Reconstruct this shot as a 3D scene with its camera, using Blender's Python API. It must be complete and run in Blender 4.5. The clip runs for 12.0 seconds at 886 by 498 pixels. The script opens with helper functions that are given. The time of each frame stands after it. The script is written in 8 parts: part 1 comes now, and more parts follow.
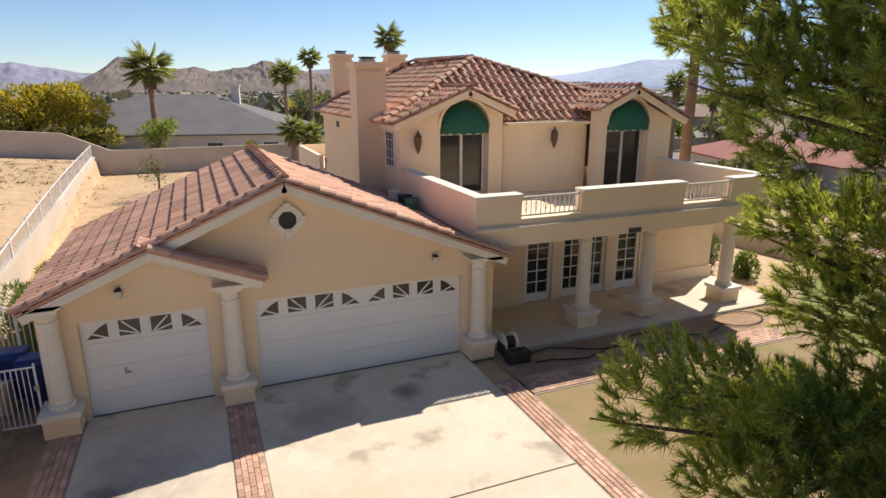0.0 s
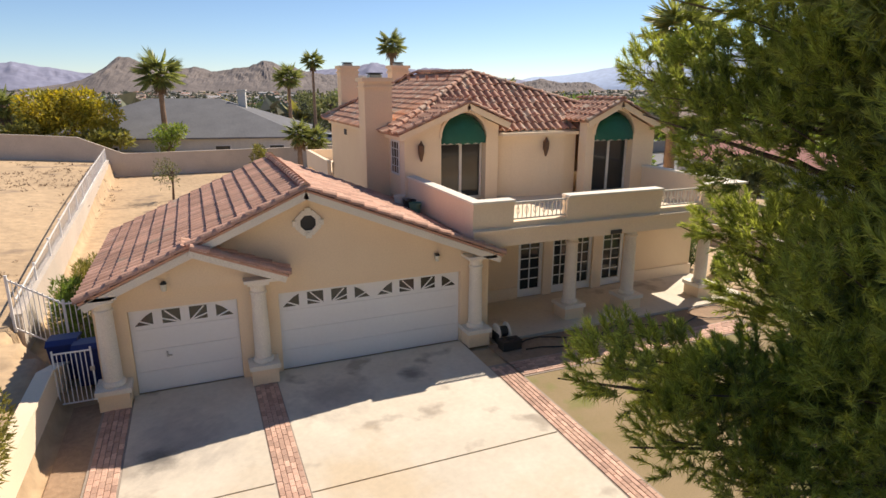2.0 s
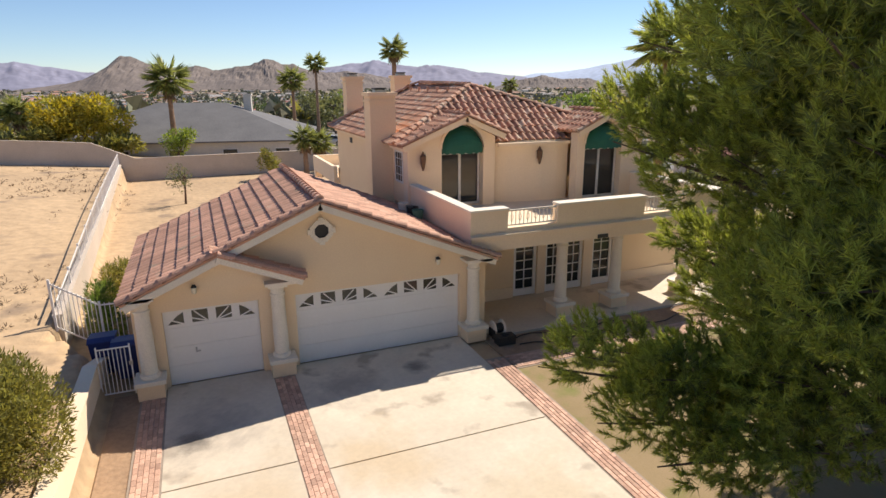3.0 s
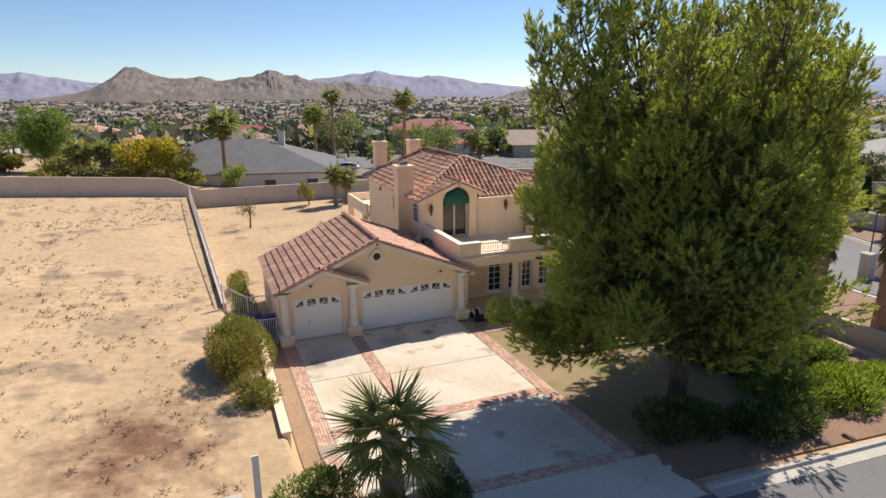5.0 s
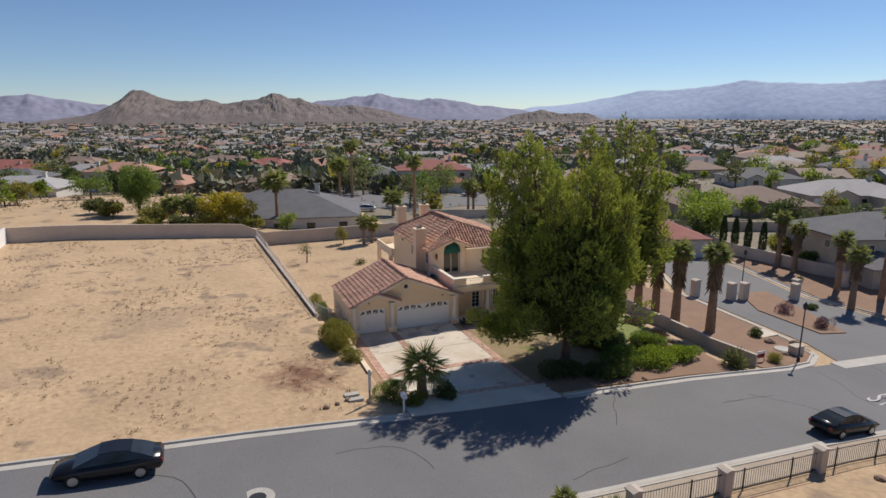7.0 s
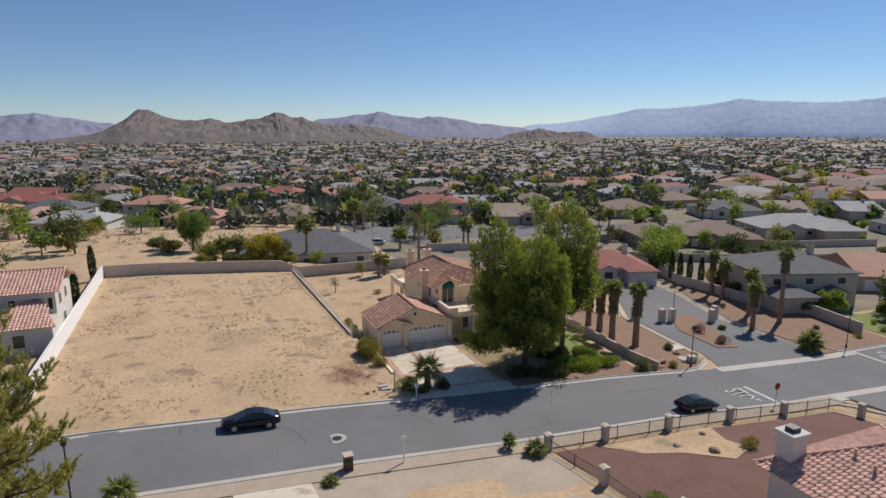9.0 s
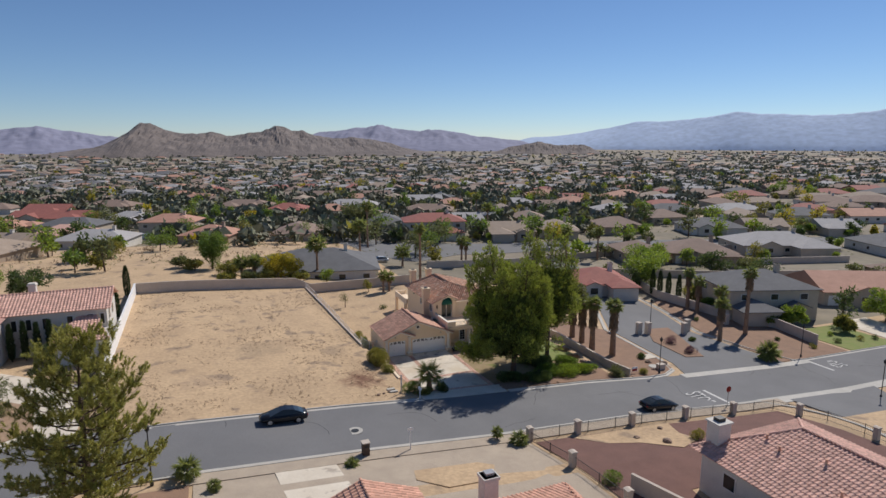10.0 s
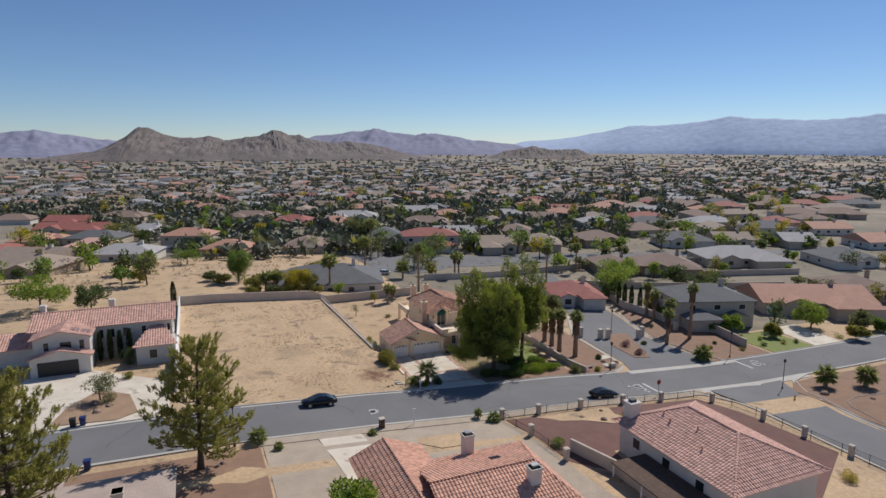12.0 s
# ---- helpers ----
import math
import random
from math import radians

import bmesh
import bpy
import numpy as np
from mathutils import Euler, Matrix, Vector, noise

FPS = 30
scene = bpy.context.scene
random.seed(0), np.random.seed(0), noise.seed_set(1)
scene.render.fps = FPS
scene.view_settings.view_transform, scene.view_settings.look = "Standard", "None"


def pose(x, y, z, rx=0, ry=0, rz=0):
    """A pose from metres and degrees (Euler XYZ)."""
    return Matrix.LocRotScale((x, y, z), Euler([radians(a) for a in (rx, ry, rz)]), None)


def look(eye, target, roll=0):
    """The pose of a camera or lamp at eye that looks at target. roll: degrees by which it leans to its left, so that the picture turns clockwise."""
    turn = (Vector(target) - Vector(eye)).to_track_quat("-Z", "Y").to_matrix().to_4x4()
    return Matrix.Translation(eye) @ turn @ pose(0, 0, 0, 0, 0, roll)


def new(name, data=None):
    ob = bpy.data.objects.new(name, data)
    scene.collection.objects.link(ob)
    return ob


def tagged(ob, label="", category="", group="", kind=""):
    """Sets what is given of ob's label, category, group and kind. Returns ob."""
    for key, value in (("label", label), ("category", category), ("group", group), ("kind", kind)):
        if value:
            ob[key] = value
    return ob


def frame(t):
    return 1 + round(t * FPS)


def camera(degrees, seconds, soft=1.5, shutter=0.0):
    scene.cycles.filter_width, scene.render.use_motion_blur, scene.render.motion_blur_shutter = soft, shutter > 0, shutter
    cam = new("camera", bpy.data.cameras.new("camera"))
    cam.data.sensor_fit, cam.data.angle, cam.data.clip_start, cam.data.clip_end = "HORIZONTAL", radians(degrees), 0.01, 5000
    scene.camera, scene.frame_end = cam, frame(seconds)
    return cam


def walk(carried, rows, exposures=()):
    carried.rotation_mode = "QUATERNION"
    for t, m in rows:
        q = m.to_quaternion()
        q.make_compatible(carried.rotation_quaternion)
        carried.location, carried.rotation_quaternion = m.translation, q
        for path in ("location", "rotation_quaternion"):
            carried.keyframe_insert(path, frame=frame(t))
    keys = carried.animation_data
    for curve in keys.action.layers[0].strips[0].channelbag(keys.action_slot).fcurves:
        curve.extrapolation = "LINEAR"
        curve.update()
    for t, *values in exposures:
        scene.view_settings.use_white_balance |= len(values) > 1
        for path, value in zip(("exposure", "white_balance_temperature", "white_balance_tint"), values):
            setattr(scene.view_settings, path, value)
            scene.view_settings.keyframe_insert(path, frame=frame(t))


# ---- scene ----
cam = camera(73.2, 12.0)
PATH = [
    (0, (-0.851, -12.632, 6.553), (-0.114, -10.849, 6.026), 0.0),
    (0.5, (-1.097, -13.068, 6.554), (-0.355, -11.284, 6.038), 0.3),
    (1, (-1.216, -13.389, 6.649), (-0.475, -11.604, 6.133), 0.3),
    (1.5, (-1.391, -13.821, 6.91), (-0.655, -12.039, 6.379), 0.1),
    (2, (-1.541, -14.24, 7.006), (-0.804, -12.457, 6.48), 0.1),
    (2.5, (-1.73, -14.793, 7.267), (-0.997, -13.011, 6.733), -0.1),
    (4.5, (-4.901, -22.573, 9.983), (-4.175, -20.785, 9.458), -0.5),
    (5, (-6.737, -27.145, 11.501), (-6.008, -25.353, 10.995), -0.2),
    (5.5, (-8.587, -31.916, 13.101), (-7.859, -30.119, 12.612), -0.2),
    (6, (-10.596, -36.739, 14.746), (-9.867, -34.937, 14.272), -0.1),
    (6.5, (-12.572, -41.538, 16.462), (-11.84, -39.734, 16.005), -0.1),
    (7, (-14.57, -46.199, 18.046), (-13.835, -44.392, 17.605), 0.0),
    (9, (-21.878, -64.664, 25.291), (-21.139, -62.847, 24.902), -0.0),
    (9.5, (-23.627, -69.18, 26.981), (-22.886, -67.36, 26.61), -0.0),
    (10, (-25.569, -73.693, 28.521), (-24.825, -71.87, 28.171), 0.0),
    (10.5, (-27.342, -78.047, 30.289), (-26.597, -76.224, 29.938), -0.0),
    (11, (-29.102, -82.488, 31.984), (-28.354, -80.665, 31.64), 0.0),
    (11.5, (-30.861, -87.0, 33.535), (-30.107, -85.179, 33.195), 0.1),
    (12, (-32.717, -91.453, 35.283), (-31.959, -89.634, 34.941), 0.1),
]
walk(cam, [(t, look(eye, target, roll)) for t, eye, target, roll in PATH], [(0, 0.48, 6760, 13), (2.5, 0.45, 6720, 13), (4.5, 0.49, 6620, 12), (5, 0.42, 6560, 12), (5.5, 0.24, 6440, 12), (6.5, -0.05, 6260, 12), (7, -0.1, 6280, 13), (9.5, -0.2, 6100, 12), (12, -0.23, 6000, 12)])

# ---- world and sun ----
SUN = Vector((0.85, 0.50, 1.0)).normalized()
world = bpy.data.worlds.new("sky")
scene.world = world
world.use_nodes = True
wn, wl = world.node_tree.nodes, world.node_tree.links
sky = wn.new("ShaderNodeTexSky")
sky.sky_type = "NISHITA"
sky.sun_disc = False
sky.sun_elevation = math.asin(SUN.z)
sky.sun_rotation = math.atan2(SUN.x, SUN.y)
sky.altitude = 1800
sky.air_density, sky.dust_density, sky.ozone_density = 1.0, 0.0, 5.0
wn["Background"].inputs["Strength"].default_value = 0.09
wl.new(sky.outputs[0], wn["Background"].inputs["Color"])
lamp = bpy.data.lights.new("sun", "SUN")
lamp.energy, lamp.angle, lamp.color = 4.6, radians(0.53), (1.0, 0.91, 0.77)
sun = new("sun", lamp)
sun.matrix_world = look(SUN * 200, (0, 0, 0))


# ---- mesh helpers ----
class Mesh:
    """Vertices and faces gathered before they become one mesh."""

    def __init__(self):
        self.v, self.f, self.smooth = [], [], False

    def add(self, verts, faces):
        n = len(self.v)
        self.v.extend(verts)
        self.f.extend([tuple(i + n for i in f) for f in faces])
        return self

    def box(self, x0, x1, y0, y1, z0, z1):
        return self.add([(x0, y0, z0), (x1, y0, z0), (x1, y1, z0), (x0, y1, z0), (x0, y0, z1), (x1, y0, z1), (x1, y1, z1), (x0, y1, z1)],
                        [(0, 3, 2, 1), (4, 5, 6, 7), (0, 1, 5, 4), (1, 2, 6, 5), (2, 3, 7, 6), (3, 0, 4, 7)])

    def prism(self, outline, axis, a, b):
        """A polygon, given in the two other axes in order, extruded along axis from a to b."""
        put = {"x": lambda p, q: (q, p[0], p[1]), "y": lambda p, q: (p[0], q, p[1]), "z": lambda p, q: (p[0], p[1], q)}[axis]
        n = len(outline)
        verts = [put(p, a) for p in outline] + [put(p, b) for p in outline]
        faces = [tuple(range(n))[::-1], tuple(range(n, 2 * n))] + [(i, (i + 1) % n, n + (i + 1) % n, n + i) for i in range(n)]
        return self.add(verts, faces)

    def lathe(self, profile, cx=0, cy=0, n=20):
        """Rings of (radius, height) round a vertical axis."""
        verts, faces = [], []
        for r, z in profile:
            verts += [(cx + r * math.cos(2 * math.pi * i / n), cy + r * math.sin(2 * math.pi * i / n), z) for i in range(n)]
        for k in range(len(profile) - 1):
            faces += [(k * n + i, k * n + (i + 1) % n, (k + 1) * n + (i + 1) % n, (k + 1) * n + i) for i in range(n)]
        faces += [tuple(range(n))[::-1], tuple(range((len(profile) - 1) * n, len(profile) * n))]
        return self.add(verts, faces)

    def tube(self, path, radii, n=7):
        """A tapered tube along a list of points."""
        verts, faces = [], []
        for k, p in enumerate(path):
            a, b = Vector([float(c_) for c_ in path[max(k - 1, 0)]]), Vector([float(c_) for c_ in path[min(k + 1, len(path) - 1)]])
            d = (b - a).normalized() if (b - a).length > 1e-6 else Vector((0, 0, 1))
            u = d.cross(Vector((0.3, 0.9, 0.2))).normalized()
            w = d.cross(u)
            r = float(radii[k])
            verts += [tuple(Vector([float(c_) for c_ in p]) + r * (math.cos(2 * math.pi * i / n) * u + math.sin(2 * math.pi * i / n) * w)) for i in range(n)]
        for k in range(len(path) - 1):
            faces += [(k * n + i, k * n + (i + 1) % n, (k + 1) * n + (i + 1) % n, (k + 1) * n + i) for i in range(n)]
        faces += [tuple(range(n)), tuple(range((len(path) - 1) * n, len(path) * n))[::-1]]
        return self.add(verts, faces)

    def data(self, name, material, smooth=False):
        me = bpy.data.meshes.new(name)
        me.from_pydata(self.v, [], self.f)
        if material:
            me.materials.append(material)
        me.update()
        bm = bmesh.new()
        bm.from_mesh(me)
        bmesh.ops.recalc_face_normals(bm, faces=bm.faces)
        bm.to_mesh(me)
        bm.free()
        if smooth:
            for p in me.polygons:
                p.use_smooth = True
        return me


def part(name, mesh, material, parent=None, label="", smooth=False):
    """Links a Mesh as one object under a thing or a part."""
    ob = new(name, mesh.data(name, material, smooth))
    if parent:
        ob.parent = parent
    if label:
        ob["label"] = label
    return ob


def raw(name, verts, faces, material, parent=None, smooth=False):
    """A large mesh from arrays, without clean-up."""
    me = bpy.data.meshes.new(name)
    if isinstance(verts, np.ndarray):
        verts = verts.reshape(-1, 3)
        faces = np.asarray(faces)
        k = faces.shape[1]
        me.vertices.add(len(verts))
        me.vertices.foreach_set("co", verts.astype(np.float32).ravel())
        me.loops.add(faces.size)
        me.loops.foreach_set("vertex_index", faces.astype(np.int32).ravel())
        me.polygons.add(len(faces))
        me.polygons.foreach_set("loop_start", np.arange(0, faces.size, k, dtype=np.int32))
        me.polygons.foreach_set("loop_total", np.full(len(faces), k, dtype=np.int32))
        me.update(calc_edges=True)
    else:
        me.from_pydata(verts, [], faces)
    me.materials.append(material)
    if smooth:
        me.polygons.foreach_set("use_smooth", [True] * len(me.polygons))
    ob = new(name, me)
    if parent:
        ob.parent = parent
    return ob


def thing(name, at, label, category, group="", turn=0.0):
    ob = new(name)
    ob.empty_display_size = 0.3
    ob.matrix_basis = pose(at[0], at[1], at[2], 0, 0, turn)
    return tagged(ob, label, category, group)


# ---- materials ----
def material(name, colour, rough=0.8, colour2=None, scale=3.0, fine=40.0, bump=0.15, metal=0.0, island=0.0, each=0.0, spot=None, dist=0.02, thin=0.0, grainy=0.13):
    """Two-scale varied surface: broad stains and fine grain in colour, grain in relief; island and each vary pieces."""
    m = bpy.data.materials.new(name)
    m.use_nodes = True
    t = m.node_tree
    n, l = t.nodes, t.links
    p = n["Principled BSDF"]
    p.inputs["Roughness"].default_value = rough
    p.inputs["Metallic"].default_value = metal
    c2 = colour2 or tuple(c * 0.78 for c in colour)
    pos = n.new("ShaderNodeNewGeometry")
    big = n.new("ShaderNodeTexNoise")
    big.inputs["Scale"].default_value, big.inputs["Detail"].default_value, big.inputs["Roughness"].default_value = scale, 6, 0.62
    small = n.new("ShaderNodeTexNoise")
    small.inputs["Scale"].default_value, small.inputs["Detail"].default_value = fine, 4
    for tex in (big, small):
        l.new(pos.outputs["Position"], tex.inputs["Vector"])
    ramp = n.new("ShaderNodeMapRange")
    ramp.inputs["From Min"].default_value, ramp.inputs["From Max"].default_value = 0.32, 0.68
    l.new(big.outputs["Fac"], ramp.inputs["Value"])
    mix = n.new("ShaderNodeMix")
    mix.data_type = "RGBA"
    mix.inputs["A"].default_value, mix.inputs["B"].default_value = (*c2, 1), (*colour, 1)
    l.new(ramp.outputs["Result"], mix.inputs["Factor"])
    out = mix.outputs["Result"]
    grain = n.new("ShaderNodeMapRange")
    grain.inputs["From Min"].default_value, grain.inputs["From Max"].default_value = 0.3, 0.7
    grain.inputs["To Min"].default_value, grain.inputs["To Max"].default_value = 1 - grainy, 1 + grainy
    l.new(small.outputs["Fac"], grain.inputs["Value"])
    value = grain.outputs["Result"]
    for amount, kind in ((island, "island"), (each, "each")):
        if amount:
            src = pos.outputs["Random Per Island"] if kind == "island" else n.new("ShaderNodeObjectInfo").outputs["Random"]
            r = n.new("ShaderNodeMapRange")
            r.inputs["To Min"].default_value, r.inputs["To Max"].default_value = 1 - amount, 1 + amount
            l.new(src, r.inputs["Value"])
            mul = n.new("ShaderNodeMath")
            mul.operation = "MULTIPLY"
            l.new(value, mul.inputs[0])
            l.new(r.outputs["Result"], mul.inputs[1])
            value = mul.outputs[0]
    if spot:
        tex = n.new("ShaderNodeTexNoise")
        tex.inputs["Scale"].default_value, tex.inputs["Detail"].default_value = spot[1], 5
        l.new(pos.outputs["Position"], tex.inputs["Vector"])
        r = n.new("ShaderNodeMapRange")
        r.inputs["From Min"].default_value, r.inputs["From Max"].default_value = spot[2], spot[2] + 0.08
        l.new(tex.outputs["Fac"], r.inputs["Value"])
        mix2 = n.new("ShaderNodeMix")
        mix2.data_type = "RGBA"
        mix2.inputs["B"].default_value = (*spot[0], 1)
        l.new(r.outputs["Result"], mix2.inputs["Factor"])
        l.new(out, mix2.inputs["A"])
        out = mix2.outputs["Result"]
    hsv = n.new("ShaderNodeHueSaturation")
    l.new(out, hsv.inputs["Color"])
    l.new(value, hsv.inputs["Value"])
    l.new(hsv.outputs["Color"], p.inputs["Base Color"])
    if thin:
        tr = n.new("ShaderNodeBsdfTranslucent")
        warm = n.new("ShaderNodeHueSaturation")
        warm.inputs["Hue"].default_value, warm.inputs["Saturation"].default_value, warm.inputs["Value"].default_value = 0.485, 1.1, 1.5
        l.new(hsv.outputs["Color"], warm.inputs["Color"])
        l.new(warm.outputs["Color"], tr.inputs["Color"])
        both = n.new("ShaderNodeMixShader")
        both.inputs["Fac"].default_value = thin
        l.new(p.outputs["BSDF"], both.inputs[1])
        l.new(tr.outputs["BSDF"], both.inputs[2])
        l.new(both.outputs["Shader"], n["Material Output"].inputs["Surface"])
    if bump:
        b = n.new("ShaderNodeBump")
        b.inputs["Strength"].default_value, b.inputs["Distance"].default_value = bump, dist
        l.new(small.outputs["Fac"], b.inputs["Height"])
        l.new(b.outputs["Normal"], p.inputs["Normal"])
    return m


def stain(m, centre, radius, colour):
    """A ragged patch of another earth round a place on the ground."""
    n, l = m.node_tree.nodes, m.node_tree.links
    hsv = next(k for k in n if k.bl_idname == "ShaderNodeHueSaturation")
    src = hsv.inputs["Color"].links[0].from_socket
    pos = n.new("ShaderNodeNewGeometry")
    dist = n.new("ShaderNodeVectorMath")
    dist.operation = "DISTANCE"
    dist.inputs[1].default_value = centre
    l.new(pos.outputs["Position"], dist.inputs[0])
    tex = n.new("ShaderNodeTexNoise")
    tex.inputs["Scale"].default_value, tex.inputs["Detail"].default_value, tex.inputs["Roughness"].default_value = 0.55, 8, 0.7
    l.new(pos.outputs["Position"], tex.inputs["Vector"])
    add = n.new("ShaderNodeMath")
    add.operation = "MULTIPLY_ADD"
    add.inputs[1].default_value = radius * 3.0
    l.new(tex.outputs["Fac"], add.inputs[0])
    l.new(dist.outputs["Value"], add.inputs[2])
    r = n.new("ShaderNodeMapRange")
    r.inputs["From Min"].default_value, r.inputs["From Max"].default_value = radius * 2.5, radius * 1.7
    l.new(add.outputs[0], r.inputs["Value"])
    mix = n.new("ShaderNodeMix")
    mix.data_type = "RGBA"
    mix.inputs["B"].default_value = (*colour, 1)
    l.new(r.outputs["Result"], mix.inputs["Factor"])
    l.new(src, mix.inputs["A"])
    l.new(mix.outputs["Result"], hsv.inputs["Color"])


STUCCO = material("stucco", (0.89, 0.705, 0.48), 0.9, (0.84, 0.65, 0.435), 0.5, 25, 0.12, grainy=0.04)
STUCCO2 = material("stucco_cream", (0.90, 0.745, 0.555), 0.9, (0.85, 0.69, 0.505), 0.5, 25, 0.1, grainy=0.04)
TRIM = material("cream_trim", (0.85, 0.78, 0.66), 0.75, (0.78, 0.71, 0.60), 1.5, 50, 0.1)
WHITE = material("white_paint", (0.88, 0.87, 0.85), 0.5, (0.84, 0.83, 0.81), 0.6, 12, 0.0, grainy=0.015)
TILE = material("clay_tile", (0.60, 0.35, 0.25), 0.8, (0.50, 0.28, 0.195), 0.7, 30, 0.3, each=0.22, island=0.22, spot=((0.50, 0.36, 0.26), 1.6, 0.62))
TILE2 = material("pale_clay_tile", (0.56, 0.31, 0.20), 0.8, (0.43, 0.22, 0.145), 0.8, 30, 0.3, each=0.22, island=0.28, spot=((0.60, 0.45, 0.33), 2.2, 0.56))
SAND = material("desert_sand", (0.56, 0.40, 0.24), 0.95, (0.43, 0.305, 0.185), 0.16, 2.6, 0.7, spot=((0.31, 0.225, 0.15), 0.35, 0.59), dist=0.08)
stain(SAND, (-9.3, -9.2, 1.2), 3.1, (0.19, 0.098, 0.058))
stain(SAND, (-20.0, 4.0, 2.2), 4.0, (0.40, 0.29, 0.18))
stain(SAND, (-10.5, 2.0, 1.4), 2.2, (0.36, 0.26, 0.165))
stain(SAND, (-27.0, -6.0, 2.5), 3.0, (0.42, 0.30, 0.19))
VALLEY = material("valley_floor", (0.29, 0.24, 0.175), 0.95, (0.18, 0.16, 0.115), 0.03, 0.35, 0.0, spot=((0.44, 0.34, 0.25), 0.012, 0.60))
OPEN_LAND = [(212, 657, 45), (564, 546, 60), (455, 292, 42), (380, 271, 26), (1500, 960, 150), (203, 301, 18), (918, 818, 70)]
for ox, oy, orad in OPEN_LAND:
    stain(VALLEY, (ox, oy, -10), orad, (0.47, 0.34, 0.235))
EARTH = material("bare_earth", (0.40, 0.27, 0.17), 0.95, (0.30, 0.20, 0.13), 0.6, 8, 0.5, dist=0.05)
ASPHALT = material("asphalt", (0.185, 0.183, 0.185), 0.9, (0.15, 0.149, 0.152), 0.13, 14, 0.2)
CONCRETE = material("concrete", (0.72, 0.65, 0.54), 0.85, (0.59, 0.515, 0.41), 0.33, 9, 0.02, spot=((0.42, 0.36, 0.29), 0.8, 0.60), grainy=0.05)
for sx, sy, sr, sc in ((-2.4, -2.6, 1.3, (0.44, 0.39, 0.33)), (-2.7, -2.9, 0.5, (0.20, 0.18, 0.155)), (2.9, -1.4, 0.5, (0.27, 0.24, 0.21)), (0.9, -1.6, 1.2, (0.45, 0.40, 0.34)), (0.9, -5.0, 1.5, (0.60, 0.49, 0.35)), (-2.0, -5.6, 1.6, (0.60, 0.50, 0.37)), (3.6, -7.4, 1.6, (0.61, 0.52, 0.39))):
    stain(CONCRETE, (sx, sy, 0.05), sr, sc)
KERB = material("kerb_concrete", (0.52, 0.49, 0.44), 0.85, (0.42, 0.40, 0.36), 0.5, 18, 0.12)
BRICK = material("brick_paver", (0.56, 0.37, 0.28), 0.9, (0.47, 0.29, 0.22), 1.5, 30, 0.3, each=0.25, island=0.25)
MORTAR = material("mortar", (0.40, 0.33, 0.27), 0.95, None, 2, 30, 0.2)
LAWN = material("dry_lawn", (0.27, 0.205, 0.10), 0.95, (0.34, 0.25, 0.145), 0.6, 60, 0.3, spot=((0.20, 0.205, 0.06), 0.45, 0.58), dist=0.02)
GRASS = material("watered_grass", (0.17, 0.225, 0.05), 0.95, (0.23, 0.235, 0.075), 0.8, 60, 0.3, dist=0.02)
GLASS = material("dark_glass", (0.03, 0.035, 0.035), 0.08, None, 0.5, 2, 0.0)
FRAME = material("window_frame", (0.76, 0.75, 0.72), 0.5, None, 2, 30, 0.0)
AWNING = material("green_awning", (0.012, 0.13, 0.085), 0.7, (0.009, 0.10, 0.065), 1.5, 60, 0.1)
DARK = material("dark_iron", (0.03, 0.03, 0.03), 0.5, None, 2, 30, 0.0)
METAL = material("galvanised", (0.5, 0.5, 0.5), 0.4, None, 2, 30, 0.0, metal=0.8)
BARK = material("pine_bark", (0.15, 0.10, 0.07), 0.95, (0.09, 0.06, 0.045), 3, 25, 0.8, dist=0.05)
PALMBARK = material("palm_trunk", (0.32, 0.215, 0.14), 0.95, (0.21, 0.135, 0.09), 2, 18, 0.6, dist=0.05, island=0.3)
# bright tip and dark inner needle copies: crown light and shade put into colour
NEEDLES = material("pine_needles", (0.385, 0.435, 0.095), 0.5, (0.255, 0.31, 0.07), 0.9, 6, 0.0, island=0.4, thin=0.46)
SHADENEEDLES = material("shaded_pine_needles", (0.20, 0.235, 0.058), 0.55, (0.14, 0.175, 0.048), 0.9, 6, 0.0, island=0.35, thin=0.3)
NEEDLES2 = material("light_pine_needles", (0.37, 0.36, 0.11), 0.55, (0.28, 0.29, 0.08), 0.5, 6, 0.0, island=0.4, thin=0.5)
FROND = material("palm_frond", (0.24, 0.27, 0.085), 0.5, (0.17, 0.20, 0.06), 0.8, 6, 0.0, island=0.35, thin=0.42)
DRYFROND = material("dry_frond", (0.30, 0.205, 0.12), 0.9, (0.21, 0.14, 0.085), 1.5, 12, 0.0, island=0.3)
LEAF = material("shrub_leaf", (0.20, 0.21, 0.05), 0.6, (0.25, 0.23, 0.055), 0.4, 6, 0.0, island=0.45, thin=0.42)
LEAF2 = material("juniper_leaf", (0.17, 0.25, 0.05), 0.6, (0.12, 0.18, 0.04), 0.5, 6, 0.0, island=0.4, thin=0.42)
LEAF3 = material("yellow_leaf", (0.44, 0.36, 0.05), 0.6, (0.29, 0.29, 0.045), 0.5, 6, 0.0, island=0.4, thin=0.42)
LEAF4 = material("bright_leaf", (0.22, 0.29, 0.05), 0.6, (0.16, 0.23, 0.04), 0.5, 6, 0.0, island=0.4, thin=0.42)
LEAF5 = material("purple_leaf", (0.09, 0.05, 0.06), 0.6, (0.12, 0.06, 0.07), 0.5, 6, 0.0, island=0.4, thin=0.42)
BLOCK = material("wall_plaster", (0.58, 0.50, 0.42), 0.9, (0.50, 0.43, 0.36), 0.6, 25, 0.2)
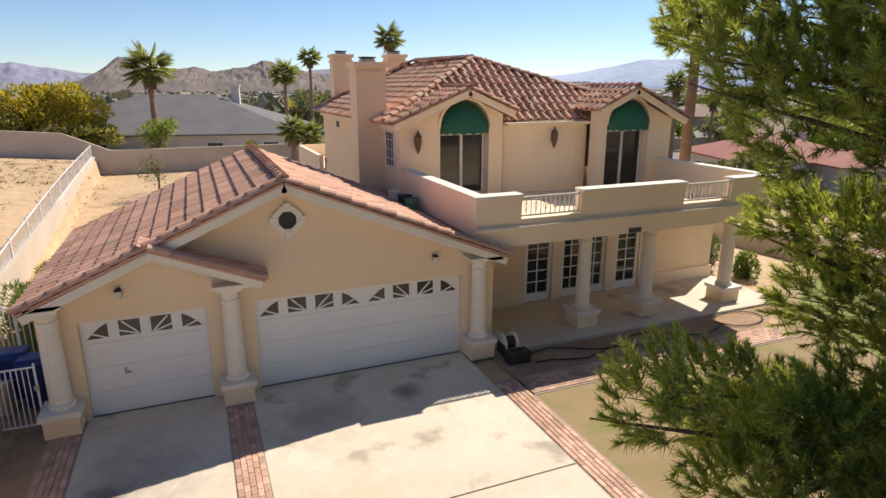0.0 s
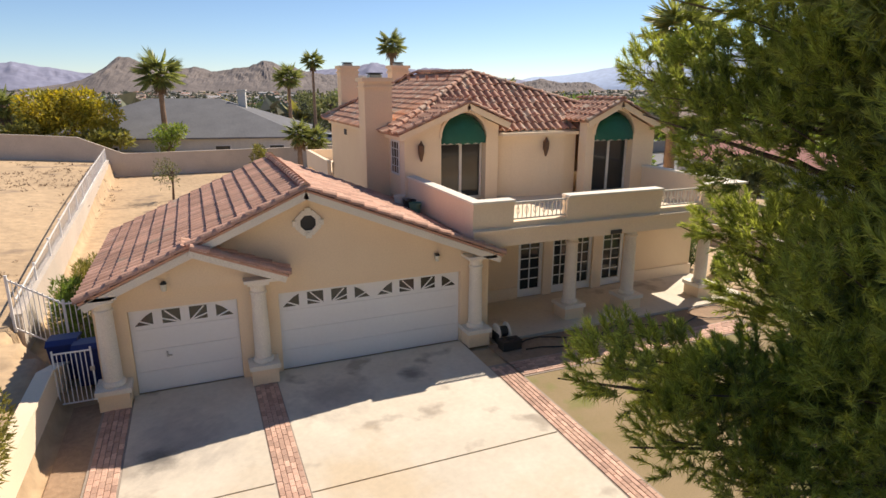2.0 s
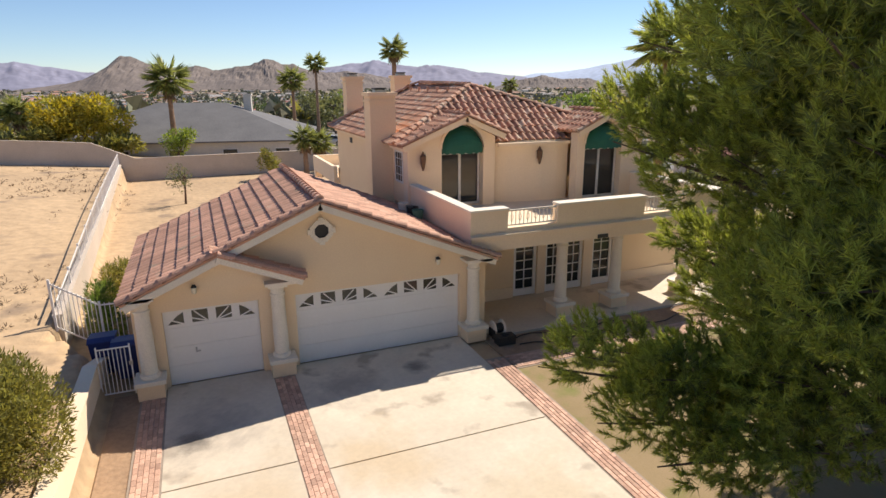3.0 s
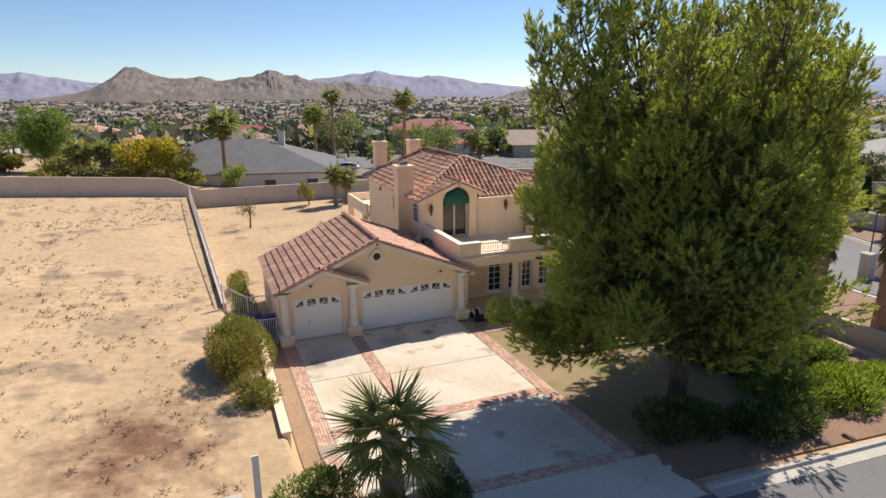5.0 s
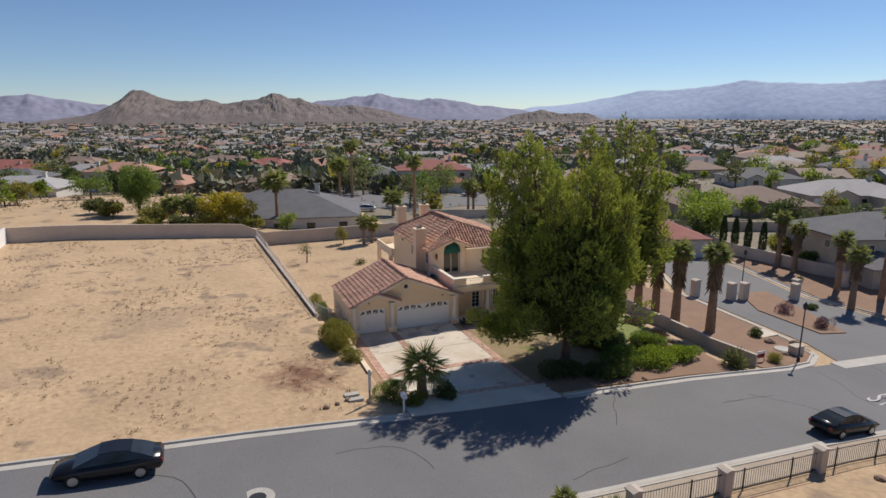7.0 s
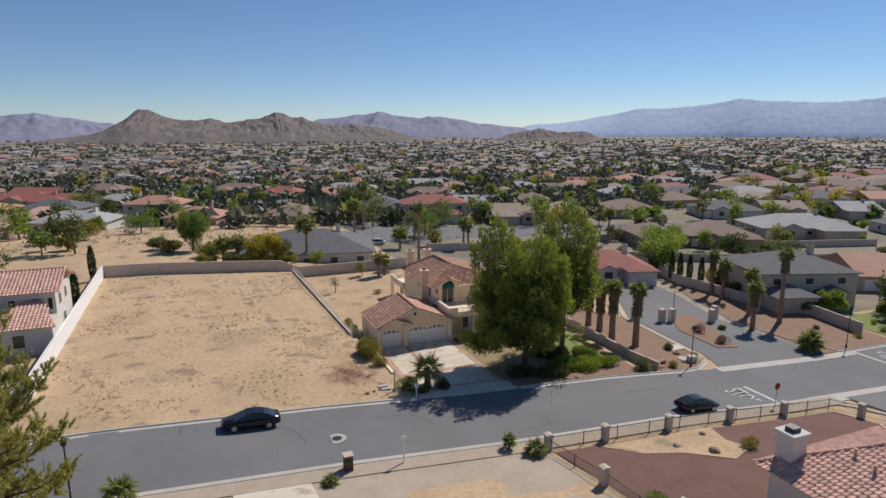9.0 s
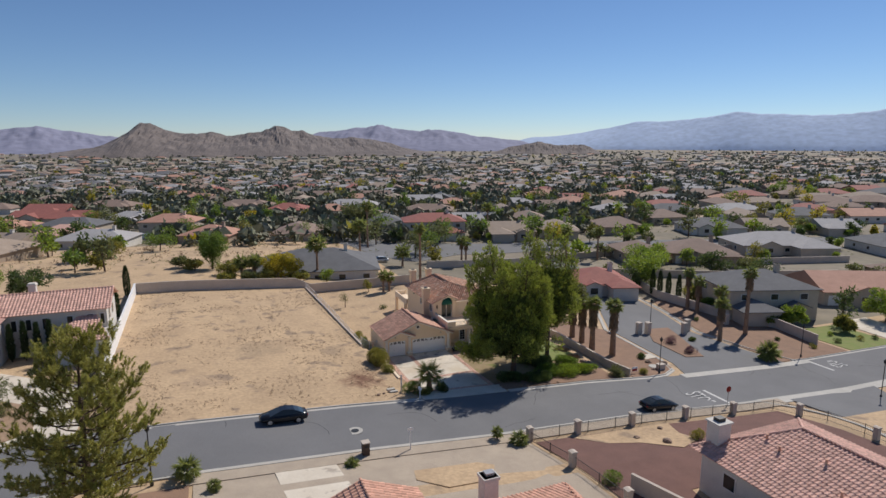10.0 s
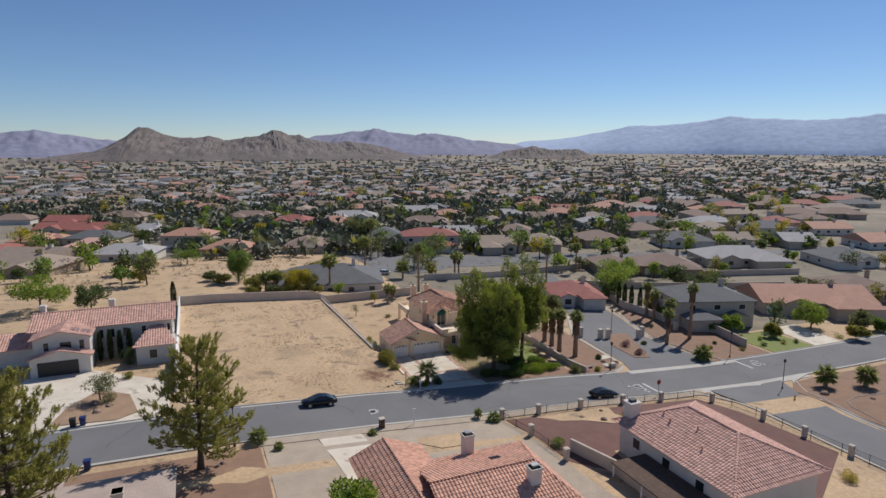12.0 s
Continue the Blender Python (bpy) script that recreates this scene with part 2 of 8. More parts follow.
GRAVEL = material("pale_gravel", (0.46, 0.38, 0.29), 0.95, (0.38, 0.31, 0.24), 0.5, 20, 0.6, dist=0.04)
REDGRAVEL = material("red_gravel", (0.19, 0.10, 0.08), 0.95, (0.15, 0.08, 0.065), 0.5, 20, 0.6, dist=0.04)
BROWNBED = material("brown_bed", (0.30, 0.185, 0.12), 0.95, (0.24, 0.15, 0.10), 0.6, 15, 0.6, dist=0.04)


# ---- terrain ----
PX = [-400, -70, -49, -30, -13, 0, 17, 30, 50, 75, 400]
PZ = [4.0, 3.2, 3.1, 2.7, 1.6, 0.5, -0.5, -1.7, -3.0, -3.5, -6.0]


def ease(a, b, v):
    k = np.clip((v - a) / (b - a), 0, 1)
    return k * k * (3 - 2 * k)


def height(x, y):
    """The ground: a slope down to the east, a level pad for the house, a broad valley beyond."""
    x, y = np.asarray(x, float), np.asarray(y, float)
    h = np.interp(x, PX, PZ)
    far = np.interp(y, [50, 120, 300, 700, 2000, 4900], [0, -3, -8, -12, -10, -6])
    k = ease(45, 160, y)
    h = h * (1 - k) + far * k
    h = h + 0.8 * ease(-27, -36, y)
    left = np.where(y > 0, -4.6 - 1.4 * np.clip(y / 3, 0, 1) - 1.6 * np.clip(y / 38, 0, 1), -4.80)
    pad = ease(left - 0.25, left + 0.05, x) * ease(26, 15, x) * ease(-15.2, -9, y) * ease(48, 40, y)
    return h * (1 - pad)


def ground_z(x, y):
    return float(height(x, y))


def sheet(name, outline, lift, mat, label, step=1.0, kind="structure", category=""):
    """A patch of paving or planting that follows the ground; outline in plan, thick enough to show an edge."""
    xs, ys = [p[0] for p in outline], [p[1] for p in outline]
    bm = bmesh.new()
    face = bm.faces.new([bm.verts.new((x, y, 0)) for x, y in outline])
    for axis, lo, hi in ((0, min(xs), max(xs)), (1, min(ys), max(ys))):
        v = lo + step
        while v < hi:
            co, no = [0, 0, 0], [0, 0, 0]
            co[axis], no[axis] = v, 1
            bmesh.ops.bisect_plane(bm, geom=bm.verts[:] + bm.edges[:] + bm.faces[:], plane_co=co, plane_no=no)
            v += step
    for v in bm.verts:
        v.co.z = ground_z(v.co.x, v.co.y) + lift
    edge = bmesh.ops.extrude_face_region(bm, geom=bm.faces[:])
    for v in [g for g in edge["geom"] if isinstance(g, bmesh.types.BMVert)]:
        v.co.z -= lift + 0.25
    bmesh.ops.recalc_face_normals(bm, faces=bm.faces)
    me = bpy.data.meshes.new(name)
    bm.to_mesh(me)
    bm.free()
    me.materials.append(mat)
    return tagged(new(name, me), label, category or name.replace("_", " "), kind=kind)


def axis_steps(near, far, fine, grow):
    out, v, d = [0.0], 0.0, fine
    while v < far:
        if v > near:
            d *= grow
        v += d
        out.append(v)
    return out


gx = sorted({round(v, 3) for v in [-a for a in axis_steps(70, 4600, 1.0, 1.12)] + axis_steps(70, 4600, 1.0, 1.12)} | {round(-8.4 + 0.1 * k, 3) for k in range(40)})
gy = sorted({round(v, 3) for v in [-a for a in axis_steps(80, 600, 1.0, 1.15)] + axis_steps(90, 4700, 1.0, 1.1)})
GX, GY = np.meshgrid(np.array(gx), np.array(gy))
GZ = height(GX, GY)
lot = ((GX > -36) & (GX < -7) & (GY > -14) & (GY < 38))
rough = np.array([[noise.noise(Vector((x * 0.35, y * 0.35, 3))) * 0.05 for x in gx] for y in gy])
GZ = GZ + np.where((GY > -15) & (GY < 45), np.where(lot, rough, 0), 0) - 0.02
nx = len(gx)
idx = np.arange(len(gx) * len(gy)).reshape(len(gy), nx)
quads = np.stack([idx[:-1, :-1], idx[:-1, 1:], idx[1:, 1:], idx[1:, :-1]], -1).reshape(-1, 4)
ground = raw("ground", np.stack([GX, GY, GZ], -1).reshape(-1, 3), quads, SAND, smooth=True)
ground.data.materials.append(VALLEY)
mid_y = GY.reshape(-1)[quads].mean(1)
ground.data.polygons.foreach_set("material_index", ((mid_y > 118) | (mid_y < -120) | ((mid_y > -4) & (GX.reshape(-1)[quads].mean(1) > 58)) | ((mid_y > 42) & (GX.reshape(-1)[quads].mean(1) > 14))).astype(np.int32))
tagged(ground, "pale tan desert sand with dry scrub patches", "ground", kind="structure")

# ---- road and paving ----
FAR, NEAR = -16.2, -25.6
sheet("road", [(-400, NEAR), (400, NEAR), (400, FAR), (-400, FAR)], 0.03, ASPHALT, "grey weathered asphalt street with fine cracks", 2.0)
side = [(39.5, -24.9), (38.0, -200), (52.0, -200), (50.0, -40), (52, -32), (56, -25.0)]
sheet("side_road", side, 0.026, ASPHALT, "grey asphalt side street joining the main street", 6.0)
entry = [(32.5, -17.0), (40, -16.0), (52, -16.0), (51, -10), (50, 0), (54, 12), (58, 30), (66, 60), (58, 60), (51, 34), (43, 16), (36, 4), (35, -6), (34.5, -12)]
sheet("entry_road", entry, 0.034, ASPHALT, "grey asphalt entry drive of a gated community", 4.0)
TAR = material("crack_sealer", (0.05, 0.05, 0.052), 0.8, None, 2, 20, 0.0)
crack_rng = random.Random(12)
for k in range(26):
    x, y = -75 + 6.4 * k + crack_rng.uniform(-2, 2), crack_rng.uniform(-25.0, -17.5)
    heading = crack_rng.choice([1.57, 1.57, 0.1, 1.2])
    strip, pts = Mesh(), []
    for m in range(crack_rng.randint(6, 14)):
        pts.append((x, y))
        heading += crack_rng.uniform(-0.35, 0.35)
        x, y = x + 0.6 * math.cos(heading), y + 0.6 * math.sin(heading)
    pts = [p for p in pts if -25.3 < p[1] < -16.6]
    for (x0, y0), (x1, y1) in zip(pts, pts[1:]):
        z0, z1, w = ground_z(x0, y0) + 0.034, ground_z(x1, y1) + 0.034, 0.025
        ln = math.hypot(x1 - x0, y1 - y0)
        ox, oy = -(y1 - y0) / ln * w, (x1 - x0) / ln * w
        strip.add([(x0 - ox, y0 - oy, z0), (x1 - ox, y1 - oy, z1), (x1 + ox, y1 + oy, z1), (x0 + ox, y0 + oy, z0)], [(0, 1, 2, 3)])
    if strip.f:
        tagged(raw("road_crack", strip.v, strip.f, TAR), "dark sealed crack in the asphalt", "road crack", kind="structure")


def kerb(points, width=0.6, rise=0.14, name="kerb", label="pale concrete kerb and gutter along the street"):
    m = Mesh()
    for (x0, y0), (x1, y1) in zip(points, points[1:]):
        n = max(1, int(math.hypot(x1 - x0, y1 - y0) / 3))
        d = Vector((x1 - x0, y1 - y0)).normalized()
        q = Vector((-d.y, d.x)) * width
        for k in range(n):
            a = Vector((x0 + (x1 - x0) * k / n, y0 + (y1 - y0) * k / n))
            b = Vector((x0 + (x1 - x0) * (k + 1) / n, y0 + (y1 - y0) * (k + 1) / n))
            v = []
            for p, dz in ((a, 0.0), (b, 0.0)):
                z = ground_z(p.x, p.y)
                v += [(p.x, p.y, z - 0.1), (p.x + q.x, p.y + q.y, z - 0.1), (p.x + q.x, p.y + q.y, z + rise), (p.x + q.x * 0.76, p.y + q.y * 0.76, z + rise), (p.x + q.x * 0.70, p.y + q.y * 0.70, z + 0.038), (p.x, p.y, z + 0.042)]
            m.add(v, [(0, 1, 2, 3, 4, 5), (11, 10, 9, 8, 7, 6)] + [(i, (i + 1) % 6, 6 + (i + 1) % 6, 6 + i) for i in range(6)])
    return tagged(part(name, m, KERB), label, "kerb", kind="structure")


kerb([(-400, FAR - 0.25), (-4.4, FAR - 0.25)])
kerb([(6.2, FAR - 0.25), (27, FAR - 0.25), (30, FAR + 0.2), (32.5, FAR + 1.6), (34, -11), (34.6, -6), (35.6, 4), (42.6, 16), (50.5, 34)])
kerb([(58.6, 30), (54.6, 12), (50.6, 0), (51.6, -10), (53.5, FAR + 0.1), (56, FAR - 0.25), (400, FAR - 0.25)])
kerb([(39.0, -60), (39.2, -32), (38, -28), (35, NEAR + 0.2), (-40, NEAR + 0.2), (-400, NEAR + 0.2)])
kerb([(400, NEAR + 0.2), (62, NEAR + 0.2), (57, -27), (53, -32), (50.6, -42), (52.2, -120)])
sheet("cross_gutter", [(32, -17.2), (56, -17.2), (56, -15.9), (32, -15.9)], 0.05, KERB, "pale concrete cross gutter at the entry drive", 4.0)
sheet("cross_gutter", [(35, NEAR + 0.3), (62, NEAR + 0.3), (62, NEAR - 1.3), (35, NEAR - 1.3)], 0.05, KERB, "pale concrete cross gutter at the side street", 4.0)
sheet("sidewalk", [(-28, NEAR - 1.9), (38.0, NEAR - 1.9), (38.0, NEAR - 0.15), (-28, NEAR - 0.15)], 0.10, GRAVEL, "pale decomposed granite strip beside the street", 4.0)

# the drive, in slabs with brick bands between
DRIVE_L, DRIVE_R, DRIVE_F = -3.52, 4.88, -15.9
for x0, x1, y0, y1 in ((-3.38, -0.78, -4.45, 0.05), (-3.38, -0.78, -8.35, -4.49), (-0.22, 4.88, -4.95, 0.05), (-0.22, 4.88, -8.35, -4.99),
                       (-3.38, -0.78, -13.4, -8.95), (-0.22, 4.88, -13.4, -8.95), (-4.3, 6.0, -16.15, -13.95)):
    sheet("driveway_slab", [(x0, y0), (x1, y0), (x1, y1), (x0, y1)], 0.05, CONCRETE, "pale stained concrete driveway slab", 1.5, category="driveway")
bands = [(-3.95, -3.42, -13.4, -0.35), (-0.76, -0.24, -13.4, -0.45), (4.92, 5.45, -13.4, -1.75), (-3.42, 4.92, -8.93, -8.37), (-3.95, 5.45, -13.93, -13.42)]
walk_band = (5.49, 13.6, -2.5, -1.75)
for x0, x1, y0, y1 in bands + [walk_band]:
    sheet("brick_band", [(x0 - 0.05, y0 - 0.05), (x1 + 0.05, y0 - 0.05), (x1 + 0.05, y1 + 0.05), (x0 - 0.05, y1 + 0.05)], 0.042, MORTAR, "mortar bed of a red brick paver band", 1.5, category="paving")

# front garden
sheet("lawn", [(5.47, -13.3), (5.47, -2.55), (13.4, -2.55), (15.2, -0.6), (19.8, 2), (21.5, 0), (21.5, -9), (17, -12.5)], 0.03, LAWN, "patchy dry front lawn, greener by the wall", 1.0)
sheet("green_lawn", [(13.6, -6.8), (17.2, -9.6), (21.2, -7.4), (21.2, -0.8), (19.6, 1.4), (16.2, -0.6), (14.6, -3.4)], 0.045, GRASS, "green watered grass beside the garden wall", 1.0)
sheet("porch_slab", [(5.75, -0.45), (15.6, -0.45), (15.6, 2.4), (5.75, 2.4)], 0.10, CONCRETE, "worn concrete porch floor in the shade", 2.0)
sheet("porch_apron", [(5.5, -1.73), (13.5, -1.73), (15.2, -0.5), (5.5, -0.5)], 0.04, EARTH, "bare brown earth strip before the porch", 1.0)
sheet("planting_bed", [(5.9, -15.4), (5.6, -13.5), (17, -12.6), (21.6, -9.2), (22.2, -15.6)], 0.05, BROWNBED, "brown earth planting bed with stones", 1.0)
sheet("side_strip", [(-4.62, -13.0), (-3.98, -13.0), (-3.98, 0), (-4.62, 0)], 0.02, EARTH, "bare brown earth strip beside the drive", 1.0)

# ---- roofs ----
TILE_W, TILE_L = 0.30, 0.40


def tile_profile(w, h):
    return [(0.0, 0.012), (0.16 * w, 0.0), (0.30 * w, 0.25 * h), (0.46 * w, 0.85 * h), (0.62 * w, h), (0.78 * w, 0.85 * h), (0.94 * w, 0.25 * h), (1.0 * w, 0.012)]


def tile_local(w, length, h):
    """One S-shaped roof tile: w across, length up the slope, its lower end raised on the tile below."""
    prof = tile_profile(w, h)
    n = len(prof)
    v = [(x, 0, z + 0.05) for x, z in prof] + [(x, length + 0.04, z + 0.004) for x, z in prof] + [(x, 0, max(z - 0.01, 0)) for x, z in prof]
    f = [(i, i + 1, n + i + 1, n + i) for i in range(n - 1)] + [(2 * n + i, 2 * n + i + 1, i + 1, i) for i in range(n - 1)]
    return v, f


def inside(p, poly):
    x, y = p
    hit = False
    for (x0, y0), (x1, y1) in zip(poly, poly[1:] + poly[:1]):
        if (y0 > y) != (y1 > y) and x < (x1 - x0) * (y - y0) / (y1 - y0) + x0:
            hit = not hit
    return hit


def slope_frame(a, b, c):
    """Origin and axes of a roof slope: a to b along the eave, c somewhere up the slope."""
    a, b, c = Vector(a), Vector(b), Vector(c)
    u = (b - a).normalized()
    n = u.cross(c - a).normalized()
    if n.z < 0:
        n = -n
    v = n.cross(u)
    if v.z < 0:
        v = -v
    return a, u, v, n


def tiled_slope(name, corners, parent, mat, singles=None, w=TILE_W, length=TILE_L, h=0.075, jitter=0.012, deck=True):
    """A tiled slope over the polygon corners (the first two at the eave). singles: a count of tiles kept as objects of their own."""
    a, u, v, n = slope_frame(corners[0], corners[1], corners[2])
    poly = [((Vector(c) - a).dot(u), (Vector(c) - a).dot(v)) for c in corners]
    x0, x1 = min(p[0] for p in poly), max(p[0] for p in poly)
    y1 = max(p[1] for p in poly)
    rng = random.Random(name + str(len(poly)))
    base = part(name, Mesh().add([tuple(Vector(c) - 0.01 * n) for c in corners] + [tuple(Vector(c) - 0.06 * n) for c in corners],
                                 [tuple(range(len(corners))), tuple(range(len(corners), 2 * len(corners)))] + [(i, (i + 1) % len(corners), len(corners) + (i + 1) % len(corners), len(corners) + i) for i in range(len(corners))]), mat, parent)
    spots = []
    cols, rows = int((x1 - x0) / w) + 1, int(y1 / length) + 1
    for j in range(rows):
        for i in range(cols):
            p = (x0 + (i + 0.5) * w, (j + 0.5) * length)
            if inside(p, poly):
                spots.append((x0 + i * w, j * length - 0.05 * (j == 0)))
    lv, lf = tile_local(w, length, h)
    shared = Mesh().add(lv, lf).data("roof_tile", mat) if singles else None
    rest_v, rest_f = [], []
    rot = Matrix((u, v, n)).transposed().to_4x4()
    for k, (sx, sy) in enumerate(spots):
        tilt = Matrix.Rotation(rng.uniform(-jitter, jitter) * 1.6, 4, "Z")
        m = Matrix.Translation(a + u * sx + v * (sy + rng.uniform(-jitter, jitter)) + n * rng.uniform(0, 0.01)) @ rot @ tilt
        if singles and k < singles:
            ob = new("roof_tile", shared)
            ob.parent = base
            ob.matrix_basis = m
        else:
            s = len(rest_v)
            rest_v += [tuple(m @ Vector(q)) for q in lv]
            rest_f += [tuple(i + s for i in f) for f in lf]
    if rest_v:
        tagged(raw("roof_tiles", rest_v, rest_f, mat, base), kind="stuff")
    return base


def caps(parent, a, b, mat=None, r=0.11, step=0.36):
    """Half-round cap tiles along a ridge, hip or rake from a to b."""
    a, b = Vector(a), Vector(b)
    d = (b - a).normalized()
    side_v = d.cross(Vector((0, 0, 1))).normalized()
    up = side_v.cross(d)
    n = max(1, round((b - a).length / step))
    step = (b - a).length / n
    ring = []
    for y_, rr, up_ in ((-0.02, r * 1.08, 0.03), (step + 0.03, r * 0.92, 0.0), (-0.02, r * 0.9, -0.012)):
        ring += [(rr * math.cos(t), y_, rr * 0.9 * math.sin(t) + up_) for t in [math.pi * i / 6 for i in range(7)]]
    faces = [(i, i + 1, 7 + i + 1, 7 + i) for i in range(6)] + [(14 + i, 15 + i, i + 1, i) for i in range(6)]
    turn_ = Matrix((side_v, d, up)).transposed().to_4x4()
    if parent.name == "house":
        shared = Mesh().add(ring, faces).data("ridge_cap", mat or TILE)
        for k in range(n):
            ob = new("ridge_cap", shared)
            ob.parent = parent
            ob.matrix_basis = Matrix.Translation(a + d * step * k) @ turn_
        return None
    m = Mesh()
    for k in range(n):
        mm = Matrix.Translation(a + d * step * k) @ turn_
        m.add([tuple(mm @ Vector(q)) for q in ring], faces)
    return tagged(part("ridge_capping", m, mat or TILE, parent), kind="stuff")


def beam(m, a, b, w, h):
    """A straight bar from a to b, w wide across and h deep below the line."""
    a, b = Vector(a), Vector(b)
    d = (b - a).normalized()
    s = d.cross(Vector((0, 0, 1)))
    s = s.normalized() if s.length > 1e-4 else Vector((1, 0, 0))
    up = s.cross(d)
    v = []
    for p in (a, b):
        v += [tuple(p + s * x + up * z) for x, z in ((-w / 2, 0), (w / 2, 0), (w / 2, -h), (-w / 2, -h))]
    return m.add(v, [(0, 1, 2, 3), (7, 6, 5, 4), (0, 4, 5, 1), (1, 5, 6, 2), (2, 6, 7, 3), (3, 7, 4, 0)])


# ---- the house ----
house = thing("house", (0, 0, 0), "two-storey peach stucco house with clay tile roofs and balcony", "house")
RIDGE, EAVE, RX = 4.72, 2.62, 0.73
GY0, GY1 = 0.0, 6.6
front = [(-3.98, 0), (-3.30, 0), (-3.30, 2.12), (-0.96, 2.12), (-0.96, 0), (0.0, 0), (0.0, 2.12), (4.88, 2.12), (4.88, 0), (5.72, 0), (5.72, 2.62), (RX, 4.56), (-3.98, 2.62)]
part("garage_front_wall", Mesh().prism(front, "y", 0.0, 0.28), STUCCO, house, "peach stucco gable wall over two garage doors")
part("garage_side_wall", Mesh().box(-3.98, -3.72, 0.28, GY1, 0, 2.6), STUCCO, house)
part("garage_side_wall", Mesh().box(5.46, 5.72, 0.28, GY1, 0, 2.6), STUCCO, house)
part("garage_back_wall", Mesh().prism([(-3.98, 0), (5.72, 0), (5.72, 2.6), (RX, 4.5), (-3.98, 2.6)], "y", GY1, GY1 + 0.25), STUCCO, house)

# octagonal louvre with its moulded surround
ox, oz = 0.81, 3.83
ring = Mesh()
oct_out = [(ox + 0.33 * math.cos(math.pi / 8 + k * math.pi / 4), oz + 0.33 * math.sin(math.pi / 8 + k * math.pi / 4)) for k in range(8)]
oct_in = [(ox + 0.2 * math.cos(math.pi / 8 + k * math.pi / 4), oz + 0.2 * math.sin(math.pi / 8 + k * math.pi / 4)) for k in range(8)]
for k in range(8):
    j = (k + 1) % 8
    ring.prism([oct_out[k], oct_out[j], oct_in[j], oct_in[k]], "y", -0.07, 0.0)
for k in range(4):
    c, s_ = math.cos(k * math.pi / 2), math.sin(k * math.pi / 2)
    ring.box(ox + 0.30 * c - 0.07, ox + 0.30 * c + 0.07, -0.09, 0.0, oz + 0.30 * s_ - 0.07, oz + 0.30 * s_ + 0.07)
vent = part("gable_vent", ring, TRIM, house, "cream moulded octagonal surround of a gable vent")
# flat dark disc on the wall paints in the shade of the recess
part("opening", Mesh().prism(oct_in, "y", -0.02, 0.0), DARK, vent, "black disc standing for the shade in the vent")


def garage_door(x0, x1, z1, windows):
    """A sectional door: four panel rows and a top row of sunburst lights."""
    y = 0.16
    door = part("garage_door", Mesh().box(x0, x1, y + 0.012, y + 0.07, 0.02, z1), WHITE, house, "white sectional garage door with sunburst lights")
    row = (z1 - 0.02) / 4
    for k in range(4):
        part("panel", Mesh().box(x0 + 0.008, x1 - 0.008, y, y + 0.012, 0.023 + k * row, 0.02 + (k + 1) * row - 0.004), WHITE, door)
    count = len(windows)
    wide = (x1 - x0) / count
    for k, mirror in enumerate(windows):
        cx = x0 + (k + 0.5) * wide
        half, z0, top = wide * 0.33, z1 - row + 0.10, z1 - 0.10
        glass, bars = Mesh(), Mesh()
        kind, flip = mirror
        pts = [(-half, 0), (half, 0), (half, top - z0), (-half, top - z0)] if kind == "full" else [(-half, 0), (half, 0), (half, (top - z0) * 0.95), (half * 0.3, (top - z0) * 0.72), (-half * 0.5, (top - z0) * 0.3)]
        if flip:
            pts = [(-px, pz) for px, pz in pts][::-1]
        glass.prism([(cx + px, z0 + pz) for px, pz in pts], "y", y - 0.006, y)
        foot = half if not flip else -half
        for ang in ((0.35, 0.8) if kind == "full" else (0.45,)):
            dx = -math.cos(ang) * (1 if not flip else -1)
            far = 2 * half / max(abs(dx), 0.1) if kind == "full" else 1.6 * half
            ex, ez = cx + foot + dx * far, z0 + math.sin(ang) * far
            if ez > top:
                kk = (top - z0) / (ez - z0)
                ex, ez = cx + foot + dx * far * kk, top
            beam(bars, (cx + foot, y - 0.012, z0 + 0.01), (ex, y - 0.012, ez), 0.03, 0.03)
        pane = part("door_light", glass, GLASS, door, "dark glazed sunburst light")
        part("glazing_bar", bars, WHITE, pane)
    return door


seq = [("cut", False), ("full", False), ("full", True), ("cut", True)]
small_door = garage_door(-3.30, -0.96, 2.12, seq)
part("door_handle", Mesh().box(-2.62, -2.58, 0.12, 0.16, 0.86, 0.99).box(-2.60, -2.50, 0.10, 0.13, 0.88, 0.91), METAL, small_door, "small metal lock handle")
garage_door(0.0, 4.88, 2.12, seq + seq)


